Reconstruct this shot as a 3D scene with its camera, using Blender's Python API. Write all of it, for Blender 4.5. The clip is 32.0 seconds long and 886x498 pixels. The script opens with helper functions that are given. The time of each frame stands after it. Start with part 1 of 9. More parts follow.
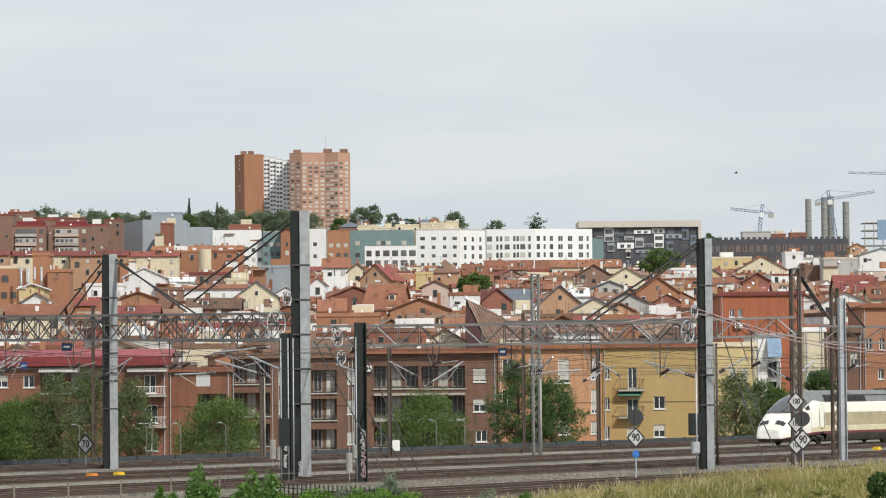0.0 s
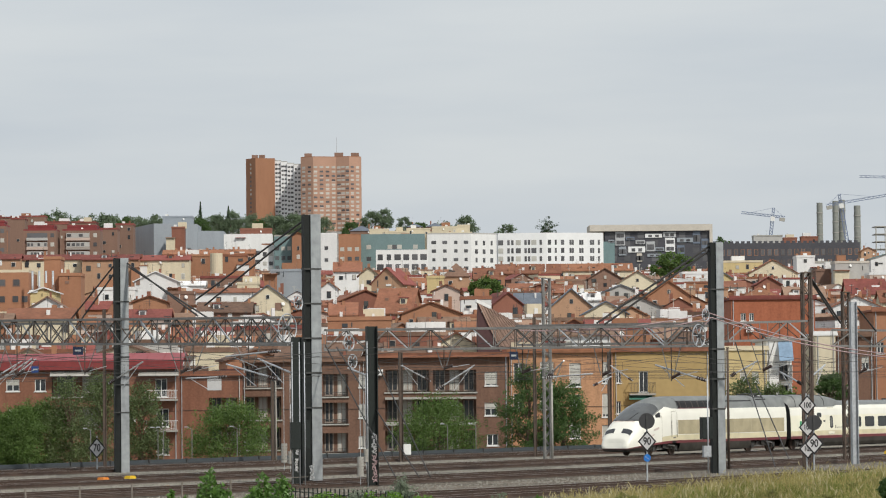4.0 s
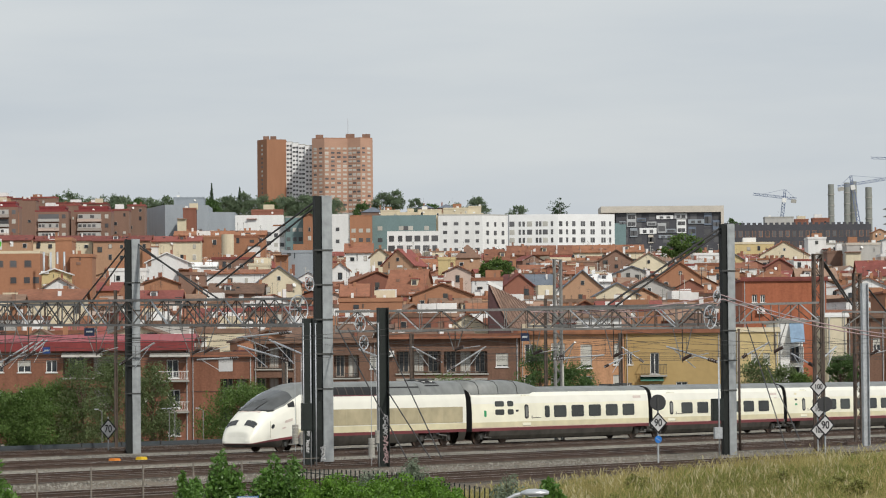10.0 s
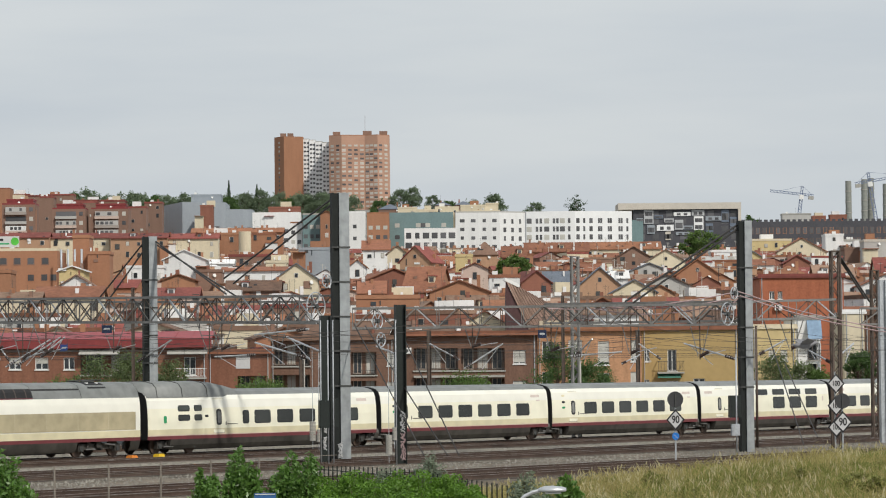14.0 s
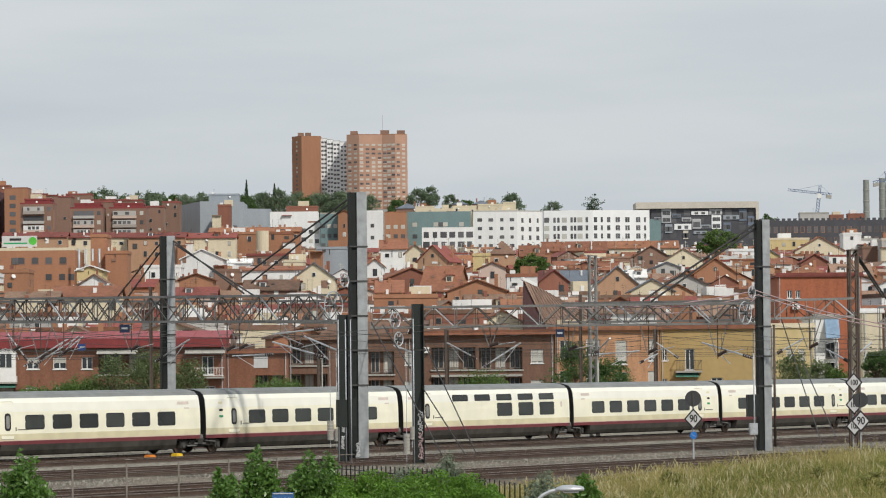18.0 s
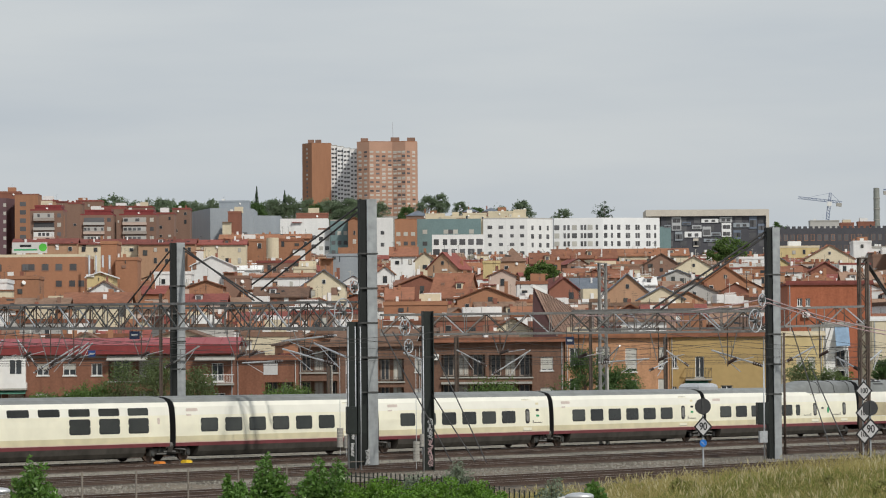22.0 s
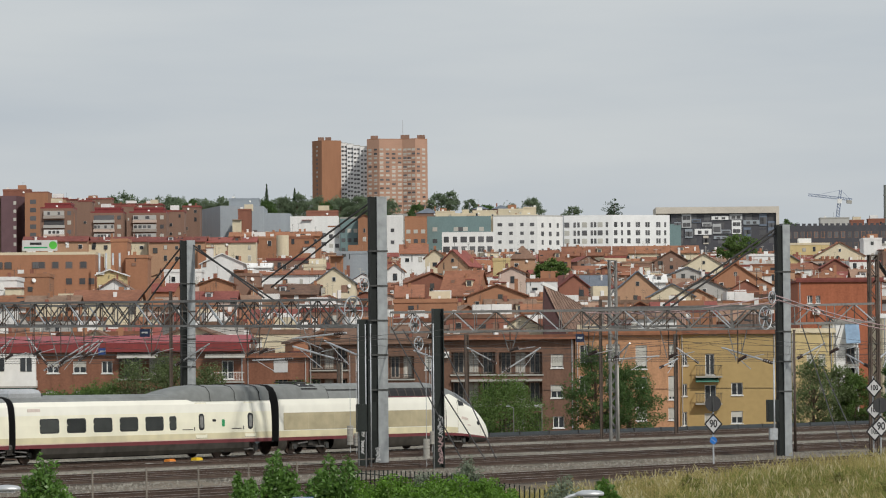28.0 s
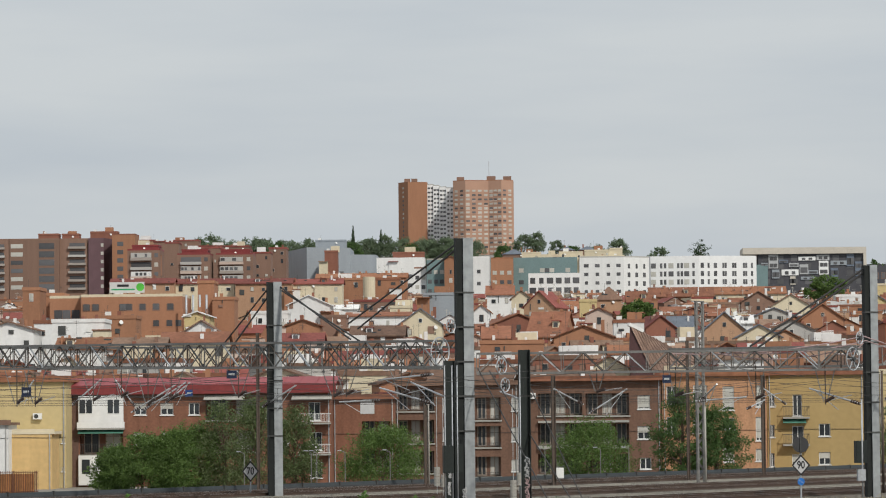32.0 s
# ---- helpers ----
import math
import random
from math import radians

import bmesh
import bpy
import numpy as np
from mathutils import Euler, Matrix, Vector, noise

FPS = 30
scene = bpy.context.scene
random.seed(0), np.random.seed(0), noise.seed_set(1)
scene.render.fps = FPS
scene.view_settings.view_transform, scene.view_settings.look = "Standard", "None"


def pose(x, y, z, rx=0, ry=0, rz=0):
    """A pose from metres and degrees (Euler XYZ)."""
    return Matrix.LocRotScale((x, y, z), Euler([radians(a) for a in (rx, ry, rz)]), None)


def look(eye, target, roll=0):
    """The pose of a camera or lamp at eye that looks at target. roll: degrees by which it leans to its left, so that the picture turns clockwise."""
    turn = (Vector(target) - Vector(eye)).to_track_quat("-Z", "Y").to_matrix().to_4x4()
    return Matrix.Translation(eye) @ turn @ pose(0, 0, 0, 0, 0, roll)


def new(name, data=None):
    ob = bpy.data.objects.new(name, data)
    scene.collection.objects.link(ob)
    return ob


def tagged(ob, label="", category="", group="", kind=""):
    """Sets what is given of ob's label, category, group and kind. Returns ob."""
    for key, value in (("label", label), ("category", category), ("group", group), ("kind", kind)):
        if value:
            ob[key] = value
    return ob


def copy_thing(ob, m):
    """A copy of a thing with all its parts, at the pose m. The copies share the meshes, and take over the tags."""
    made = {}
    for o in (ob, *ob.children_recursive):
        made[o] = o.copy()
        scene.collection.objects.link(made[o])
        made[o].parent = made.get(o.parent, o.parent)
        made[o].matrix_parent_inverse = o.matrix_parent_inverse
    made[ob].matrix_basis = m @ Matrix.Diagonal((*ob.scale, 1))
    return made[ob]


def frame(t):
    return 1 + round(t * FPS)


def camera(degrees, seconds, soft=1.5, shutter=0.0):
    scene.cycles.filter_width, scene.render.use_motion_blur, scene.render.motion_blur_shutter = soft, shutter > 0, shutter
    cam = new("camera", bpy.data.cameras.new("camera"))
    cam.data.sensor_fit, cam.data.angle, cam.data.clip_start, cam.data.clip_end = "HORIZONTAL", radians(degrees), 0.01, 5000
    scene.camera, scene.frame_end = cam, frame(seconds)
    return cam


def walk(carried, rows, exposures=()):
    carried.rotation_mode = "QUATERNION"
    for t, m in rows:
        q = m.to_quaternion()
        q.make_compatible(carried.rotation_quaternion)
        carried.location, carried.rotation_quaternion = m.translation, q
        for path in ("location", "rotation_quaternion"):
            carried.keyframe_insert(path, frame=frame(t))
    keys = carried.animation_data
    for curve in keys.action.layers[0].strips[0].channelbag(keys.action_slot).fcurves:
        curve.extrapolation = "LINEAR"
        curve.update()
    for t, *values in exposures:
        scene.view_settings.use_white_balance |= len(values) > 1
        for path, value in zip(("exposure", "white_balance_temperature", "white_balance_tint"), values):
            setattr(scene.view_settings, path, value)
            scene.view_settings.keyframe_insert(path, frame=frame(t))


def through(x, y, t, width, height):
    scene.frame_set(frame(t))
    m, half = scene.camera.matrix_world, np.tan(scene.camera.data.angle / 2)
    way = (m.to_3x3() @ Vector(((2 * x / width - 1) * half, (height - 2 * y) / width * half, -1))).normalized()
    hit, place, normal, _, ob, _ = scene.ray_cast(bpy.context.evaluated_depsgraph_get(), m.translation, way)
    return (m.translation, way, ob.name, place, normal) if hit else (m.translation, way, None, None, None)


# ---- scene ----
EYE = 4.43          # eye above the rails
cam = camera(14.3, 32.0, 1.1)
# seconds, pitch, lean, yaw
PATH = [
    (0.0, 2.258, 0.545, -0.956),
    (0.5, 2.560, 0.567, -0.869),
    (1.0, 2.847, 0.591, -0.866),
    (1.5, 3.109, 0.591, -0.820),
    (2.0, 3.249, 0.594, -0.798),
    (2.5, 2.997, 0.584, -0.793),
    (3.0, 2.785, 0.584, -0.801),
    (3.5, 2.547, 0.570, -0.778),
    (4.0, 2.322, 0.550, -0.774),
    (4.5, 2.148, 0.532, -0.745),
    (6.5, 2.058, 0.572, -0.733),
    (7.0, 2.043, 0.542, -0.688),
    (7.5, 2.062, 0.513, -0.691),
    (8.0, 2.081, 0.480, -0.726),
    (8.5, 2.062, 0.473, -0.703),
    (9.0, 2.036, 0.465, -0.622),
    (9.5, 2.036, 0.467, -0.608),
    (10.0, 2.021, 0.506, -0.593),
    (10.5, 2.016, 0.518, -0.550),
    (11.0, 1.994, 0.534, -0.538),
    (11.5, 1.987, 0.507, -0.481),
    (12.0, 1.986, 0.514, -0.466),
    (12.5, 1.985, 0.529, -0.450),
    (13.0, 2.004, 0.537, -0.420),
    (13.5, 2.018, 0.544, -0.385),
    (14.0, 1.975, 0.540, -0.313),
    (14.5, 1.949, 0.549, -0.266),
    (16.5, 1.962, 0.485, -0.149),
    (17.0, 1.940, 0.537, -0.115),
    (17.5, 1.971, 0.553, -0.052),
    (18.0, 1.965, 0.573, -0.026),
    (18.5, 1.964, 0.543, 0.010),
    (19.0, 1.979, 0.540, -0.000),
    (19.5, 1.968, 0.549, 0.024),
    (20.0, 2.022, 0.532, 0.036),
    (20.5, 2.048, 0.523, 0.062),
    (21.0, 2.078, 0.496, 0.119),
    (21.5, 2.081, 0.469, 0.122),
    (22.0, 2.084, 0.455, 0.133),
    (22.5, 2.082, 0.449, 0.173),
    (23.0, 2.088, 0.464, 0.182),
    (23.5, 2.103, 0.456, 0.164),
    (24.0, 2.112, 0.490, 0.162),
    (24.5, 2.108, 0.487, 0.206),
    (25.0, 2.069, 0.504, 0.238),
    (25.5, 2.051, 0.481, 0.246),
    (27.5, 2.047, 0.469, 0.276),
    (28.0, 2.044, 0.493, 0.297),
    (28.5, 2.038, 0.491, 0.296),
    (29.0, 2.070, 0.526, 0.275),
    (29.5, 2.139, 0.570, 0.267),
    (30.0, 2.159, 0.610, 0.296),
    (30.5, 2.171, 0.643, 0.358),
    (31.0, 2.175, 0.623, 0.430),
    (31.1, 2.183, 0.617, 0.453),
    (31.2, 2.270, 0.608, 0.585),
    (31.3, 2.365, 0.599, 0.802),
    (31.4, 2.451, 0.599, 1.011),
    (31.5, 2.520, 0.588, 1.222),
    (31.6, 2.603, 0.581, 1.365),
    (31.7, 2.645, 0.573, 1.483),
    (31.8, 2.679, 0.566, 1.565),
    (32.0, 2.726, 0.553, 1.701),
]
walk(cam, [(t, pose(0, 0, EYE, 90 + p, r, y)) for t, p, r, y in PATH],
     [(0, 0.24), (1, 0.07), (4, 0.04), (9, 0.02), (19.5, 0.02), (21, -0.08), (28, -0.12), (32, -0.09)])

# ---- sky and sun: bright cloud cover, a veiled sun behind the viewer ----
SUN_ELEVATION, SUN_AZIMUTH = 44, 145       # degrees; azimuth clockwise from +y
world = bpy.data.worlds.new("sky")
scene.world = world
world.use_nodes = True
wn, wl = world.node_tree.nodes, world.node_tree.links
wn.clear()
w_out = wn.new("ShaderNodeOutputWorld")
w_bg = wn.new("ShaderNodeBackground")
w_sky = wn.new("ShaderNodeTexSky")
w_sky.sky_type, w_sky.sun_disc = "NISHITA", False
w_sky.sun_elevation, w_sky.sun_rotation = radians(SUN_ELEVATION), radians(SUN_AZIMUTH)
w_sky.air_density, w_sky.dust_density = 1.0, 3.0
w_co = wn.new("ShaderNodeTexCoord")
w_map = wn.new("ShaderNodeMapping")
w_map.inputs["Scale"].default_value = (3.0, 3.0, 20.0)
w_map.inputs["Rotation"].default_value = (0, radians(6), 0)
w_noise = wn.new("ShaderNodeTexNoise")
w_noise.inputs["Scale"].default_value, w_noise.inputs["Detail"].default_value = 1.6, 5.0
w_ramp = wn.new("ShaderNodeValToRGB")
w_ramp.color_ramp.elements[0].position, w_ramp.color_ramp.elements[0].color = 0.36, (5.55, 6.05, 6.55, 1)
w_ramp.color_ramp.elements[1].position, w_ramp.color_ramp.elements[1].color = 0.66, (6.6, 6.95, 7.15, 1)
w_mix = wn.new("ShaderNodeMixRGB")
w_mix.inputs["Fac"].default_value = 0.9
wl.new(w_co.outputs["Generated"], w_map.inputs["Vector"])
wl.new(w_map.outputs["Vector"], w_noise.inputs["Vector"])
wl.new(w_noise.outputs["Fac"], w_ramp.inputs["Fac"])
wl.new(w_sky.outputs["Color"], w_mix.inputs[1])
wl.new(w_ramp.outputs["Color"], w_mix.inputs[2])
wl.new(w_mix.outputs["Color"], w_bg.inputs["Color"])
w_bg.inputs["Strength"].default_value = 0.1
wl.new(w_bg.outputs["Background"], w_out.inputs["Surface"])

sun = new("sun", bpy.data.lights.new("sun", "SUN"))
sun.data.energy, sun.data.angle, sun.data.color = 3.0, radians(2.5), (1.0, 0.955, 0.87)
_az, _el = radians(SUN_AZIMUTH), radians(SUN_ELEVATION)
sun.matrix_basis = look((0, 0, 80), (-math.sin(_az) * math.cos(_el), -math.cos(_az) * math.cos(_el), 80 - math.sin(_el)))


# ---- materials ----
def material(name, color, rough=0.75, metal=0.0, spread=0.18, grain=6.0, stain=0.5, bump=0.25, island=0.0, spec=0.4, object_mix=0.0, through=0.0, streak=False):
    """A surface with fine grain, broad stains and relief, in metres; object_mix varies it from piece to piece."""
    m = bpy.data.materials.new(name)
    m.use_nodes = True
    nt = m.node_tree
    b = nt.nodes["Principled BSDF"]
    co = nt.nodes.new("ShaderNodeTexCoord")
    fine = nt.nodes.new("ShaderNodeTexNoise")
    fine.inputs["Scale"].default_value, fine.inputs["Detail"].default_value = grain, 4.0
    broad = nt.nodes.new("ShaderNodeTexNoise")
    broad.inputs["Scale"].default_value, broad.inputs["Detail"].default_value = stain, 3.0
    nt.links.new(co.outputs["Object"], fine.inputs["Vector"])
    if streak:
        # stains that run down the wall
        run = nt.nodes.new("ShaderNodeVectorMath")
        run.operation = "MULTIPLY"
        run.inputs[1].default_value = (5.0, 5.0, 0.7)
        nt.links.new(co.outputs["Object"], run.inputs[0])
        nt.links.new(run.outputs[0], broad.inputs["Vector"])
    else:
        nt.links.new(co.outputs["Object"], broad.inputs["Vector"])
    add = nt.nodes.new("ShaderNodeMath")
    add.operation = "ADD"
    nt.links.new(fine.outputs["Fac"], add.inputs[0])
    nt.links.new(broad.outputs["Fac"], add.inputs[1])
    last = add
    if object_mix:
        info = nt.nodes.new("ShaderNodeObjectInfo")
        mul = nt.nodes.new("ShaderNodeMath")
        mul.operation = "MULTIPLY_ADD"
        mul.inputs[1].default_value = object_mix
        nt.links.new(info.outputs["Random"], mul.inputs[0])
        nt.links.new(add.outputs[0], mul.inputs[2])
        last = mul
    if island:
        geo = nt.nodes.new("ShaderNodeNewGeometry")
        mul = nt.nodes.new("ShaderNodeMath")
        mul.operation = "MULTIPLY_ADD"
        mul.inputs[1].default_value = island
        nt.links.new(geo.outputs["Random Per Island"], mul.inputs[0])
        nt.links.new(last.outputs[0], mul.inputs[2])
        last = mul
    ramp = nt.nodes.new("ShaderNodeMapRange")
    extra = object_mix + island
    ramp.inputs["From Min"].default_value, ramp.inputs["From Max"].default_value = 0.7, 1.3 + extra
    ramp.inputs["To Min"].default_value, ramp.inputs["To Max"].default_value = 1 - spread, 1 + spread
    nt.links.new(last.outputs[0], ramp.inputs["Value"])
    tint = nt.nodes.new("ShaderNodeVectorMath")
    tint.operation = "SCALE"
    tint.inputs[0].default_value = color[:3]
    nt.links.new(ramp.outputs[0], tint.inputs["Scale"])
    nt.links.new(tint.outputs[0], b.inputs["Base Color"])
    b.inputs["Roughness"].default_value, b.inputs["Metallic"].default_value = rough, metal
    b.inputs["Specular IOR Level"].default_value = spec
    if bump:
        bp = nt.nodes.new("ShaderNodeBump")
        bp.inputs["Strength"].default_value, bp.inputs["Distance"].default_value = bump, 0.03
        nt.links.new(fine.outputs["Fac"], bp.inputs["Height"])
        nt.links.new(bp.outputs["Normal"], b.inputs["Normal"])
    if through:
        thin = nt.nodes.new("ShaderNodeBsdfTranslucent")
        nt.links.new(tint.outputs[0], thin.inputs["Color"])
        mix = nt.nodes.new("ShaderNodeMixShader")
        mix.inputs["Fac"].default_value = through
        nt.links.new(b.outputs[0], mix.inputs[1])
        nt.links.new(thin.outputs[0], mix.inputs[2])
        nt.links.new(mix.outputs[0], nt.nodes["Material Output"].inputs["Surface"])
    return m


TILE = [material("roof_tile_%s" % n, c, 0.9, 0, 0.5, 1.7, 0.3, 0.8, object_mix=0.6) for n, c in (
    ("terracotta", (0.215, 0.093, 0.056)), ("orange", (0.265, 0.119, 0.065)), ("brown", (0.165, 0.1, 0.071)),
    ("faded", (0.235, 0.152, 0.108)), ("red", (0.2, 0.061, 0.05)))]
BRICK = [material("brick_%s" % n, c, 0.88, 0, 0.2, 2.2, 0.12, 0.3, object_mix=0.7, streak=True) for n, c in (
    ("orange", (0.32, 0.158, 0.091)), ("red", (0.225, 0.095, 0.065)), ("brown", (0.215, 0.131, 0.097)), ("light", (0.42, 0.257, 0.162)))]
PLASTER = [material("plaster_%s" % n, c, 0.88, 0, 0.13, 2, 0.12, 0.15, object_mix=0.4, streak=True) for n, c in (
    ("white", (0.69, 0.69, 0.68)), ("cream", (0.6, 0.53, 0.39)), ("yellow", (0.52, 0.415, 0.215)), ("grey", (0.42, 0.41, 0.39)),
    ("pink", (0.52, 0.41, 0.35)), ("ochre", (0.4, 0.285, 0.125)))]
M_SLATE = material("slate", (0.12, 0.14, 0.17), 0.6, 0, 0.25, 4, 0.5)
M_GREYCLAD = material("grey_cladding", (0.27, 0.3, 0.33), 0.55, 0, 0.08, 2, 0.1, 0.1, streak=True)
M_TEAL = material("teal_render", (0.15, 0.225, 0.23), 0.7, 0, 0.1, 2, 0.3, 0.1)
M_DARKCLAD = material("dark_cladding", (0.06, 0.06, 0.07), 0.6, 0, 0.2, 2, 0.3, 0.1)
M_BEIGESTONE = material("beige_panel", (0.5, 0.46, 0.4), 0.8, 0, 0.12, 2, 0.3, 0.1)
M_PANE = material("window_pane", (0.04, 0.045, 0.05), 0.15, 0, 0.5, 1.5, 0.4, 0.0, object_mix=0.9, spec=0.3)
M_BLIND = material("roller_blind", (0.45, 0.44, 0.4), 0.7, 0, 0.22, 3, 0.5, 0.1, object_mix=0.6)
M_FRAME = material("white_frame", (0.7, 0.7, 0.68), 0.5, 0, 0.06, 5, 0.5, 0.0)
M_CONCRETE = material("concrete", (0.34, 0.33, 0.3), 0.9, 0, 0.15, 6, 0.6, 0.3)
M_GALV = material("galvanised_steel", (0.42, 0.44, 0.46), 0.55, 0.35, 0.22, 8, 0.9, 0.1)
M_GALVDARK = material("weathered_steel", (0.07, 0.072, 0.07), 0.65, 0.3, 0.25, 8, 0.9, 0.1)
M_DARKGREEN = material("dark_green_paint", (0.013, 0.018, 0.016), 0.5, 0.0, 0.3, 8, 0.9, 0.1)
M_ALU = material("bare_aluminium", (0.6, 0.61, 0.62), 0.4, 0.7, 0.12, 9, 1.0, 0.05)
M_BLACK = material("black_rubber", (0.015, 0.015, 0.016), 0.7, 0, 0.2, 8, 1)
M_RAIL = material("rusty_rail", (0.1, 0.068, 0.053), 0.6, 0.3, 0.3, 6, 0.8)
M_RAILTOP = material("polished_rail_head", (0.5, 0.47, 0.44), 0.35, 0.9, 0.1, 8, 0.8)
M_SLEEPER = material("sleeper_concrete", (0.115, 0.098, 0.082), 0.9, 0, 0.25, 7, 0.8, 0.3, object_mix=0.4)
M_BALLAST = material("ballast_gravel", (0.175, 0.16, 0.13), 0.95, 0, 0.7, 3.2, 0.2, 1.0)
M_OILY = material("oily_brown_ballast", (0.046, 0.034, 0.026), 0.95, 0, 0.6, 4, 0.3, 1.0)
M_BROWNBED = material("rusty_brown_ballast", (0.11, 0.09, 0.066), 0.95, 0, 0.75, 3.2, 0.2, 1.0)
M_TOWN = material("town_ground", (0.2, 0.19, 0.17), 0.95, 0, 0.3, 0.6, 0.05, 0.3)
M_LEAF = material("green_leaves", (0.105, 0.172, 0.042), 0.6, 0, 0.5, 3, 0.5, 0.0, island=0.7, through=0.4)
M_LEAFDARK = material("dark_leaves", (0.075, 0.115, 0.065), 0.6, 0, 0.5, 3, 0.5, 0.0, island=0.7, through=0.4)
M_LEAFGREY = material("grey_green_leaves", (0.2, 0.24, 0.17), 0.6, 0, 0.4, 3, 0.5, 0.0, island=0.7, through=0.4)
M_BARK = material("bark", (0.12, 0.085, 0.06), 0.9, 0, 0.3, 9, 1)
M_STRAW = material("dry_grass", (0.37, 0.315, 0.13), 0.8, 0, 0.3, 0.5, 0.15, 0, island=0.25, through=0.5)
M_PLUME = material("pale_grass_plumes", (0.5, 0.44, 0.26), 0.8, 0, 0.25, 0.5, 0.15, 0, island=0.25, through=0.5)
M_GRASS = material("green_grass", (0.19, 0.215, 0.055), 0.8, 0, 0.3, 0.5, 0.15, 0, island=0.25, through=0.5)
M_WHITE = material("white_train_paint", (0.81, 0.8, 0.715), 0.3, 0, 0.05, 1.2, 0.25, 0.0, spec=0.5)
M_CREAM = material("cream_train_paint", (0.67, 0.61, 0.41), 0.35, 0, 0.12, 1.2, 0.3, 0.0, spec=0.5)
M_IVORY = material("ivory_train_paint", (0.82, 0.795, 0.64), 0.32, 0, 0.07, 1.2, 0.25, 0.0, spec=0.5)
M_TRIM = material("pale_trim_line", (0.66, 0.52, 0.44), 0.4, 0, 0.1, 1.2, 0.3, 0.0)
M_STRIPE = material("maroon_stripe", (0.17, 0.045, 0.052), 0.35, 0, 0.15, 2, 0.4, 0.0)
M_SKIRT = material("sooty_grey_skirt", (0.05, 0.045, 0.039), 0.6, 0, 0.4, 2, 0.5, 0.1)
M_ROOF = material("grey_train_roof", (0.185, 0.195, 0.19), 0.5, 0, 0.2, 2, 0.4, 0.05)
M_GLASS = material("tinted_glass", (0.035, 0.038, 0.034), 0.14, 0, 0.7, 1, 0.3, 0.0, object_mix=0.8, spec=0.45)
M_SIGNWHITE = material("sign_white", (0.52, 0.52, 0.52), 0.5, 0, 0.07, 8, 1.5, 0)
M_SIGNBLACK = material("sign_black", (0.02, 0.02, 0.022), 0.5, 0, 0.1, 8, 1, 0)
M_BLUE = material("blue_enamel", (0.02, 0.17, 0.55), 0.45, 0, 0.1, 8, 1, 0)
M_SIGNBLUE = material("faded_blue_board", (0.03, 0.1, 0.27), 0.5, 0, 0.15, 8, 1, 0)
M_NAVY = material("navy_box", (0.012, 0.022, 0.055), 0.5, 0, 0.15, 8, 1, 0)
M_YELLOW = material("yellow_paint", (0.75, 0.5, 0.03), 0.5, 0, 0.15, 6, 1, 0)
M_ORANGE = material("orange_paint", (0.7, 0.24, 0.04), 0.5, 0, 0.15, 6, 1, 0)
M_GALVMID = material("dull_steel", (0.23, 0.225, 0.215), 0.55, 0.5, 0.25, 8, 0.9, 0.1)
M_REDROOF = material("crimson_sheet_roof", (0.29, 0.055, 0.06), 0.55, 0.1, 0.18, 2, 0.25, 0.1)


# ---- mesh helpers ----
def add_box(bm, x0, y0, z0, x1, y1, z1):
    v = [bm.verts.new(p) for p in ((x0, y0, z0), (x1, y0, z0), (x1, y1, z0), (x0, y1, z0), (x0, y0, z1), (x1, y0, z1), (x1, y1, z1), (x0, y1, z1))]
    for f in ((0, 3, 2, 1), (4, 5, 6, 7), (0, 1, 5, 4), (1, 2, 6, 5), (2, 3, 7, 6), (3, 0, 4, 7)):
        bm.faces.new([v[i] for i in f])


def boxes(*items):
    bm = bmesh.new()
    for b in items:
        add_box(bm, *b)
    return bm


def add_bar(bm, a, b, r, sides=4, r2=None):
    """A straight bar or rod from a to b."""
    a, b = Vector(a), Vector(b)
    way = (b - a).normalized()
    side = way.cross(Vector((0, 0, 1)))
    if side.length < 1e-3:
        side = Vector((1, 0, 0))
    side.normalize()
    up = side.cross(way)
    rings = []
    for p, rr in ((a, r), (b, r if r2 is None else r2)):
        rings.append([bm.verts.new(p + (side * math.cos(k) + up * math.sin(k)) * rr) for k in [2 * math.pi * (i + 0.5) / sides for i in range(sides)]])
    for i in range(sides):
        j = (i + 1) % sides
        bm.faces.new((rings[0][i], rings[0][j], rings[1][j], rings[1][i]))
    bm.faces.new(rings[0][::-1])
    bm.faces.new(rings[1])


def add_tube(bm, pts, r, sides=6, closed=False):
    """A bent tube through a row of points, in one piece."""
    pts = [Vector(p) for p in pts]
    n, rings = len(pts), []
    for i, p in enumerate(pts):
        a = pts[i - 1] if i or closed else p
        b = pts[(i + 1) % n] if i < n - 1 or closed else p
        way = (b - a).normalized()
        side = way.cross(Vector((0, 0, 1)))
        if side.length < 1e-3:
            side = way.cross(Vector((0, 1, 0)))
        side.normalize()
        up = side.cross(way)
        if rings and (rings[-1][0].co - pts[i - 1]).normalized().dot(side) < 0:
            side, up = -side, -up
        rings.append([bm.verts.new(p + (side * math.cos(k) + up * math.sin(k)) * r) for k in [2 * math.pi * j / sides for j in range(sides)]])
    for a, b in list(zip(rings, rings[1:])) + ([(rings[-1], rings[0])] if closed else []):
        for j in range(sides):
            bm.faces.new((a[j], a[(j + 1) % sides], b[(j + 1) % sides], b[j]))


def bars(items, r=0.03, sides=4):
    bm = bmesh.new()
    for it in items:
        add_bar(bm, it[0], it[1], it[2] if len(it) > 2 else r, sides)
    return bm


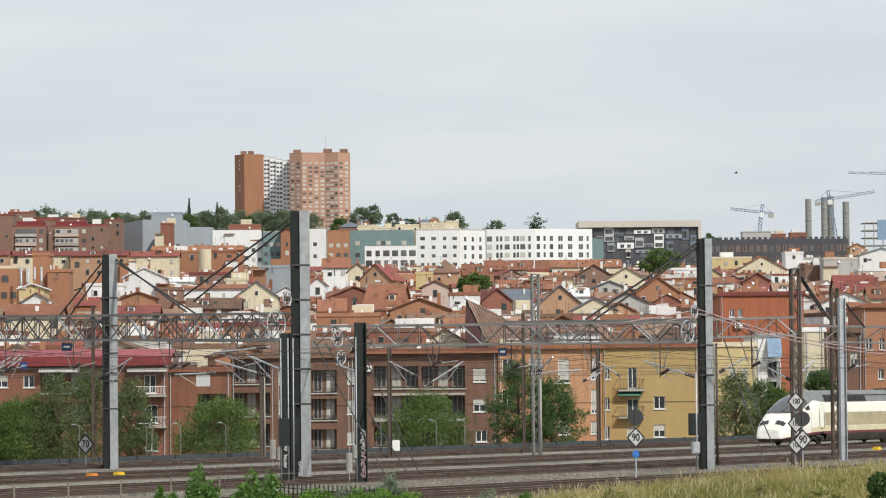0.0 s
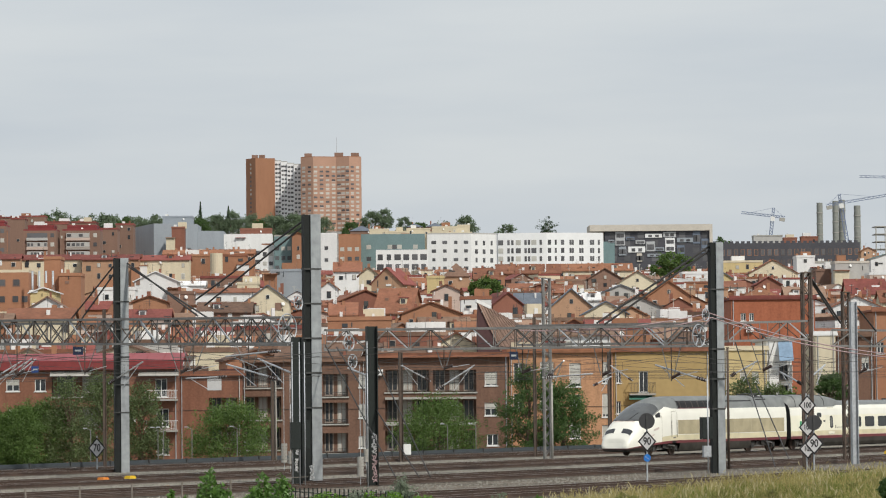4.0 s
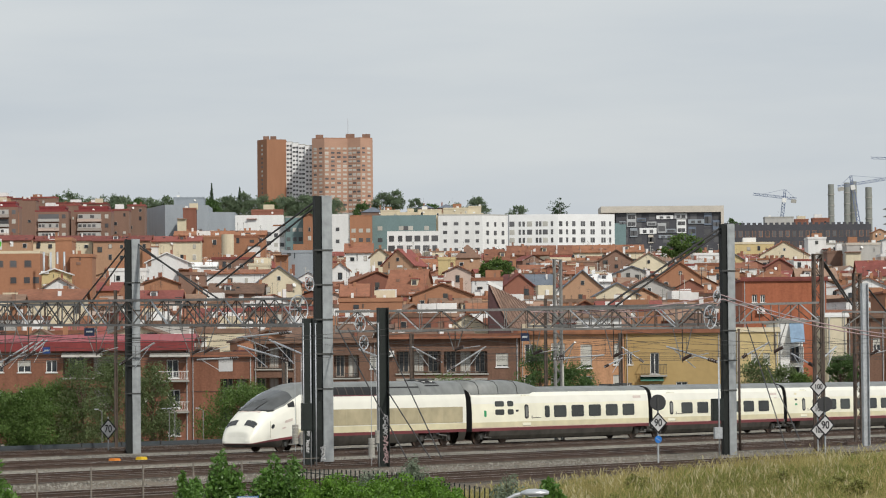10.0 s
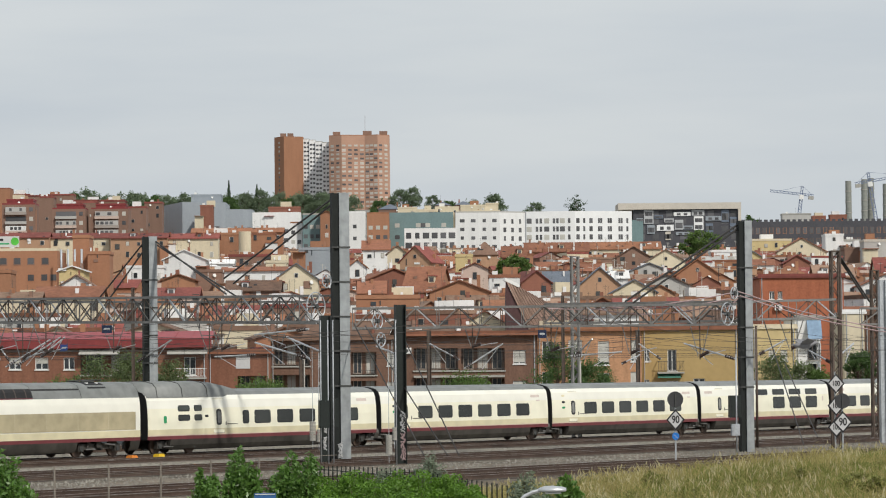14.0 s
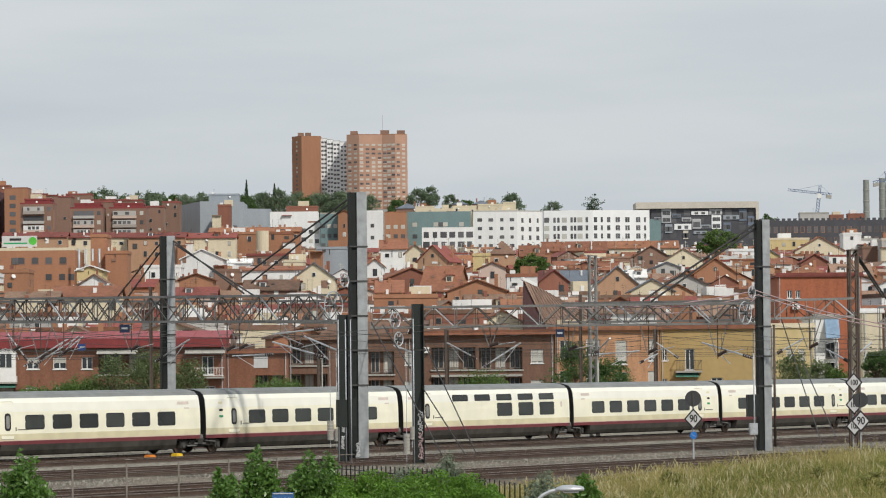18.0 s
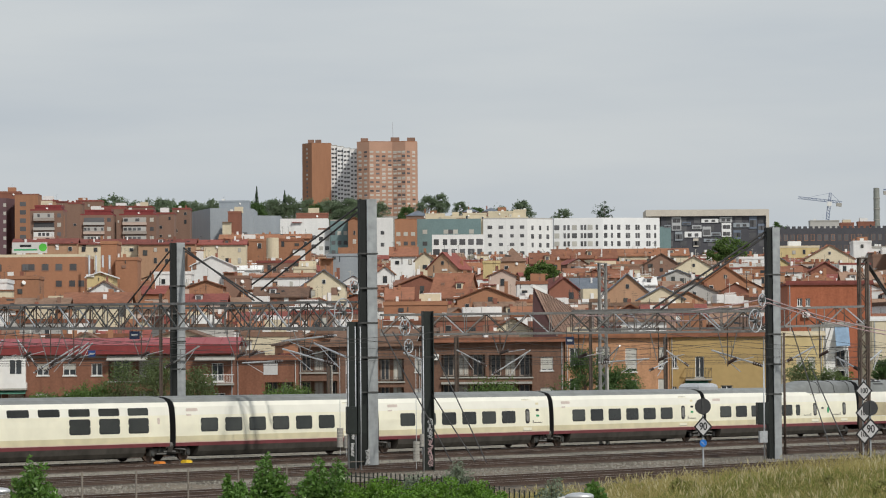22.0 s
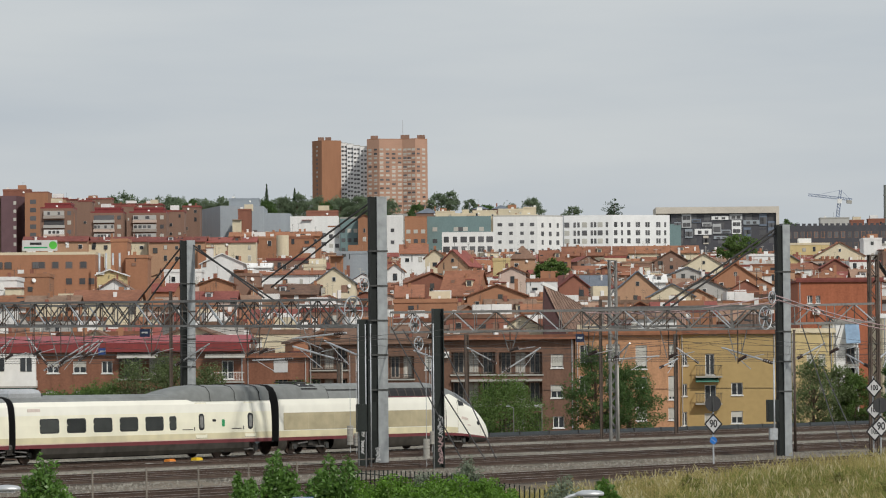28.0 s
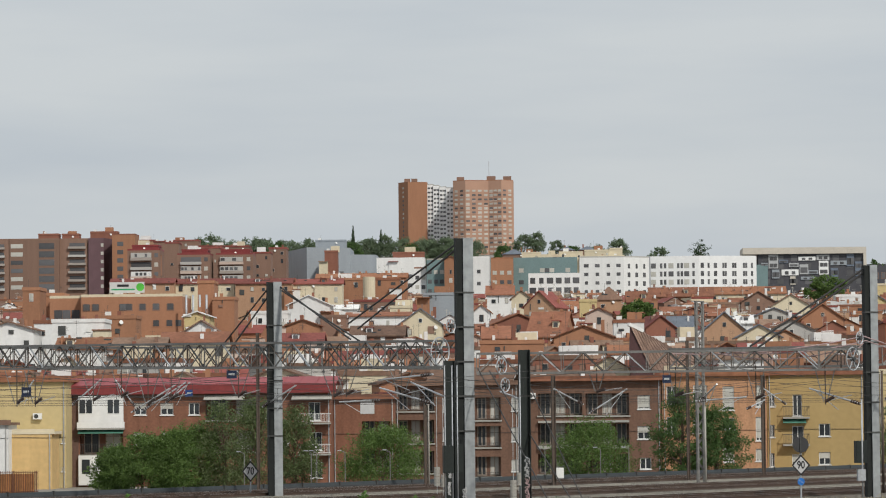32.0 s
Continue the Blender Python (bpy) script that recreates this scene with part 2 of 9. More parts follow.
def add_prism(bm, outline, lift):
    """A plate: an outline of 3D points, pushed along lift."""
    lift = Vector(lift)
    lo = [bm.verts.new(p) for p in outline]
    hi = [bm.verts.new(Vector(p) + lift) for p in outline]
    n = len(lo)
    bm.faces.new(lo[::-1])
    bm.faces.new(hi)
    for i in range(n):
        j = (i + 1) % n
        bm.faces.new((lo[i], lo[j], hi[j], hi[i]))


def mesh_of(bm, mat, name="mesh", smooth=False):
    bmesh.ops.recalc_face_normals(bm, faces=bm.faces)
    me = bpy.data.meshes.new(name)
    bm.to_mesh(me)
    bm.free()
    me.materials.append(mat)
    if smooth:
        me.polygons.foreach_set("use_smooth", [True] * len(me.polygons))
    return me


def part(name, bm, mat, parent, label="", m=None, smooth=False):
    """One mesh object under a thing or a part; bm may be a bmesh or a finished mesh."""
    ob = new(name, bm if isinstance(bm, bpy.types.Mesh) else mesh_of(bm, mat, name, smooth))
    ob.parent = parent
    if m is not None:
        ob.matrix_basis = m
    return tagged(ob, label)


def thing(name, m, label, category, group="", kind=""):
    ob = new(name)
    ob.empty_display_size = 0.2
    ob.matrix_basis = m
    return tagged(ob, label, category, group, kind)


def single(name, bm, mat, m, label, category, group="", kind="", smooth=False):
    ob = new(name, mesh_of(bm, mat, name, smooth))
    ob.matrix_basis = m
    return tagged(ob, label, category, group, kind)


UNIT = {}


def unit_mesh(key, mat, build):
    """A mesh made once and shared."""
    if key not in UNIT:
        bm = bmesh.new()
        build(bm)
        UNIT[key] = mesh_of(bm, mat, key)
    return UNIT[key]


# ---- the lie of the land ----
TRACK_WAY = Vector((math.cos(radians(55.19)), math.sin(radians(55.19)), 0))     # along the rails, away to the right
TRACK_SIDE = Vector((math.sin(radians(55.19)), -math.cos(radians(55.19)), 0))   # across them, towards the viewer
TRACK_TURN = 55.19
TRACK_ZERO = Vector((-19.0, 186.4, 0)) - TRACK_SIDE * 1.45


def on_track(s, u, z=0.0):
    """A place s metres along the railway and u metres across it from the train's own line."""
    return TRACK_ZERO + TRACK_WAY * s + TRACK_SIDE * u + Vector((0, 0, z))


def across(x, y):
    return (Vector((x, y, 0)) - TRACK_ZERO).dot(TRACK_SIDE)


def blend(a, b, k):
    k = min(1.0, max(0.0, k))
    k = k * k * (3 - 2 * k)
    return a + (b - a) * k


def ground_z(x, y):
    u = across(x, y)
    if u > 10:
        # a grassy bank on the viewer's side, higher along to the right
        crest = 0.1 + max(0.0, 0.42 + (x - 1.3) * 0.07) * blend(0, 1, (x + 3) / 6)
        return -0.62 + min(crest, 2.6) * blend(0, 1, (u - 44) / 15)
    z = blend(-0.62, -1.6, (-u - 14) / 20)
    hill = 0.0
    for (y0, h0), (y1, h1) in zip(SLOPE, SLOPE[1:]):
        if y > y0:
            hill = h0 + (h1 - h0) * min(1, (y - y0) / (y1 - y0))
    if y > 1345:
        # the hill falls away beyond the pale blocks
        hill += (min(hill, 47.0) - hill) * blend(0, 1, (x / y - 0.014) / 0.012)
    return z + hill - 0.008 * max(0.0, x - 40) * min(1, max(0, y - 345) / 600)


SLOPE = ((345, 0), (640, 13), (1000, 32), (1340, 49), (1800, 82), (2400, 116), (2700, 112), (4300, 60))


# ---- ground ----
def build_ground():
    bm = bmesh.new()
    xs = sorted(set([-3500, -1500, -700] + list(range(-480, -48, 16)) + list(range(-48, 64, 4)) + list(range(64, 520, 16)) + [700, 1500, 3500]))
    ys = sorted(set([-600, -200, 0, 40] + list(range(60, 400, 5)) + list(range(400, 2400, 30)) + [2400, 2550, 2700, 3200, 4200]))
    grid = [[bm.verts.new((x, y, ground_z(x, y))) for x in xs] for y in ys]
    for a, b in zip(grid, grid[1:]):
        for i in range(len(xs) - 1):
            bm.faces.new((a[i], a[i + 1], b[i + 1], b[i]))
    single("ground", bm, M_TOWN, Matrix(), "dusty grey-brown ground climbing to a hill", "ground", kind="structure", smooth=True)


build_ground()

TRACKS = (-17.0, -12.4, 0.0, 5.5, 16.5, 21.0, 34.5, 39.0)     # centre lines across the railway
SLEEPER_LENGTH = 2.6


def build_tracks():
    lo, hi = -120, 260
    n = 95
    for u_edges, mat, label in (([(-20.6, -0.62), (-19.6, -0.2), (15.0, -0.2)], M_BALLAST, "grey crushed stone ballast under the through tracks"), ([(15.0, -0.2), (41.6, -0.2), (42.6, -0.62)], M_BROWNBED, "rusty brown ballast under the near tracks")):
        bm = bmesh.new()
        prev = None
        for i in range(n + 1):
            s = lo + (hi - lo) * i / n
            row = [bm.verts.new(on_track(s, u, z + (0.03 * noise.noise(Vector((s * 0.3, u, 0))) if -0.5 < z else 0))) for u, z in u_edges]
            if prev:
                for k in range(2):
                    bm.faces.new((prev[k], prev[k + 1], row[k + 1], row[k]))
            prev = row
        single("ballast_bed", bm, mat, Matrix(), label, "ballast", kind="structure")
    for u in TRACKS:
        tr = thing("railway_track", Matrix.Translation(on_track(0, u)) @ pose(0, 0, 0, 0, 0, TRACK_TURN), "two rusty rails with polished heads on concrete sleepers", "railway track", "parallel tracks", "structure")
        for side in (-0.86, 0.86):
            rail = boxes((lo, side - 0.07, -0.17, hi, side + 0.07, -0.15), (lo, side - 0.012, -0.15, hi, side + 0.012, -0.04), (lo, side - 0.036, -0.04, hi, side + 0.036, -0.004))
            r = part("rail", rail, M_RAIL, tr)
            part("rail_head", boxes((lo, side - 0.034, -0.004, hi, side + 0.034, 0.0)), M_RAILTOP, r)
        bm = bmesh.new()
        add_prism(bm, [(lo, -1.55, -0.26), (lo, -1.35, -0.185), (lo, 1.35, -0.185), (lo, 1.55, -0.26)], (hi - lo, 0, 0))
        part("oily_ballast", bm, M_OILY, tr)
        bm = bmesh.new()
        k = lo
        while k < hi:
            add_box(bm, k, -SLEEPER_LENGTH / 2, -0.36, k + 0.26, SLEEPER_LENGTH / 2, -0.165)
            k += 0.62
        tagged(part("sleepers", bm, M_SLEEPER, tr), kind="stuff")



def stones():
    """Loose crushed stone lying proud of the bed between the tracks."""
    rng = np.random.default_rng(4)
    strips = ((-10.6, -1.9, 9000), (1.8, 3.8, 6000), (7.4, 14.7, 15000), (23.2, 32.4, 15000), (18.2, 19.3, 1500), (-20.3, -18.8, 1600))
    verts, faces = [], []
    for lo, hi, count in strips:
        for _ in range(count):
            s, u = rng.uniform(-75, 150), rng.uniform(lo, hi)
            p = on_track(s, u, -0.2)
            r = rng.uniform(0.035, 0.09)
            a = rng.uniform(0, math.pi)
            k = len(verts)
            for i in range(4):
                b = a + i * math.pi / 2 + rng.uniform(-0.3, 0.3)
                verts.append((p.x + r * math.cos(b), p.y + r * math.sin(b), p.z - 0.02))
            verts.append((p.x + rng.uniform(-0.4, 0.4) * r, p.y + rng.uniform(-0.4, 0.4) * r, p.z + r * rng.uniform(0.5, 1.1)))
            for i in range(4):
                faces.append((k + i, k + (i + 1) % 4, k + 4))
    me = bpy.data.meshes.new("loose_stones")
    me.from_pydata(verts, [], faces)
    me.materials.append(M_STONE)
    tagged(new("loose_stones", me), "loose grey and brown crushed stones between tracks", "ballast", kind="stuff")


M_STONE = material("crushed_stone", (0.215, 0.203, 0.175), 0.95, 0, 0.5, 6, 0.3, 0, island=0.9)
build_tracks()
stones()


# ---- the train: ten coupled cars ----
# half section of a car: (out, up)
SECTION = [(1.22, 0.28), (1.36, 0.5), (1.43, 0.81), (1.45, 1.0), (1.455, 1.05), (1.46, 1.36), (1.45, 2.0), (1.42, 2.5), (1.36, 2.95), (1.26, 3.2), (1.05, 3.38), (0.6, 3.5), (0.0, 3.54)]


def band(bm, x0, x1, lo, hi, lift=0.0, steps=1):
    """The strip of a car's skin between two section points, on both sides."""
    for sgn in (-1, 1):
        for k in range(lo, hi):
            (y0, z0), (y1, z1) = SECTION[k], SECTION[k + 1]
            for i in range(steps):
                a, b = x0 + (x1 - x0) * i / steps, x0 + (x1 - x0) * (i + 1) / steps
                vs = [bm.verts.new((x, sgn * (y + lift), z + lift * 0.3)) for x, y, z in ((a, y0, z0), (b, y0, z0), (b, y1, z1), (a, y1, z1))]
                bm.faces.new(vs if sgn < 0 else vs[::-1])


def end_caps(bm, x0, x1, lo, hi):
    for x in (x0, x1):
        ring = [(-y, z) for y, z in SECTION[lo:hi + 1]] + [(y, z) for y, z in SECTION[lo:hi + 1][::-1]]
        vs = []
        for y, z in ring:
            if not vs or (Vector((x, y, z)) - vs[-1].co).length > 1e-4:
                vs.append(bm.verts.new((x, y, z)))
        bm.faces.new(vs)


def skin(car, x0, x1):
    for name, lo, hi, mat, label in (("skirt", 0, 2, M_SKIRT, "sooty dark grey skirt"), ("stripe", 2, 3, M_STRIPE, "maroon stripe"), ("trim", 3, 4, M_TRIM, "pale trim line"), ("lower_panel", 4, 5, M_CREAM, "dirty cream lower panel"), ("waist", 5, 7, M_IVORY, "ivory window band"),
                                     ("body_shell", 7, 9, M_WHITE, "white painted upper body"), ("roof", 9, 12, M_ROOF, "grey roof")):
        bm = bmesh.new()
        cut = 2.0 if name == "skirt" else 0.0
        band(bm, x0 + cut, x1 - cut, lo, hi)
        end_caps(bm, x0 + cut, x1 - cut, lo, hi)
        bmesh.ops.remove_doubles(bm, verts=bm.verts, dist=0.001)
        part(name, bm, mat, car, label)
    # Black plates added over both ends put the coupling gap's darkness into colour.
    for x in (x0 - 0.02, x1 + 0.02):
        bm = bmesh.new()
        ring = [(-y * 0.99, z * 0.995) for y, z in SECTION[2:]] + [(y * 0.99, z * 0.995) for y, z in SECTION[2:-1][::-1]]
        add_prism(bm, [(x - 0.015, y, z) for y, z in ring], (0.03, 0, 0))
        part("end_wall", bm, M_BLACK, car, "black plate added to darken the car gap")


def side_y(z):
    for (y0, z0), (y1, z1) in zip(SECTION, SECTION[1:]):
        if z0 <= z <= z1:
            return y0 + (y1 - y0) * (z - z0) / (z1 - z0)
    return 1.45


def rounded(w, h, r, n=4):
    pts = []
    for cx, cz, a0 in ((w / 2 - r, h / 2 - r, 0), (-w / 2 + r, h / 2 - r, 90), (-w / 2 + r, -h / 2 + r, 180), (w / 2 - r, -h / 2 + r, 270)):
        for i in range(n + 1):
            a = radians(a0 + 90 * i / n)
            pts.append((cx + r * math.cos(a), cz + r * math.sin(a)))
    return pts


def side_plate(bm, x, z, w, h, r, proud, sgn, thick=0.02):
    """A rounded plate that follows the car's side."""
    pts = []
    for px, pz in rounded(w, h, r):
        pts.append((x + px, sgn * (side_y(z + pz) + proud - thick), z + pz))
    add_prism(bm, pts, (0, sgn * thick, 0))


def car_window(car, x, z=1.95, w=1.42, h=0.66, r=0.1):
    for sgn in (-1, 1):
        bm = bmesh.new()
        side_plate(bm, x, z, w + 0.1, h + 0.1, r + 0.04, 0.006, sgn)
        f = part("window", bm, M_SIGNBLACK, car, "black rubber-framed tinted window")
        bm = bmesh.new()
        side_plate(bm, x, z, w, h, r, 0.014, sgn)
        part("pane", bm, M_GLASS, f)


def car_door(car, x):
    for sgn in (-1, 1):
        bm = bmesh.new()
        side_plate(bm, x, 2.06, 1.0, 1.96, 0.06, 0.004, sgn)
        d = part("door", bm, M_DOORGAP, car, "flush ivory plug door")
        bm = bmesh.new()
        side_plate(bm, x, 2.06, 0.95, 1.9, 0.05, 0.012, sgn)
        part("door_leaf", bm, M_IVORY, d)
        bm = bmesh.new()
        side_plate(bm, x, 1.98, 0.46, 0.9, 0.18, 0.018, sgn)
        part("door_window", bm, M_SIGNBLACK, d)
        bm = bmesh.new()
        side_plate(bm, x, 1.98, 0.26, 0.66, 0.1, 0.024, sgn)
        part("door_pane", bm, M_CURTAIN, d)
        bm = bmesh.new()
        side_plate(bm, x - 0.62, 1.62, 0.05, 0.2, 0.02, 0.02, sgn)
        part("door_button", bm, M_SIGNBLACK, d)
        bm = bmesh.new()
        side_plate(bm, x - 1.2, 1.58, 0.9, 0.035, 0.012, 0.02, sgn)
        part("grab_bar", bm, M_VENT, d)


def bogie(car, x):
    bm = boxes((x - 1.7, -1.15, 0.42, x + 1.7, -0.98, 0.72), (x - 1.7, 0.98, 0.42, x + 1.7, 1.15, 0.72), (x - 0.3, -1.15, 0.45, x + 0.3, 1.15, 0.85), (x - 0.2, -1.25, 0.5, x + 0.2, 1.25, 0.95))
    for dx in (-1.5, 1.5):
        for sy in (-1, 1):
            add_box(bm, x + dx - 0.22, sy * 1.0, 0.3, x + dx + 0.22, sy * 1.24, 0.66)
            add_bar(bm, (x + dx * 0.62, sy * 1.18, 0.5), (x + dx * 0.5, sy * 1.18, 0.95), 0.07, 8)
    b = part("bogie", bm, M_SKIRT, car, "grimy steel bogie")
    for sy in (-1, 1):
        part("damper", bars([((x - 1.25, sy * 1.28, 0.62), (x - 0.35, sy * 1.28, 0.7), 0.05)], 0.05, 8), M_GALVMID, b)
        part("damper", bars([((x + 0.4, sy * 1.28, 0.42), (x + 1.2, sy * 1.28, 0.42), 0.045)], 0.045, 8), M_GALVMID, b)
        for dx in (-1.5, 1.5):
            part("axle_cap", bars([((x + dx, sy * 1.24, 0.46), (x + dx, sy * 1.29, 0.46), 0.13)], 0.13, 12), M_GALVDARK, b)
    for dx in (-1.5, 1.5):
        for sy in (-1, 1):
            bm = bmesh.new()
            add_bar(bm, (x + dx, sy * 0.80, 0.46), (x + dx, sy * 0.93, 0.46), 0.46, 20)
            add_bar(bm, (x + dx, sy * 0.93, 0.46), (x + dx, sy * 0.97, 0.46), 0.16, 12)
            part("wheel", bm, M_RAIL, b)


def gangway(car, x):
    bm = bmesh.new()
    pts = [(-1.0, 0.75), (1.0, 0.75), (1.05, 2.3), (0.95, 3.0), (0.55, 3.2), (-0.55, 3.2), (-0.95, 3.0), (-1.05, 2.3)]
    add_prism(bm, [(x - 0.36, y, z) for y, z in pts], (0.72, 0, 0))
    part("gangway", bm, M_BLACK, car, "black rubber gangway bellows")
    bm = bmesh.new()
    for sy in (-1, 1):
        add_bar(bm, (x - 0.34, sy * 1.08, 0.86), (x + 0.34, sy * 1.08, 0.86), 0.2, 12)
        add_box(bm, x - 0.5, sy * 1.16 - 0.06, 0.5, x + 0.5, sy * 1.16 + 0.06, 0.58)
        add_box(bm, x - 0.42, sy * 1.18 - 0.05, 0.2, x + 0.42, sy * 1.18 + 0.05, 0.26)
    part("coupler_guard", bm, M_GALVMID, car, "grey coupler guard and step irons")


def roof_fairing(car, x0, x1, rise, taper):
    """A raised roof hood, tapered over its last metres at x0."""
    bm = bmesh.new()
    prof = [(-1.33, 3.1), (-1.24, 3.6), (-1.0, 3.86), (-0.5, 3.97), (0, 4.0), (0.5, 3.97), (1.0, 3.86), (1.24, 3.6), (1.33, 3.1)]
    rows = []
    n = 10
    for i in range(n + 1):
        k = i / n
        x = x0 + taper * k if i < n else x0 + taper
        f = math.sin(k * math.pi / 2) ** 0.8
        rows.append([bm.verts.new((x, y * (0.82 + 0.18 * f), 3.1 + (z - 3.1) * f * rise)) for y, z in prof])
    rows.append([bm.verts.new((x1, y, 3.1 + (z - 3.1) * rise)) for y, z in prof])
    for a, b in zip(rows, rows[1:]):
        for i in range(len(prof) - 1):
            bm.faces.new((a[i], a[i + 1], b[i + 1], b[i]))
    bm.faces.new(rows[-1])
    h = part("roof_hood", bm, M_ROOF, car, "raised grey roof hood", smooth=True)
    step = 2.2 if x1 > x0 else -2.2
    x = x0 + taper
    while abs(x - x0) < abs(x1 - x0) - 0.4:
        bm = bmesh.new()
        ring = [(y * 1.012, 3.1 + (z - 3.1) * rise * 1.02) for y, z in prof]
        for (ya, za), (yb, zb) in zip(ring, ring[1:]):
            add_bar(bm, (x, ya, za), (x, yb, zb), 0.022)
        part("seam", bm, M_GALVDARK, h)
        x += step


def ac_box(car, x):
    bm = bmesh.new()
    rows = []
    for inset, z in ((0, 3.4), (0, 3.66), (0.12, 3.82), (0.4, 3.9)):
        rows.append([bm.verts.new((x + sx * (1.25 - inset), sy * (0.8 - inset * 0.6), z)) for sx, sy in ((-1, -1), (1, -1), (1, 1), (-1, 1))])
    for a, b in zip(rows, rows[1:]):
        for i in range(4):
            bm.faces.new((a[i], a[(i + 1) % 4], b[(i + 1) % 4], b[i]))
    bm.faces.new(rows[-1])
    part("roof_box", bm, M_ALU, car, "pale rounded roof box")


def marking(car, x, z, w, h, mat, sgn):
    bm = bmesh.new()
    side_plate(bm, x, z, w, h, min(w, h) * 0.3, 0.01, sgn, 0.008)
    part("marking", bm, mat, car)


M_LOGO = material("faded_lettering", (0.62, 0.53, 0.48), 0.5, 0, 0.1, 4, 1, 0)
M_GREENMARK = material("green_emblem", (0.03, 0.3, 0.12), 0.5, 0, 0.1, 4, 1, 0)
M_DOORGAP = material("shadowed_door_gap", (0.4, 0.37, 0.3), 0.6, 0, 0.1, 4, 1, 0)
M_CURTAIN = material("dim_door_glass", (0.2, 0.2, 0.19), 0.15, 0, 0.3, 4, 1, 0)
M_VENT = material("vent_brown", (0.06, 0.045, 0.04), 0.6, 0, 0.3, 3, 0.5)
CAR, END_CAR, POWER = 18.78, 21.84, 22.3


def passenger_car(kind, door_first, length=CAR):
    """A trailer: local x runs forward; windows by kind."""
    half = length / 2
    car = thing("passenger_car", Matrix(), {"cafe": "ivory cafe car with small high windows and a maroon stripe", "end": "ivory end car with a grey roof hood and four small windows", "rear": "ivory end car with a grey roof hood and two doors",
                                            "plain": "ivory passenger car with a maroon stripe and tinted windows"}[kind], "train car", "train")
    skin(car, -half + 0.26, half - 0.26)
    sg = 1 if door_first else -1           # door towards the front
    if kind == "plain":
        car_door(car, sg * (half - 2.75))
        for k in range(6):
            car_window(car, sg * (half - 4.85 - 2.15 * k))
        for s2 in (-1, 1):
            for z in (2.75, 2.35, 2.0):
                marking(car, sg * (half - 1.6), z, 0.34, 0.13, M_SIGNBLACK if z == 2.35 else M_GREENMARK if z == 2.0 else M_CREAM, s2)
            marking(car, -sg * (half - 1.7), 2.78, 1.0, 0.16, M_LOGO, s2)
            marking(car, -sg * (half - 1.4), 2.5, 0.4, 0.08, M_LOGO, s2)
    elif kind == "cafe":
        car_door(car, sg * (half - 2.75))
        for k in range(5):
            car_window(car, sg * (half - 6.3 - 2.4 * k), 2.72, 1.6, 0.3, 0.06)
        for k in range(3):
            car_window(car, sg * (half - 11.1 - 2.4 * k), 1.97, 1.6, 0.72)
        for s2 in (-1, 1):
            marking(car, sg * (half - 1.3), 2.78, 1.0, 0.16, M_LOGO, s2)
            marking(car, -sg * (half - 1.2), 2.2, 0.2, 0.34, M_LOGO, s2)
    else:
        # the power car is at the end away from the windows
        car_door(car, sg * (half - 6.5))
        if kind == "end":
            for z in (1.98, 2.5):
                car_window(car, sg * (half - 3.4), z, 0.95, 0.24, 0.08)
                car_window(car, sg * (half - 4.65), z, 0.6, 0.24, 0.08)
        else:
            car_door(car, sg * (half - 2.2))
            ac_box(car, -sg * (half - 1.7))
        car_window(car, sg * (half - 8.95), w=0.5)
        for k in range(5):
            car_window(car, sg * (half - 10.5 - 2.12 * k))
        for s2 in (-1, 1):
            marking(car, sg * (half - (1.75 if kind == "end" else 4.6)), 1.9, 0.26, 0.4, M_GREENMARK, s2)
            marking(car, sg * (half - 5.4), 2.05, 0.3, 0.13, M_SIGNBLACK, s2)
            marking(car, -sg * (half - 1.7), 2.78, 1.0, 0.16, M_LOGO, s2)
        roof_fairing(car, sg * (half - 9.8), sg * (half - 0.3), 1.0, sg * 4.2)
        part("roof_gear", boxes((-sg * (half - 2.9) - 0.5, -0.5, 3.5, -sg * (half - 2.9) + 0.5, 0.5, 3.64), (-sg * (half - 1.4) - 0.25, -0.3, 3.5, -sg * (half - 1.4) + 0.25, 0.3, 3.7)), M_GALVDARK, car)
    if kind in ("end", "rear"):
        bogie(car, sg * (half - 3.0))
    bogie(car, -half)
    gangway(car, -half)
    bm = boxes((-half + 3, -0.9, 0.22, half - 3, 0.9, 0.3))
    part("underframe", bm, M_BLACK, car)
    return car


NOSE = 6.6      # length of the tapered nose


def nose_section(k):
    """Section of the nose: k runs 0 at the body to 1 at the tip; gives scale across, top height and floor height."""
    d = NOSE * (1 - k)
    wide = 1 - 0.3 * math.exp(-d / 0.95)
    top = 4.0 - 2.7 * k ** 1.85
    return wide, top, 0.28 + 0.08 * k ** 4


def screen_line(k):
    """Section point at which the white skin gives way to the grey hood, k along the nose."""
    pts = ((0.0, 7.0), (0.12, 7.2), (0.26, 7.95), (0.34, 7.75), (0.5, 7.3), (0.66, 7.7), (0.715, 8.4), (0.745, 9.5), (0.765, 11.0))
    for (a, fa), (b, fb) in zip(pts, pts[1:]):
        if k <= b:
            return fa + (fb - fa) * max(0.0, k - a) / (b - a)
    return 11.0


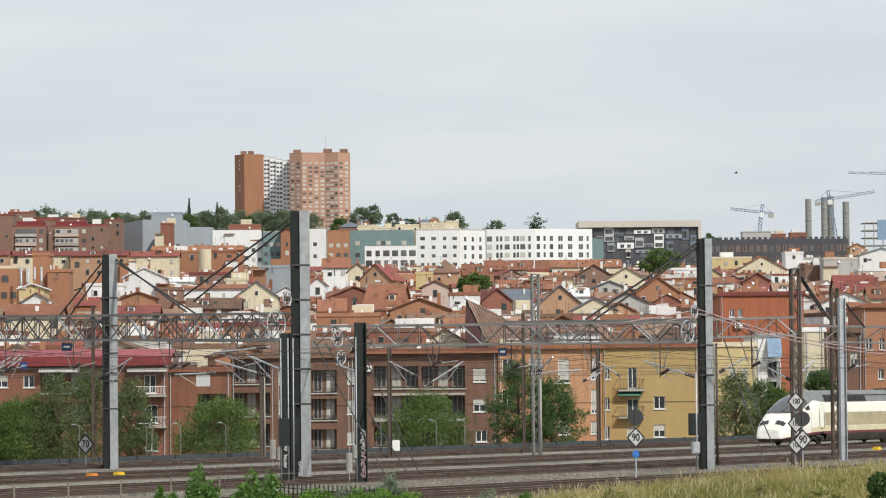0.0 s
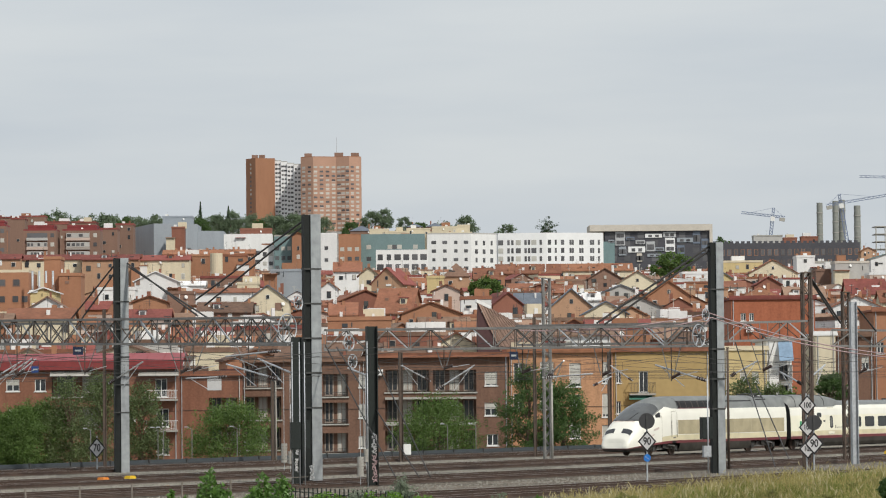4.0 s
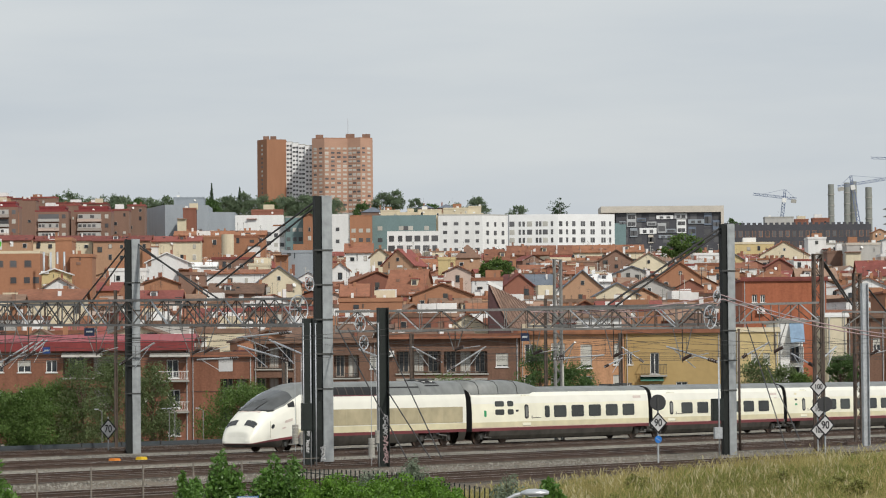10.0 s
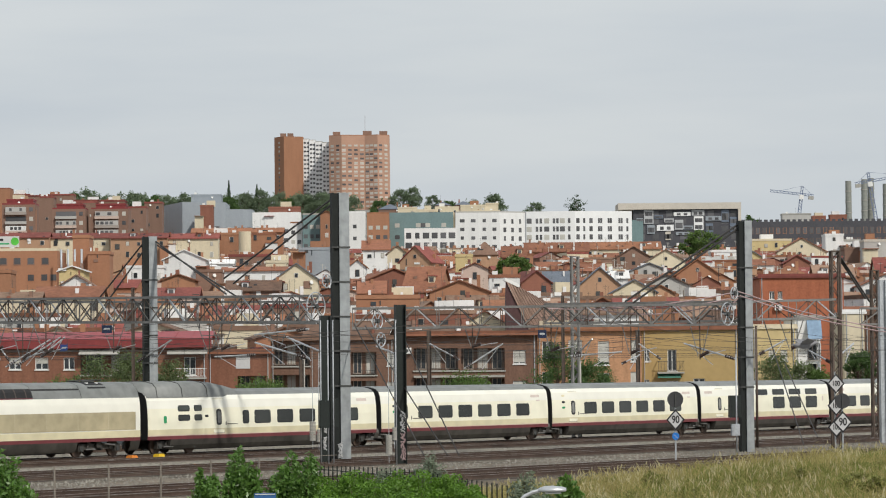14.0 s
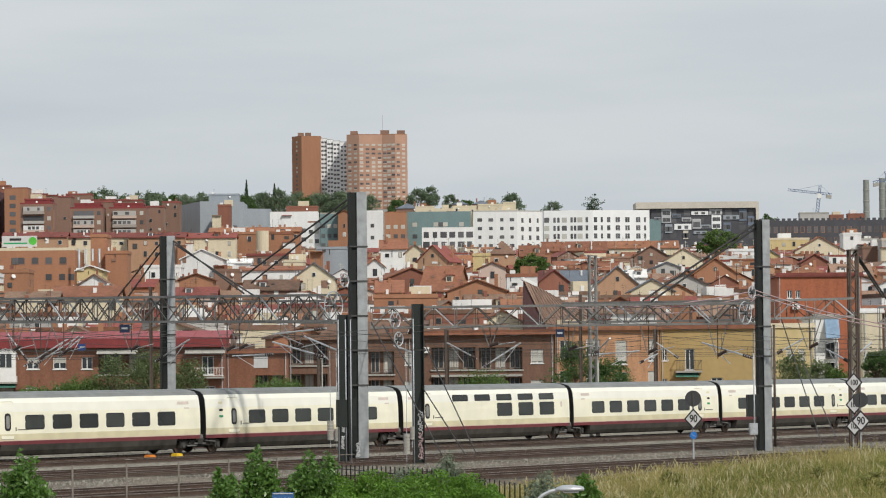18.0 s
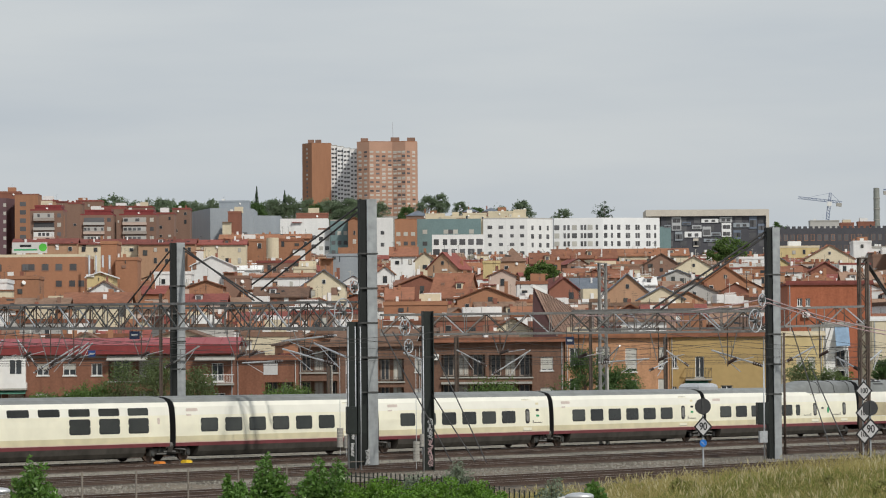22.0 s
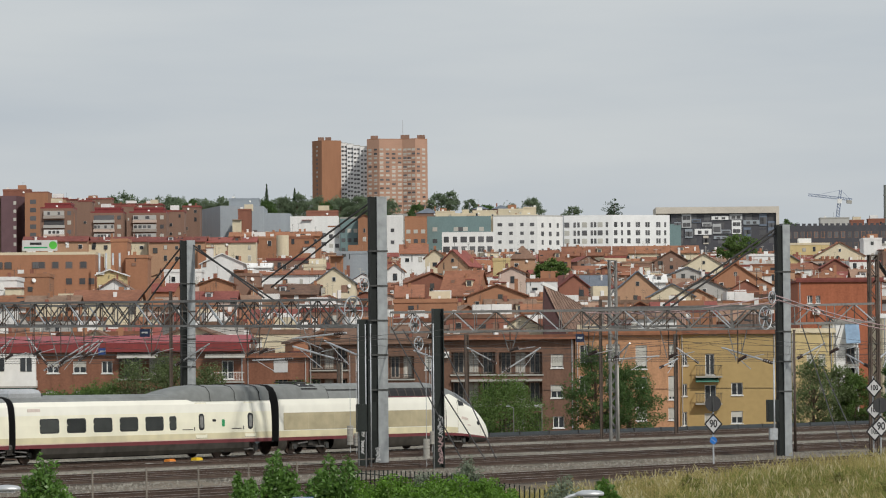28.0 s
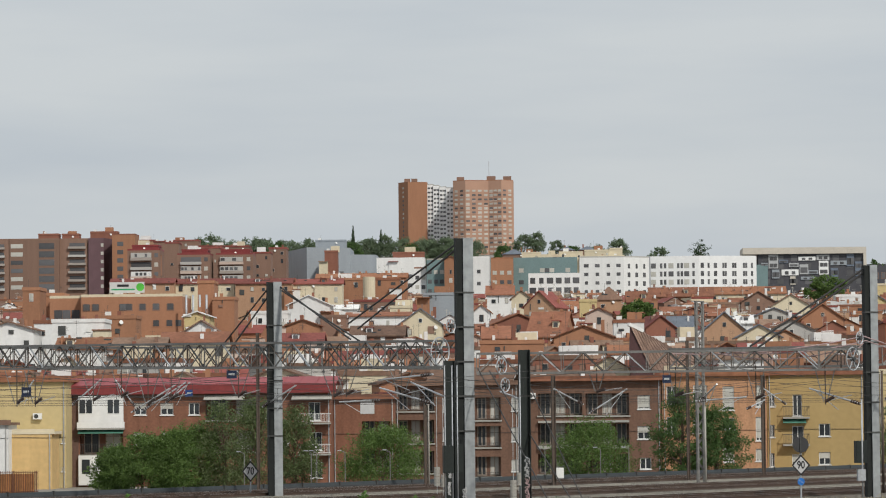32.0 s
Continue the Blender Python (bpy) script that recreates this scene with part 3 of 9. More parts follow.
def power_car():
    """A power car: local x forward, nose at the front end."""
    half = POWER / 2
    car = thing("power_car", Matrix(), "ivory streamlined power car with grey roof and dusty grille", "locomotive", "train")
    x0, x1 = -half + 0.4, half - NOSE
    # taller sides than the trailers: rings of the full outline, lofted to the nose tip
    prof = [(1.22, 0.28), (1.36, 0.5), (1.43, 0.82), (1.45, 1.0), (1.46, 1.5), (1.46, 2.2), (1.43, 2.8), (1.37, 3.14), (1.25, 3.5), (1.02, 3.82), (0.6, 3.97), (0.0, 4.0)]
    stations = [(x0, 0.0), (x0 + 0.8, 0.0), (x0 + 5.2, 0.0), (x1 - 0.1, 0.0), (x1, 0.0)] + [(x1 + NOSE * k - 0.5 * k ** 6, k) for k in (0.04, 0.08, 0.12, 0.16, 0.2, 0.24, 0.29, 0.34, 0.4, 0.45, 0.5, 0.55, 0.6, 0.66, 0.69, 0.715, 0.745, 0.765, 0.79, 0.82, 0.86, 0.89, 0.92, 0.945, 0.965, 0.985, 1.0)]

    def ring(x, k):
        wide, top, low = nose_section(k)
        if k == 0:
            return [(x, y, z) for y, z in prof]
        out = []
        for y, z in prof:
            f = (z - 0.28) / (4.0 - 0.28)
            zz = low + (top - low) * f
            round_off = math.sqrt(max(0.0, 1 - (max(0, f - 0.35) / 0.68) ** 2 * k * 0.15))
            out.append((x + 0.25 * k * (0.3 - abs(f - 0.3)), y * wide * round_off, zz))
        return out

    rings = [ring(x, k) for x, k in stations]
    # blunt rounded tip: two rings drawn in towards the middle
    last = rings[-1]
    mid = min(p[2] for p in last) + 0.3
    for dx, f in ((0.05, 0.93), (0.1, 0.74), (0.13, 0.4)):
        rings.append([(p[0] + dx, p[1] * (0.5 + 0.5 * f), mid + (p[2] - mid) * f if p[2] > mid else p[2]) for p in last])
    ks = [k for _, k in stations] + [1.0] * 3
    xs = [x for x, _ in stations] + [stations[-1][0]] * 3
    bogies = ((x0 + 0.8, x0 + 5.2), (half - 6.7, half - 3.1))
    for sgn in (-1, 1):
        run = []
        for i in range(len(rings) - 1):
            if any(b0 - 0.01 <= (xs[i] + xs[i + 1]) / 2 <= b1 + 0.01 for b0, b1 in bogies):
                run.append([])
            elif not run:
                run.append([i])
            else:
                run[-1].append(i)
        for seg in run:
            if seg:
                bm = bmesh.new()
                rows = [[bm.verts.new((p[0], sgn * p[1], p[2])) for p in rings[i][0:3]] for i in seg + [seg[-1] + 1]]
                for u, v in zip(rows, rows[1:]):
                    for j in range(2):
                        bm.faces.new((u[j], v[j], v[j + 1], u[j + 1]))
                part("skirt", bm, M_SKIRT, car, "sooty grey skirt", smooth=True)
    bm = bmesh.new()
    bm.faces.new([bm.verts.new((p[0], -p[1], p[2])) for p in rings[-1][:3]] + [bm.verts.new(p) for p in rings[-1][:3][::-1]])
    for a, b in zip(rings[-7:], rings[-6:]):
        bm.faces.new([bm.verts.new(p) for p in (a[0], b[0], (b[0][0], -b[0][1], b[0][2]), (a[0][0], -a[0][1], a[0][2]))])
    part("valance", bm, M_SKIRT, car, "dark valance under the nose")
    def between(ring_a, ring_b, w):
        return [tuple(Vector(a).lerp(Vector(b), w)) for a, b in zip(ring_a, ring_b)]

    def cut(r, lo, hi, n):
        out = []
        for i in range(n + 1):
            f = lo + (hi - lo) * i / n
            j = min(int(f), len(r) - 2)
            out.append(Vector(r[j]).lerp(Vector(r[j + 1]), f - j))
        return out

    fine, fine_k = [], []
    for i in range(len(rings) - 4):
        for step in range(3 if ks[i] > 0 or ks[i + 1] > 0 else 1):
            n = 3 if ks[i] > 0 or ks[i + 1] > 0 else 1
            fine.append(between(rings[i], rings[i + 1], step / n))
            fine_k.append(ks[i] + (ks[i + 1] - ks[i]) * step / n)
    fine += rings[-4:]
    fine_k += [1.0] * 4
    for name, lo_at, hi_at, mat, label in (("stripe", lambda k: 2.0, lambda k: 3.0, M_STRIPE, "maroon stripe"), ("body_shell", lambda k: 3.0, screen_line, M_WHITE, "ivory body shell and nose"),
                                           ("roof", screen_line, lambda k: 11.0, M_ROOF, "grey roof hood")):
        n = {"stripe": 1, "body_shell": 18, "roof": 10}[name]
        bm = bmesh.new()
        for sgn in (-1, 1):
            rows = [[bm.verts.new((p[0], sgn * p[1], p[2])) for p in cut(r, lo_at(k), hi_at(k), n)] for r, k in zip(fine, fine_k) if hi_at(k) - lo_at(k) > 0.001]
            for a, b in zip(rows, rows[1:]):
                for j in range(n):
                    bm.faces.new((a[j], b[j], b[j + 1], a[j + 1]))
        if name != "roof":
            lo, hi = (2, 3) if name == "stripe" else (3, 11)
            tip = [bm.verts.new((p[0], -p[1], p[2])) for p in rings[-1][lo:hi + 1]] + [bm.verts.new(p) for p in rings[-1][lo:hi + 1][::-1]]
            if hi == 11:
                bm.verts.remove(tip.pop(hi - lo + 1))
            bm.faces.new(tip)
        bmesh.ops.remove_doubles(bm, verts=bm.verts, dist=0.0015)
        part(name, bm, mat, car, label, smooth=True)
    # Added black plate: darkness of the gap behind the car, as colour.
    bm = bmesh.new()
    ring_b = [(-y * 0.99, z) for y, z in prof[2:]] + [(y * 0.99, z) for y, z in prof[2:-1][::-1]]
    add_prism(bm, [(x0 - 0.03, y, z) for y, z in ring_b], (0.05, 0, 0))
    part("end_wall", bm, M_BLACK, car, "black plate added to darken the car gap")
    return car, rings


def skin_at(rings, x, f):
    """A point on a power car's skin at x along it and section point f."""
    for a, b in zip(rings, rings[1:]):
        if a[0][0] <= x <= b[0][0]:
            k = (x - a[0][0]) / (b[0][0] - a[0][0])
            j = min(int(f), len(a) - 2)
            w = f - j
            pa, pb = Vector(a[j]).lerp(Vector(a[j + 1]), w), Vector(b[j]).lerp(Vector(b[j + 1]), w)
            return pa.lerp(pb, k)
    return Vector(rings[-1][int(f)])


def skin_patch(bm, rings, xs, fs, sgn, proud=0.012):
    """A patch on the skin through given stations, lifted a little off it."""
    grid = []
    fs = sorted(set(fs) | {float(k) for k in range(12) if fs[0] < k < fs[-1]})
    xs = sorted(set(xs) | {r[0][0] for r in rings[:-3] if xs[0] + 0.02 < r[0][0] < xs[-1] - 0.02})
    for x in xs:
        row = []
        for f in fs:
            p = skin_at(rings, x, f)
            row.append(bm.verts.new((p.x + proud * 0.5, sgn * (p.y + proud), p.z + proud * 0.6)))
        grid.append(row)
    for a, b in zip(grid, grid[1:]):
        for j in range(len(fs) - 1):
            bm.faces.new((a[j], b[j], b[j + 1], a[j + 1]))


def skin_strip(bm, rings, xs, lo_at, hi_at, sgn, proud=0.014, n=6):
    """A patch whose lower and upper section points change along it."""
    rows = []
    for x in xs:
        lo, hi = lo_at(x), hi_at(x)
        row = []
        for i in range(n + 1):
            p = skin_at(rings, x, min(10.999, lo + (hi - lo) * i / n))
            row.append(bm.verts.new((p.x + proud * 0.5, sgn * (p.y + proud * (0 if lo + (hi - lo) * i / n >= 10.99 else 1)), p.z + proud * 0.8)))
        rows.append(row)
    for a, b in zip(rows, rows[1:]):
        for i in range(n):
            bm.faces.new((a[i], b[i], b[i + 1], a[i + 1]))


def spaced(a, b, n):
    return [a + (b - a) * i / n for i in range(n + 1)]


def dress_power_car(car, rings):
    half = POWER / 2
    nx = half - NOSE

    def at(k):
        return nx + NOSE * k - 0.5 * max(0.0, k) ** 6

    def line(x):
        k = (x - nx) / NOSE
        for _ in range(3):
            k = (x - nx + 0.5 * max(0.0, k) ** 6) / NOSE
        return screen_line(k)

    for sgn in (-1, 1):
        def patch(name, x0, x1, f0, f1, mat, parent, label="", proud=0.012):
            bm = bmesh.new()
            skin_patch(bm, rings, [x0, x1], [f0, f1], sgn, proud)
            return part(name, bm, mat, parent, label)

        patch("lower_panel", -half + 0.4, half - 4.3, 3.0, 3.72, M_CREAM, car, "dirty cream lower panel", 0.008)
        g = patch("side_grille", -half + 0.8, half - 6.42, 3.8, 5.28, M_GRILLE, car, "dusty tan louvred side panel", 0.014)
        for k in range(6):
            x = -half + 0.8 + (POWER - 7.22) * (k + 0.9) / 6
            patch("seam", x, x + 0.035, 3.82, 5.26, M_GRILLEDARK, g, proud=0.02)
        v = patch("roof_grille", half - 13.2, half - 6.6, 7.12, 8.55, M_BLACK, car, "black roof intake grille", 0.014)
        for k in range(8):
            x = half - 13.2 + 6.6 * (k + 0.5) / 8
            patch("mullion", x, x + 0.1, 7.14, 8.5, M_VENT, v, proud=0.022)
        patch("grille_sill", half - 13.2, half - 6.6, 7.0, 7.12, M_STRIPE, v, proud=0.018)
        # roof panels behind the intakes; the gap's shade is a flat black patch
        patch("roof_gap", half - 17.1, half - 13.25, 8.25, 8.5, M_BLACK, car, proud=0.012)
        for x in (half - 13.24, half - 17.14, half - 6.55):
            patch("roof_seam", x, x + 0.04, 7.05, 10.9, M_GALVDARK, car, proud=0.012)
        # cab door: outline, two dark grab rails, black patch painting the step recess's shade
        for x in (half - 6.3, half - 5.6):
            patch("grab_rail", x, x + 0.07, 3.45, 5.3, M_VENT, car, "dark recessed grab rail", 0.02)
            patch("door_seam", x, x + 0.03, 5.3, 6.6, M_DOORGAP, car)
        patch("door_seam", half - 6.28, half - 5.58, 6.55, 6.63, M_DOORGAP, car)
        patch("step_recess", half - 6.2, half - 5.67, 2.0, 2.75, M_BLACK, car)
        patch("step_plate", half - 6.1, half - 5.77, 3.3, 3.5, M_GALVMID, car)
        patch("nose_seam", half - 4.3, half - 4.27, 3.1, 7.2, M_DOORGAP, car, proud=0.006)
        patch("nose_seam", half - 1.9, half - 1.87, 3.4, 6.0, M_DOORGAP, car, proud=0.006)
        bm = bmesh.new()
        skin_strip(bm, rings, spaced(half - 4.15, half - 3.55, 4), lambda x: 6.2 + 0.5 * (x - half + 4.15) / 0.6, lambda x: 7.42 - 0.1 * (x - half + 4.15) / 0.6, sgn, 0.014, 4)
        part("cab_window", bm, M_SIGNBLACK, car, "small dark cab side window")
        bm = bmesh.new()
        skin_strip(bm, rings, spaced(half - 1.02, half - 0.72, 5), lambda x: 7.9, lambda x: 10.4, sgn, 0.016, 6)
        part("headlight", bm, M_LENS, car, "dark lens headlight cluster")
        bm = bmesh.new()
        skin_strip(bm, rings, spaced(half - 2.25, half - 1.95, 8), lambda x: 4.95 - 0.3 * math.sqrt(max(0.0, 1.02 - ((x - half + 2.1) / 0.15) ** 2)), lambda x: 4.95 + 0.3 * math.sqrt(max(0.0, 1.02 - ((x - half + 2.1) / 0.15) ** 2)), sgn, 0.01, 4)
        part("emblem", bm, M_SIGNBLACK, car, "round dark emblem")
        patch("marking", half - 3.9, half - 3.2, 4.75, 5.0, M_LOGO, car)
        patch("marking", half - 3.3, half - 2.95, 4.2, 4.35, M_LOGO, car)
        bm = bmesh.new()
        skin_strip(bm, rings, spaced(half - 1.75, half - 1.62, 2), lambda x: 9.4, lambda x: 10.9, sgn, 0.01, 6)
        part("marking", bm, M_LOGO, car)
        bm = bmesh.new()
        skin_strip(bm, rings, spaced(at(0.65), at(0.766), 16), lambda x: line(x) - 0.05, lambda x: min(11.0, line(x) + 0.34), sgn, 0.02, 3)
        part("screen_cowl", bm, M_BLACK, car, "black strip below the windscreen")
    bm = bmesh.new()
    for sgn in (-1, 1):
        skin_strip(bm, rings, spaced(half - 4.1, at(0.755), 22), lambda x: min(10.99, line(x) + 0.3), lambda x: 11.0, sgn, 0.016, 8)
    bmesh.ops.remove_doubles(bm, verts=bm.verts, dist=0.02)
    part("windscreen", bm, M_SCREEN, car, "wide dark windscreen", smooth=True)
    part("wiper", bars([((at(0.735), 0.3, nose_section(0.735)[1] + 0.0), (at(0.6), 0.55, nose_section(0.6)[1] - 0.03), 0.018)]), M_BLACK, car)
    bogie(car, -half + 3.6)
    bogie(car, half - 4.9)
    bm = boxes((-half + 6, -0.9, 0.22, half - 7.5, 0.9, 0.34))
    part("underframe", bm, M_BLACK, car)
    # Flat black patch on the roof stands in for the well's shade.
    bm = bmesh.new()
    for sgn in (-1, 1):
        skin_strip(bm, rings, spaced(half - 19.4, half - 17.9, 3), lambda x: 8.5, lambda x: 11.0, sgn, 0.012, 4)
    w = part("pantograph_well", bm, M_BLACK, car, "flat black patch for the shaded pantograph well")
    for x in (half - 19.1, half - 18.3):
        for y in (-0.7, 0.7):
            part("insulator", bars([((x, y, 3.8), (x, y, 3.98), 0.1)], 0.1, 8), M_FRAME, w)
    bm = bars([((half - 19.2, -0.5, 4.0), (half - 18.1, -0.5, 4.06), 0.035), ((half - 19.2, 0.5, 4.0), (half - 18.1, 0.5, 4.06), 0.035), ((half - 18.1, -0.5, 4.06), (half - 19.4, -0.4, 4.1), 0.03),
               ((half - 18.1, 0.5, 4.06), (half - 19.4, 0.4, 4.1), 0.03), ((half - 19.4, -0.8, 4.1), (half - 19.4, 0.8, 4.1), 0.035)], 0.03, 6)
    part("pantograph", bm, M_GALVDARK, car, "folded pantograph")
    bm = boxes((half - 1.4, -0.55, 0.3, half - 0.7, 0.55, 0.55))
    part("coupling_cover", bm, M_SKIRT, car)


M_SCREEN = material("windscreen_glass", (0.07, 0.073, 0.073), 0.1, 0, 0.3, 1, 0.4, 0.0, spec=0.8)
M_LENS = material("headlight_glass", (0.045, 0.047, 0.05), 0.12, 0, 0.3, 2, 0.5, 0.0, spec=0.6)
M_GRILLE = material("dusty_grille", (0.43, 0.375, 0.245), 0.55, 0.1, 0.2, 1.5, 0.3, 0.1)
M_GRILLEDARK = material("grille_seam", (0.5, 0.45, 0.31), 0.6, 0.1, 0.2, 2, 0.3, 0)


def build_train():
    """Cars in order with the place of each centre behind the joint of the first two."""
    cars = []
    p1, rings = power_car()
    dress_power_car(p1, rings)
    cars.append((p1, -POWER / 2, False))
    end = passenger_car("end", True, END_CAR)
    cars.append((end, END_CAR / 2, False))
    at = END_CAR
    plain = passenger_car("plain", True)
    cafe = passenger_car("cafe", True)
    back = passenger_car("plain", False)
    seq = [plain, copy_thing(plain, Matrix()), cafe, back, copy_thing(back, Matrix()), copy_thing(back, Matrix())]
    for c in seq:
        cars.append((c, at + CAR / 2, False))
        at += CAR
    e2 = passenger_car("rear", True, END_CAR)
    cars.append((e2, at + END_CAR / 2, True))
    at += END_CAR
    p2 = copy_thing(p1, Matrix())
    cars.append((p2, at + POWER / 2, True))
    return cars


TRAIN = build_train()
# seconds, and the place along the line of the joint behind the leading power car
TRAIN_ROWS = [(0, 106.16), (2, 95.16), (4, 82.99), (6, 69.71), (8, 55.41), (10, 40.13), (12, 23.90), (14, 6.74), (16, -11.35), (18, -30.38), (20, -50.38), (22, -71.41), (24, -93.53), (26, -116.82), (28, -141.5), (30, -167.75), (32, -195.6)]



# ---- masts, portals and signs of the railway ----
def big_mast(base, height, label, wide=0.75, turn=20):
    """A tall mast: pale broad flange; narrow flange and recessed ladder-like web in shade colour."""
    m = thing("catenary_mast", pose(*base, 0, 0, turn), label, "mast", "portal masts")
    w, d = wide / 2, 0.3
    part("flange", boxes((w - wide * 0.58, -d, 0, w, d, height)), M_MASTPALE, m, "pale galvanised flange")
    part("flange", boxes((-w, -d, 0, -w + 0.1, d, height)), M_MASTSHADE, m, "flange coloured dark as the shaded side")
    part("web", boxes((-w + 0.1, -0.2, 0, w - wide * 0.58, -0.1, height - 0.02)), M_MASTSHADE, m)
    for k in range(5):
        z = height * (0.3 + 0.125 * k)
        part("band", boxes((-w - 0.02, -d - 0.03, z, w + 0.03, d + 0.02, z + 0.08)), M_GALVDARK, m)
    part("footing", boxes((-w - 0.35, -0.6, -0.35, w + 0.35, 0.6, 0.12)), M_CONCRETE, m)
    return m


# The sun's side contrast on the masts is put into these two steel colours.
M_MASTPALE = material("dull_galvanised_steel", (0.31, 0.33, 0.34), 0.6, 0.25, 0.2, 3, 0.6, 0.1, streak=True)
M_MASTSHADE = material("steel_shade_tone", (0.014, 0.017, 0.016), 0.7, 0.2, 0.25, 6, 0.8, 0.1)


def truss(a, b, depth, label, cell=1.2, width=0.9):
    """A lattice girder from a to b, both at its lower chord."""
    a, b = Vector(a), Vector(b)
    way = (b - a)
    length = way.length
    turn = math.degrees(math.atan2(way.y, way.x))
    th = thing("portal_truss", pose(*a, 0, -math.degrees(math.asin(way.z / length)), turn), label, "truss", "portal trusses")
    for y in (-width / 2, width / 2):
        for z in (0, depth):
            part("chord", boxes((0, y - 0.06, z - 0.06, length, y + 0.06, z + 0.06)), M_GALVMID, th)
    n = max(2, round(length / cell))
    for i in range(n):
        x0, x1 = length * i / n, length * (i + 1) / n
        up = i % 2 == 0
        for y in (-width / 2, width / 2):
            mat = (M_GALVDARK if i % 4 == 1 else M_GALV if i % 4 == 3 else M_GALVMID) if y < 0 else M_RUSTPOLE
            part("diagonal", bars([((x0, y, 0 if up else depth), (x1, y, depth if up else 0), 0.047 if y < 0 else 0.03)]), mat, th)
            part("upright", bars([((x0, y, 0), (x0, y, depth), 0.03)]), M_RUSTPOLE if i % 2 else M_GALVMID, th)
        part("cross_brace", bars([((x0, -width / 2, depth), (x1, width / 2, depth), 0.03)]), M_GALVDARK, th)
        part("cross_brace", bars([((x0, -width / 2, 0), (x1, width / 2, 0), 0.03)]), M_GALVDARK, th)
    return th


M_PLATE = material("dark_blue_enamel", (0.018, 0.055, 0.2), 0.45, 0, 0.15, 8, 1, 0)
M_CABLE = material("dark_cable", (0.05, 0.048, 0.047), 0.6, 0.3, 0.2, 6, 1, 0)
M_FEEDER = material("pinkish_feeder_cable", (0.42, 0.3, 0.3), 0.6, 0, 0.2, 6, 1, 0)
M_RUSTPOLE = material("rusty_pole", (0.1, 0.075, 0.06), 0.75, 0.2, 0.3, 6, 1)
M_INSULATOR = material("brown_insulator", (0.05, 0.03, 0.025), 0.35, 0, 0.2, 8, 1, 0)

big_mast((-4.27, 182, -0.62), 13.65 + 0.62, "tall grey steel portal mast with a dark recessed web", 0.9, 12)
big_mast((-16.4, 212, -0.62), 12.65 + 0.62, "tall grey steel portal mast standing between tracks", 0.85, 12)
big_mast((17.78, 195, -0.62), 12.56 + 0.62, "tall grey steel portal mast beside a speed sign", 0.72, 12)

truss((-39.18, 224, 7.79), (-5.28, 190, 7.13), 1.4, "grey lattice portal truss hung from mast stays", 1.57)
truss((-38.49, 240, 8.19), (-5.83, 204, 7.23), 1.25, "grey lattice truss of the portal behind", 1.5)
truss((-3.85, 196, 6.82), (17.16, 193, 6.82), 1.1, "grey lattice portal truss over the tracks")
truss((7.29, 206, 7.14), (17.65, 200, 7.1), 1.1, "grey lattice truss over the far tracks")
truss((18.21, 195, 7.09), (22.83, 197, 7.2), 1.0, "short lattice truss carrying feeder cables")
truss((27.5, 222, 7.11), (32.78, 222, 7), 1.0, "grey lattice truss beyond the speed boards")


def lattice_mast(base, height, wide, label, mat=None):
    m = thing("lattice_mast", pose(*base, 0, 0, 15), label, "mast", "lattice masts")
    w, mat = wide / 2, mat or M_GALV
    for sx in (-1, 1):
        for sy in (-1, 1):
            part("leg", boxes((sx * w - 0.05, sy * w * 0.7 - 0.05, 0, sx * w + 0.05, sy * w * 0.7 + 0.05, height)), mat, m)
    n = int(height / (wide * 1.3))
    for i in range(n):
        z0, z1 = height * i / n, height * (i + 1) / n
        s = 1 if i % 2 else -1
        for y in (-w * 0.7, w * 0.7):
            part("diagonal", bars([((-s * w, y, z0), (s * w, y, z1), 0.035)]), mat, m)
    part("head_plate", boxes((-w - 0.06, -w, height, w + 0.06, w, height + 0.06)), mat, m)
    part("footing", boxes((-w - 0.2, -0.4, -0.3, w + 0.2, 0.4, 0.06)), M_CONCRETE, m)
    return m


lattice_mast((10.16, 236, -0.5), 11.94 + 0.5, 0.45, "slender grey lattice mast with narrow legs", M_GALVMID)
lattice_mast((23.37, 200, -0.6), 10.97 + 0.6, 0.48, "dark brown lattice mast carrying speed boards", M_RUSTPOLE)
lattice_mast((28.79, 225, -0.6), 10.53 + 0.6, 0.43, "dark lattice mast behind the speed boards", M_RUSTPOLE)


def post(base, top, wide, mat, label, flange=True):
    """A rolled H-section post."""
    h = top - base[2]
    m = thing("steel_post", pose(*base, 0, 0, 12), label, "post", "steel posts")
    w = wide / 2
    if flange:
        part("flange", boxes((-w, -w, 0, -w + 0.04, w, h)), mat, m)
        part("flange", boxes((w - 0.04, -w, 0, w, w, h)), mat, m)
        part("web", boxes((-w + 0.04, -0.03, 0, w - 0.04, 0.03, h)), mat, m)
    else:
        bm = bmesh.new()
        add_bar(bm, (0, 0, 0), (0, 0, h), w, 10, w * 0.8)
        part("shaft", bm, mat, m, smooth=True)
        part("cap", boxes((-w, -w, h, w, w, h + 0.05)), mat, m)
    return m


post((-4.9, 176, -0.6), 7.24, 0.5, M_DARKGREEN, "dark green steel anchor post beside the tall mast")
post((-1.16, 176, -0.6), 7.74, 0.52, M_DARKGREEN, "dark green steel anchor post with torn posters")
post((-5.24, 184, -0.6), 7.07, 0.3, M_GALVDARK, "weathered steel post behind the anchor post")
post((-8.22, 238, -0.6), 5.27, 0.28, M_RUSTPOLE, "rusty catenary pole with a pale side")
post((-8.07, 238, -0.6), 5.27, 0.18, M_CONCRETE, "pale concrete catenary pole", False)
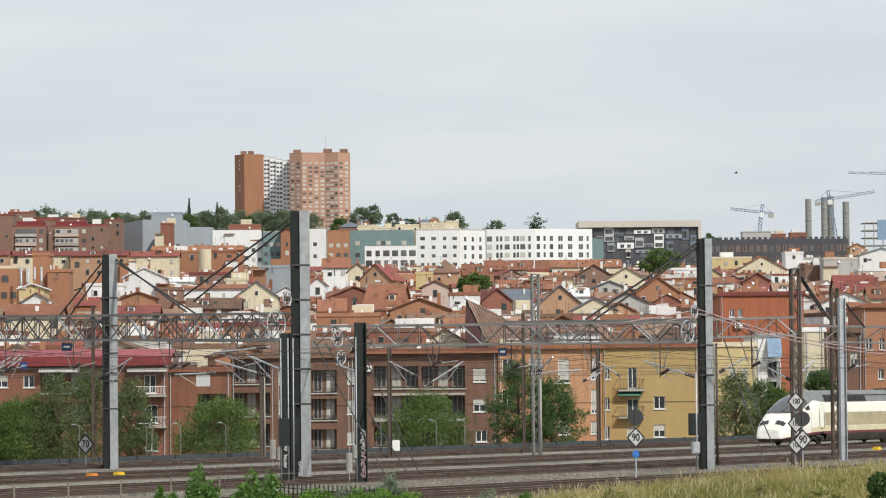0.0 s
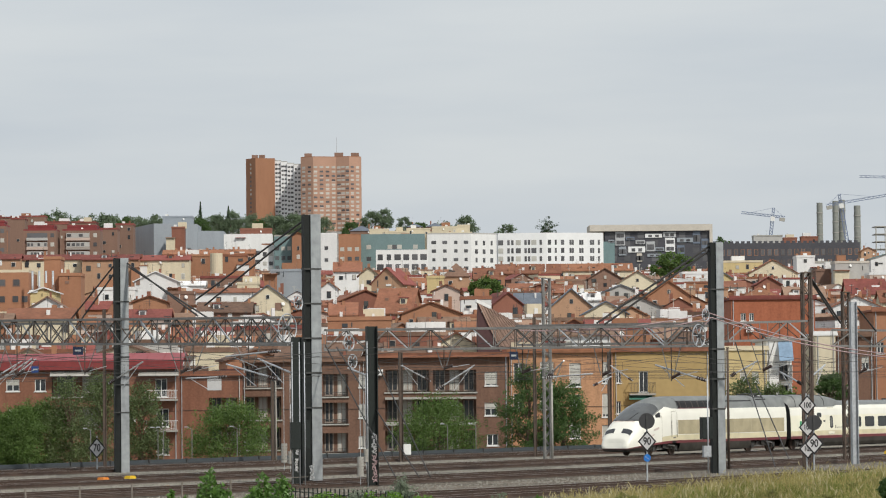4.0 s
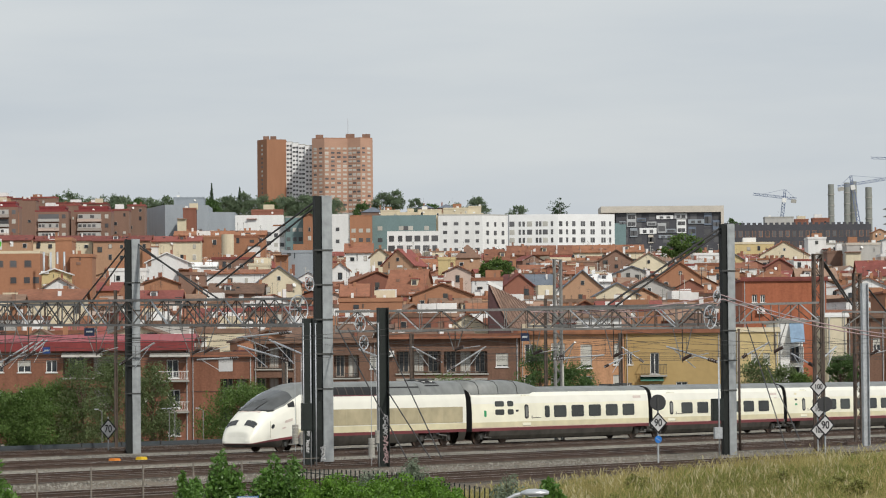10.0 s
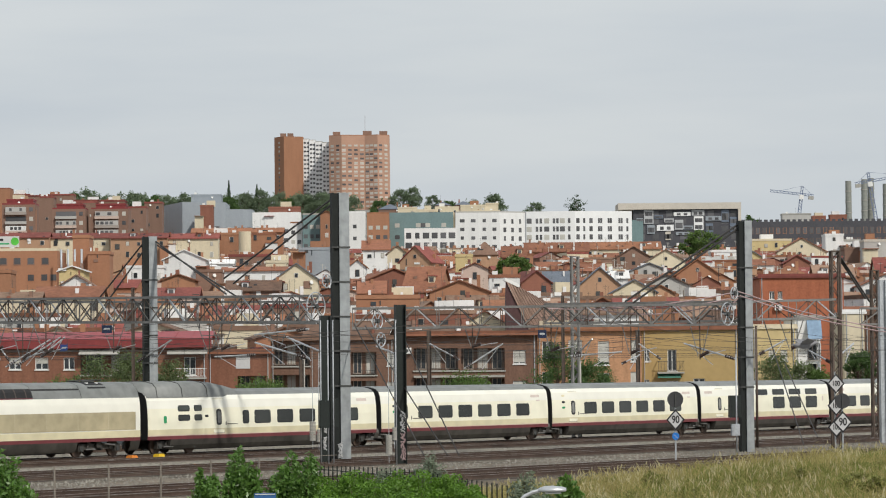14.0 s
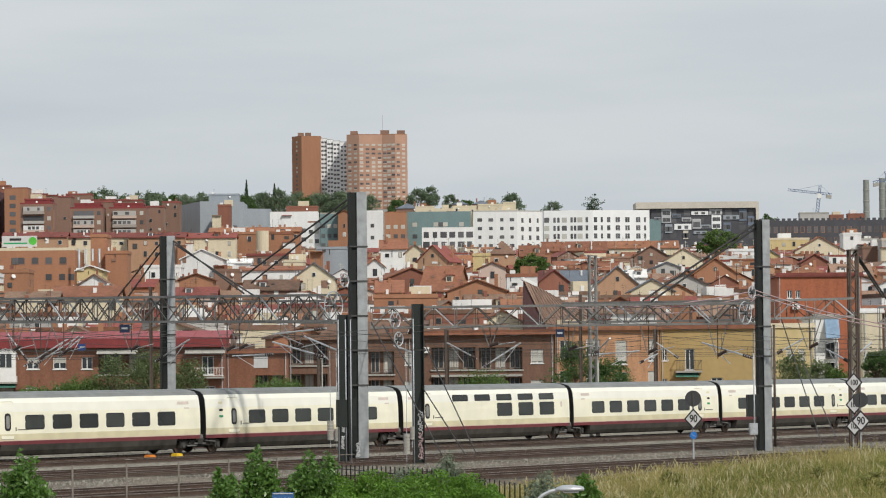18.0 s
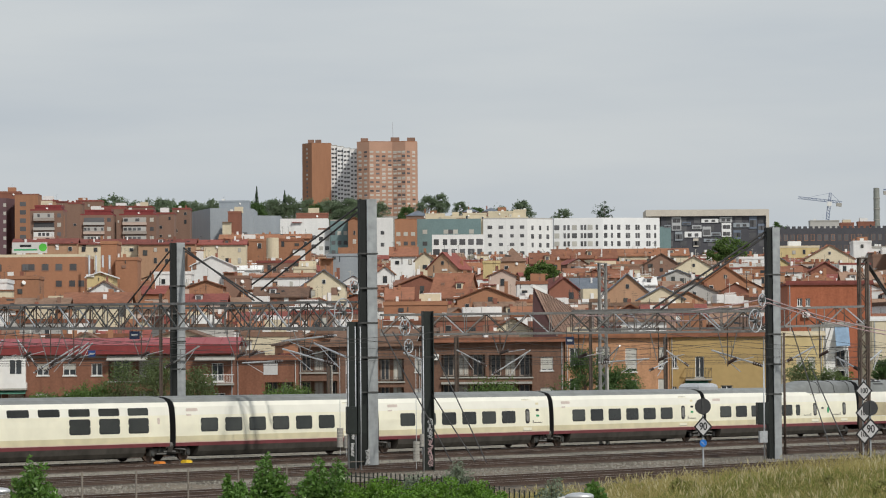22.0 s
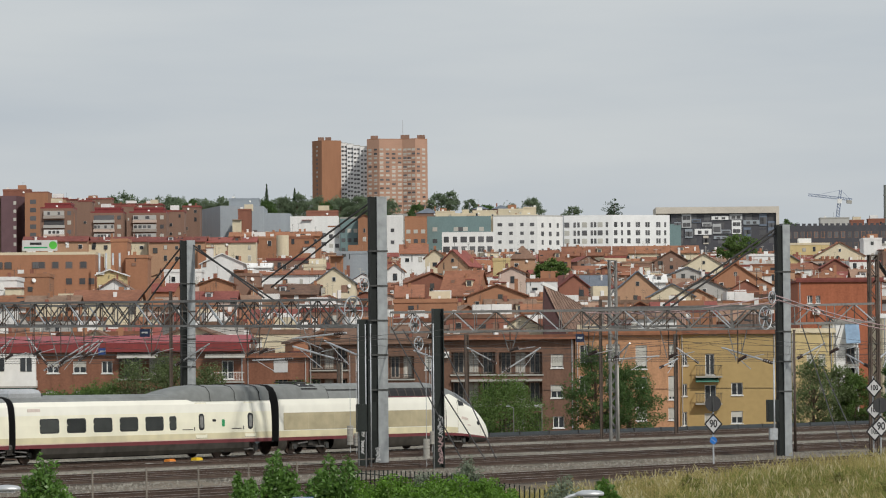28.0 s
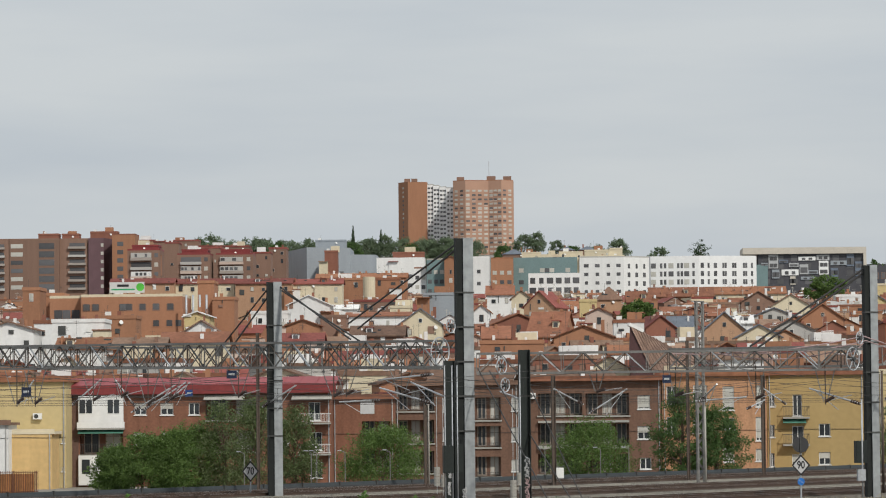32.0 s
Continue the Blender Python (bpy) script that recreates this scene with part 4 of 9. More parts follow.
post((0.37, 236, -0.6), 7.12, 0.26, M_RUSTPOLE, "dark rusty catenary pole between tracks")
post((15.9, 262, -0.6), 7.32, 0.26, M_RUSTPOLE, "dark catenary pole beyond the tracks")
post((19.32, 205, -0.6), 6.83, 0.16, M_RUSTPOLE, "thin dark pole behind the grey mast", False)
post((27.96, 215, -0.6), 9.71, 0.4, M_GALV, "grey steel mast beyond the speed boards")
post((-18.48, 225, -0.6), 9.92, 0.2, M_RUSTPOLE, "thin dark post through the truss")
post((10.44, 235.6, -0.6), 4.96, 0.16, M_CONCRETE, "pale concrete pole beside the lattice mast", False)
post((9.88, 250, -0.6), 9.67, 0.2, M_RUSTPOLE, "thin dark post behind the lattice mast")

# stays from the mast heads to the trusses
def stay(a, b, r, label, mat=None):
    return single("stay_bar", bars([((0, 0, 0), Vector(b) - Vector(a), r)], r, 6), mat or M_CABLE, Matrix.Translation(a), label, "stay", "mast stays")


for a, b in (((-4.67, 182, 13.33), (-11.37, 202, 9.83)), ((-4.61, 182, 13.1), (-10.77, 201, 9.51)), ((-16.66, 212, 12.38), (-19.64, 214, 8.99)), ((-16.53, 212, 12.1), (-18.93, 213, 8.93)),
             ((-16.09, 212, 12.41), (-11.31, 203, 8.95)), ((-15.99, 212, 12.17), (-10.67, 202, 8.79)), ((17.52, 195, 12.41), (11.1, 194, 8.13)), ((17.58, 195, 12.22), (11.53, 194, 8.06)),
             ((23.51, 200, 10.74), (26.55, 212, 8.55)), ((23.57, 200, 10.84), (26.82, 212, 8.35)), ((28.05, 215, 9.57), (30.02, 220, 7.98))):
    stay(a, b, 0.055, "dark steel stay bar from a mast head")
for a, b in (((-3.58, 182, 6.91), (-0.02, 168, 0.42)), ((-3.03, 184, 6.82), (1.1, 168, 0.41)), ((18.87, 196, 7.16), (18.9, 176, 0.56)), ((20.04, 196, 4.67), (20.03, 180, 0.87)), ((-1.11, 178, 6.38), (1.64, 168, 0.4))):
    stay(a, b, 0.03, "thin dark guy cable running down to the ground")


def pulley(x, y, z, r, label):
    """A spoked tensioning wheel seen at a slant."""
    p = thing("tension_wheel", pose(x, y, z, 0, 0, 52), label, "pulley", "tension wheels")
    bm = bmesh.new()
    add_tube(bm, [(r * math.cos(a), 0, r * math.sin(a)) for a in [2 * math.pi * i / 24 for i in range(24)]], 0.035, 5, True)
    part("rim", bm, M_GALV, p)
    for i in range(6):
        a = math.pi * i / 3
        part("spoke", bars([((0, 0, 0), (r * math.cos(a), 0, r * math.sin(a)), 0.03)]), M_GALV, p)
    part("hub", bars([((0, -0.12, 0), (0, 0.12, 0), 0.12)], 0.12, 10), M_GALVDARK, p)


for x, y, z, r in ((-5.46, 180, 7.77, 0.72), (-4.9, 180, 9.06, 0.34), (16.55, 192, 7.37, 0.62), (16.93, 192, 8.5, 0.33), (-2.23, 186, 6.09, 0.36), (-2.41, 186, 7.08, 0.42)):
    pulley(x, y, z, r, "spoked galvanised tensioning wheel on a mast")


def weight_stack(x, y, z, r, n, rod):
    w = thing("counterweight", pose(x, y, z), "stack of round concrete tensioning weights on a rod", "weight", "tensioning weights")
    for k in range(n):
        bm = bmesh.new()
        add_bar(bm, (0, 0, 0.16 * k), (0, 0, 0.16 * k + 0.145), r, 14)
        part("disc", bm, M_CONCRETE, w)
    part("rod", bars([((0, 0, -0.4), (0, 0, rod), 0.02)]), M_GALV, w)


for x, y, z, r, n, rod in ((-5.55, 176, 1.01, 0.16, 6, 4.5), (-5.3, 178, 0.91, 0.12, 4, 4.5), (-1.72, 172, 0.39, 0.16, 6, 5.4), (-1.46, 174, 1.04, 0.11, 4, 4.2)):
    weight_stack(x, y, z, r, n, rod)


def cabinet(x, y, z, w, h, d, mat, label):
    c = thing("equipment_box", pose(x, y, z, 0, 0, 12), label, "cabinet", "equipment boxes")
    part("case", boxes((-w / 2, -d / 2, 0, w / 2, d / 2, h)), mat, c)
    part("door", boxes((-w / 2 + 0.05, -d / 2 - 0.02, 0.06, w / 2 - 0.05, -d / 2 - 0.003, h - 0.06)), mat, c)
    part("bracket", boxes((-w / 2 + 0.1, d / 2, h * 0.3, w / 2 - 0.1, d / 2 + 0.25, h * 0.4)), M_GALVDARK, c)


cabinet(-4.93, 174, 1.68, 0.5, 1.35, 0.4, M_DARKGREEN, "dark green switch box on the anchor post")
cabinet(-4.56, 178, 1.67, 0.45, 1.4, 0.35, M_DARKGREEN, "dark green switch box on the tall mast")
cabinet(16.88, 192, 1.74, 0.62, 1.2, 0.4, M_DARKGREEN, "dark green switch box on the grey mast")
cabinet(16.73, 190, 0.8, 0.42, 0.62, 0.3, M_GALV, "pale grey junction box on a thin post")
cabinet(0.73, 236, 0.29, 0.5, 0.7, 0.4, M_FRAME, "small white trackside cabinet")
post((16.8, 190, -0.6), 5.14, 0.09, M_GALV, "thin galvanised conduit post", False)
for x, y in ((-4.46, 174), (-4.71, 174), (-5.07, 174), (-1.37, 174)):
    post((x, y, -0.6), 6.92, 0.07, M_GALV, "thin pale vertical conduit", False)
# torn white posters on the posts
for k, (x0, z0, x1, z1, d) in enumerate(((-5.01, 1.41, -4.79, 2.16, 175.4), (-5.02, 0.57, -4.82, 1.19, 175.4), (-1.21, 1.46, -0.93, 2.41, 175.4), (-1.19, 0.04, -0.91, 1.32, 175.4), (-4.44, 0.03, -4.18, 0.78, 181.3))):
    bm = bmesh.new()
    rg = random.Random(k)
    for _ in range(3):
        add_tube(bm, [(rg.uniform(x0, x1), d + rg.uniform(-0.01, 0.01), z0 + (z1 - z0) * i / 15 + rg.uniform(-0.08, 0.08)) for i in range(16)], 0.022, 4)
    single("graffiti", bm, M_SIGNWHITE if k != 3 else M_FEEDER, Matrix(), "pale scrawled graffiti and torn paper on a post", "graffiti", "graffiti on posts")


# ---- registration arms under the trusses ----
def arm(a, b, r=0.05, drop=True):
    """A tubular bracket with an insulator at its foot and a steady arm."""
    a, b = Vector(a), Vector(b)
    t = thing("bracket_arm", Matrix.Translation(a), "slanting aluminium catenary bracket tube with a brown insulator", "bracket", "catenary brackets")
    part("tube", bars([((0, 0, 0), b - a, r)], r, 8), M_ALU, t)
    e = (b - a)
    for k in range(4):
        p = e * (0.8 + 0.045 * k)
        part("insulator", bars([(p, p + e.normalized() * 0.06, r * 2.1)], r * 2, 10), M_INSULATOR, t)
    if drop:
        part("steady_arm", bars([(e * 0.1, e * 0.55 - Vector((0, 0, 0.7)), 0.025)]), M_ALU, t)


for a, b in (((-9.05, 190, 6.04), (-6.02, 186, 5.15)), ((-7.27, 188, 6.3), (-4.75, 182, 5.24)), ((-9.17, 192, 6.48), (-6.1, 188, 6.72)), ((-12.13, 205, 5.36), (-9.74, 205, 5.47)), ((-15.03, 211, 6.42), (-17.17, 212, 5.13)), ((-21.8, 215, 6.69), (-23.31, 215, 5.47)),
             ((14.46, 196, 5.82), (17.19, 194, 4.91)), ((11.78, 210, 5.45), (8.75, 210, 5.24)), ((4.64, 206, 5.98), (2.38, 206, 4.55)), ((10.04, 210, 6.23), (9.18, 212, 5.31)), ((20.59, 200, 6.05), (18.98, 200, 5.17)),
             ((-28.16, 222, 6.99), (-29.96, 222, 5.44)), ((-22.33, 218, 6.75), (-25.14, 218, 4.96)), ((-22.96, 218, 6.62), (-25.77, 218, 4.9)), ((-32.67, 224, 7.05), (-33.76, 224, 5.48)), ((-27.23, 222, 6.98), (-25.96, 222, 5.26)), ((22.02, 202, 5.41), (23.19, 201, 4.69)), ((24.98, 205, 5.8), (23.7, 202, 5.01)),
             ((-2.53, 190, 5.77), (-1.12, 178, 5.19)), ((0.39, 226, 6.17), (2.28, 228, 5.15)), ((15.6, 256, 6.27), (17.23, 256, 5.11)), ((15.8, 258, 5.46), (14.35, 256, 4.81))):
    arm(a, b)


def hanger(x, y, z, w, h, label="V-shaped steel drop frame under a portal truss"):
    t = thing("drop_frame", pose(x, y, z, 0, 0, -25), label, "bracket", "drop frames")
    part("leg", bars([((-w / 2, 0, 0), (-w * 0.1, 0, -h), 0.03)]), M_GALVMID, t)
    part("leg", bars([((w / 2, 0, 0), (w * 0.1, 0, -h), 0.03)]), M_GALVMID, t)
    part("tie", bars([((-w * 0.32, 0, -h * 0.45), (w * 0.32, 0, -h * 0.45), 0.03)]), M_GALVMID, t)
    part("upright", bars([((0, 0, 0.3), (0, 0, -h * 1.1), 0.035)]), M_RUSTPOLE, t)
    part("insulator", bars([((0, 0, -h * 1.0), (0.5, 0, -h * 0.85), 0.09)], 0.09, 8), M_INSULATOR, t)
    part("steady_arm", bars([((0, 0, -h), (1.5, 0, -h * 0.8), 0.03)]), M_ALU, t)


for x, y, z, w, h in ((-33.76, 224, 7.67, 1.8, 2.1), (-32.45, 223, 7.64, 1.6, 2.1), (-28.5, 221, 7.58, 1.7, 1.9), (-24.71, 218, 7.51, 1.7, 2.1), (-26.6, 220, 7.55, 1.4, 1.6), (-22.85, 214, 7.51, 1.8, 1.8), (-18.58, 212, 7.45, 1.6, 1.6), (-12.29, 203, 7.3, 1.6, 1.6), (-11.52, 202, 7.28, 1.4, 1.5),
                      (-8.11, 196, 7.2, 1.5, 1.5), (2.71, 195, 6.75, 0.9, 1.0), (7.05, 195, 6.78, 0.8, 1.3), (11.4, 194, 6.79, 1.0, 1.5), (15.11, 193, 6.78, 1.1, 1.7), (20.44, 196, 7.08, 1.4, 1.6), (29.21, 222, 7.1, 1.5, 1.7)):
    hanger(x, y, z, w, h)


for x0, z0, x1, z1, d, mat in ((-18.93, 6.83, -18.33, 7.29, 208, M_NAVY), (6.23, 6.16, 6.69, 6.59, 192, M_NAVY), (-33.02, 5.95, -32.42, 6.56, 221, M_NAVY), (-22.3, 5.84, -21.84, 6.25, 217, M_PLATE), (-22.18, 5.84, -21.76, 6.25, 216, M_PLATE)):
    b = thing("marker_plate", pose(x0, d, z0), "small blue marker plate hung from a truss", "sign", "truss marker plates")
    part("plate", boxes((0, 0, 0, x1 - x0, 0.06, z1 - z0)), mat, b)
    part("text_bar", boxes(((x1 - x0) * 0.2, -0.012, (z1 - z0) * 0.4, (x1 - x0) * 0.8, -0.003, (z1 - z0) * 0.65)), M_ALU, b)
    part("hook", bars([((0.05, 0.03, z1 - z0), (0.05, 0.03, z1 - z0 + 0.5), 0.02)]), M_GALVDARK, b)


# ---- wires along the tracks ----
def wires():
    for u in TRACKS:
        w = thing("overhead_line", Matrix.Translation(on_track(0, u)) @ pose(0, 0, 0, 0, 0, TRACK_TURN), "thin dark contact wire hung from a sagging messenger wire", "overhead line", "overhead lines")
        part("contact_wire", bars([((-110, 0, 5.3), (240, 0, 5.3), 0.01)]), M_CABLE, w)
        bm = bmesh.new()
        hang, line = [], []
        x = -110.0
        while x < 240:
            pts = [(x + 50 * k / 8, 0, 5.75 + 1.1 * (2 * k / 8 - 1) ** 2) for k in range(9)]
            line += pts if not line else pts[1:]
            hang += pts[2:-1:2]
            x += 50
        add_tube(bm, line, 0.01, 4)
        part("messenger_wire", bm, M_CABLE, w)
        for p in hang:
            part("dropper", bars([((p[0], 0, 5.3), p, 0.008)]), M_CABLE, w)
    # feeder cables on the trusses
    for k, (a, b, c) in enumerate((((6.87, 194, 7.79), (17.24, 193, 8.61), (27.07, 190, 6.21)), ((9.98, 194, 7.89), (17.36, 193, 8.37), (27.07, 190, 6.03)), ((9.36, 194, 7.77), (15.49, 193, 7.76), (17.23, 193, 8.24)))):
        a, b, c = Vector(a), Vector(b), Vector(c)
        bm = bmesh.new()
        pts = []
        for p, q in ((a, b), (b, c)):
            for i in range(9):
                f = i / 8
                pts.append(p.lerp(q, f) - Vector((0, 0, 1)) * (0.35 * 4 * f * (1 - f)))
        add_tube(bm, [p - a for k2, p in enumerate(pts) if k2 != 9], 0.035, 6)
        single("feeder_cable", bm, M_FEEDER, Matrix.Translation(a), "sagging pale pink insulated feeder cable", "cable", "feeder cables")


wires()


# ---- speed boards and signs ----
def diamond(parent, z, half_w, half_h, text, y=0.0):
    bm = bmesh.new()
    add_prism(bm, [(half_w, y, z), (0, y, z + half_h), (-half_w, y, z), (0, y, z - half_h)], (0, 0.03, 0))
    b = part("board", bm, M_SIGNBLACK, parent, "black-edged white diamond board")
    bm = bmesh.new()
    k = 0.8
    add_prism(bm, [(half_w * k, y - 0.012, z), (0, y - 0.012, z + half_h * k), (-half_w * k, y - 0.012, z), (0, y - 0.012, z - half_h * k)], (0, 0.01, 0))
    part("face", bm, M_SIGNWHITE, b)
    cu = bpy.data.curves.new("number", "FONT")
    cu.body, cu.align_x, cu.align_y, cu.size, cu.extrude = text, "CENTER", "CENTER", half_h * (0.98 if len(text) == 2 else 0.72), 0.004
    cu.materials.append(M_SIGNBLACK)
    cu.offset = 0.012
    ob = new("number", cu)
    ob.parent = b
    ob.matrix_basis = pose(0, y - 0.02, z, 90, 0, 0) @ Matrix.Diagonal((min(1.0, half_w / half_h) * 0.86, 1, 1, 1))
    return b


def disc(parent, z, r, y=0.0, x=0.0):
    bm = bmesh.new()
    add_prism(bm, [(x + r * math.cos(a), y, z + r * math.sin(a)) for a in [2 * math.pi * i / 28 for i in range(28)]], (0, 0.03, 0))
    part("disc", bm, M_DISC, parent, "back of a round dark grey board")
    part("stiffener", boxes((x - 0.03, y - 0.05, z - r * 1.1, x + 0.03, y - 0.015, z + r * 0.96)), M_GALVDARK, parent)


M_DISC = material("dark_grey_disc", (0.05, 0.05, 0.052), 0.5, 0.2, 0.15, 6, 1, 0)


def sign_post(base, height, label, category="sign"):
    s = thing("speed_sign", pose(*base), label, category, "speed signs")
    part("post", bars([((0, 0.05, 0), (0, 0.05, height), 0.045)], 0.045, 8), M_GALV, s)
    return s


s70 = sign_post((-18.06, 214, -0.6), 2.6, "white diamond speed board reading seventy on a post")
diamond(s70, 1.26 + 0.6, 0.53, 0.65, "70")
s90 = sign_post((12.23, 172, -0.6), 3.18 + 0.6, "white diamond speed board reading ninety below a dark disc")
diamond(s90, 1.94 + 0.6, 0.45, 0.52, "90", -0.08)
disc(s90, 2.93 + 0.6, 0.39, -0.02)
bm = bmesh.new()
add_prism(bm, [(0.18 * math.cos(a), -0.03, 1.14 + 0.6 + 0.19 * math.sin(a)) for a in [2 * math.pi * (i + 0.5) / 8 for i in range(8)]], (0, 0.03, 0))
bl = part("blue_plate", bm, M_BLUE, s90, "small blue plate with a white arrow")
part("arrow", bars([((-0.1, -0.04, 1.14 + 0.68), (0.1, -0.04, 1.14 + 0.52), 0.012)]), M_SIGNWHITE, bl)
sc = sign_post((23.16, 199, -0.6), 4.17 + 0.6, "column of white diamond speed boards on a lattice mast")
for y in ((3.5, "100"), (2.26, "100"), (1.05, "105")):
    diamond(sc, y[0] + 0.6, 0.49, 0.57, y[1], -0.5)
sd = sign_post((21.32, 180, -0.6), 3.04 + 0.6, "white diamond board reading ninety beside a dark disc")
diamond(sd, 1.63 + 0.6, 0.49, 0.56, "90", -0.08)
disc(sd, 2.7 + 0.6, 0.39, -0.02)

# ---- trackside things ----
for x, y, z, mat, lab in ((-15.5, 187.6, -0.2, M_ORANGE, "orange trackside box on a short foot"), (-14.3, 190.6, -0.2, M_YELLOW, "yellow trackside box on a short foot"), (-11.1, 173.3, -0.24, M_ORANGE, "orange trackside marker box"), (-17.1, 154.7, -0.28, M_YELLOW, "small yellow trackside marker"),
                          (-6.9, 173.6, -0.3, M_YELLOW, "low yellow trackside marker"), (34.11, 244.49, -0.2, M_YELLOW, "low yellow trackside box"), (-16.2, 183.2, -0.25, M_FRAME, "small white trackside marker")):
    b = thing("track_magnet", pose(x, y, z, 0, 0, TRACK_TURN), lab, "box", "trackside boxes")
    small, tall = (0.34, 0.13) if "marker" in lab else (0.5, 0.2)
    part("case", boxes((-0.5 * small, -0.2, 0.06, 0.5 * small, 0.2, 0.06 + tall)), mat, b)
    part("lid", boxes((-0.42 * small, -0.16, 0.06 + tall, 0.42 * small, 0.16, 0.1 + tall)), mat, b)
    part("foot", boxes((-0.3 * small, -0.1, -0.1, 0.3 * small, 0.1, 0.06)), M_GALVDARK, b)


def rear_fence():
    """Low dark wall with a mesh screen behind the far track."""
    f = thing("railway_fence", Matrix.Translation(on_track(0, -23)) @ pose(0, 0, 0, 0, 0, TRACK_TURN), "low dark concrete wall topped with a thin mesh screen", "fence", kind="structure")
    k = -120.0
    while k < 180:
        part("panel", boxes((k, -0.08, -0.9, k + 3.9, 0.08, -0.05)), M_WALLDARK, f)
        part("mesh_panel", boxes((k + 0.02, -0.012, -0.05, k + 3.88, 0.012, 0.16)), M_MESH, f)
        part("post", boxes((k - 0.09, -0.1, -0.9, k - 0.01, 0.1, 0.2)), M_GALVDARK, f)
        k += 4.0


M_WALLDARK = material("dark_concrete", (0.055, 0.057, 0.06), 0.9, 0, 0.25, 3, 0.4)
M_MESH = material("blue_grey_mesh", (0.06, 0.072, 0.08), 0.7, 0.2, 0.2, 8, 1)
rear_fence()


def near_fence():
    f = thing("wire_fence", Matrix.Translation(on_track(0, 46)) @ pose(0, 0, 0, 0, 0, TRACK_TURN), "weathered wire mesh fence with slim posts beside the track", "fence", kind="structure")
    at = -63.6
    while at < -36:
        part("post", bars([((at, 0, -0.7), (at, 0, 1.39), 0.035)], 0.035, 8), M_FENCEPOST, f)
        at += 2.8
    for z in (1.35, 1.0, 0.65, 0.3, -0.05):
        part("wire", bars([((-63.6, 0, z), (-36.5, 0, z), 0.018 if z > 1.3 else 0.006)]), M_FENCEPOST, f)


M_FENCEPOST = material("weathered_fence_steel", (0.2, 0.175, 0.155), 0.7, 0.2, 0.25, 8, 1)
near_fence()


def palisade():
    f = thing("palisade_fence", pose(-3.45, 112, 0), "dark steel palisade fence behind the hedge", "fence", kind="structure")
    n = 46
    base = Vector((-3.45, 112, 0))
    for k in range(n):
        q = Vector((-3.45, 112, 0)).lerp(Vector((1.29, 104, 0)), k / (n - 1) * 1.35)
        g = ground_z(q.x, q.y)
        q = q - base
        bm = boxes((q.x - 0.02, q.y - 0.015, g - 0.1, q.x + 0.02, q.y + 0.015, 1.48 - 0.018 * max(0, k - 20)))
        part("pale", bm, M_DARKGREEN, f)
    z = 1.36
    part("rail", bars([((0, 0.03, z), (Vector((1.29, 104, 0)) - base) + Vector((0, 0.03, z - 0.2)), 0.02)]), M_DARKGREEN, f)


palisade()

# platform lamps in front of the street row
for x, y in ((-19.47, 290), (-19.01, 290), (-13.08, 292), (4.35, 296), (6.72, 296), (-0.29, 296), (-24.81, 288), (-16.69, 290)):
    l = thing("street_lamp", pose(x, y, -1.5), "short grey street lamp with a small pale head", "lamp", "street lamps")
    part("column", bars([((0, 0, 0), (0, 0, 3.1), 0.035)], 0.035, 8), M_GALVMID, l)
    part("arm", bars([((0, 0, 3.1), (-0.35, 0, 3.28), 0.025)], 0.025, 6), M_GALVMID, l)
    part("head", boxes((-0.62, -0.1, 3.25, -0.3, 0.1, 3.32)), M_GALV, l)


def near_lamp(x, y, z):
    l = thing("street_lamp", pose(x + 0.02, y, 0), "grey street lamp head on a slim curved arm", "lamp", "street lamps")
    g = ground_z(x, y)
    bm = bmesh.new()
    prof = [(-0.01, 0.05, 0.03), (-0.05, 0.1, 0.05), (-0.18, 0.13, 0.065), (-0.29, 0.1, 0.06), (-0.35, 0.05, 0.04), (-0.38, 0.03, 0.026)]
    rows = []
    for px, hw, hh in prof:
        rows.append([bm.verts.new((px, hw * math.cos(a), z - 0.0 + hh * math.sin(a) * (1 if math.sin(a) > 0 else 0.35))) for a in [2 * math.pi * i / 14 for i in range(14)]])
    for a, b in zip(rows, rows[1:]):
        for i in range(14):
            bm.faces.new((a[i], a[(i + 1) % 14], b[(i + 1) % 14], b[i]))
    bm.faces.new(rows[0])
    bm.faces.new(rows[-1][::-1])
    part("head", bm, M_ALU, l, "smooth pale grey lamp head", smooth=True)
    part("lens", boxes((-0.28, -0.07, z - 0.04, -0.08, 0.07, z - 0.024)), M_FRAME, l)
    pts = [(-0.36, 0, z), (-0.45, 0, z - 0.02), (-0.55, 0, z - 0.07), (-0.63, 0, z - 0.14), (-0.69, 0, z - 0.26), (-0.71, 0, z - 0.45), (-0.71, 0, g)]
    bm = bmesh.new()
    add_tube(bm, pts, 0.024, 8)
    part("arm", bm, M_ALU, l)


near_lamp(1.83, 46, 2.86)
near_lamp(-5.76, 46, 2.99)


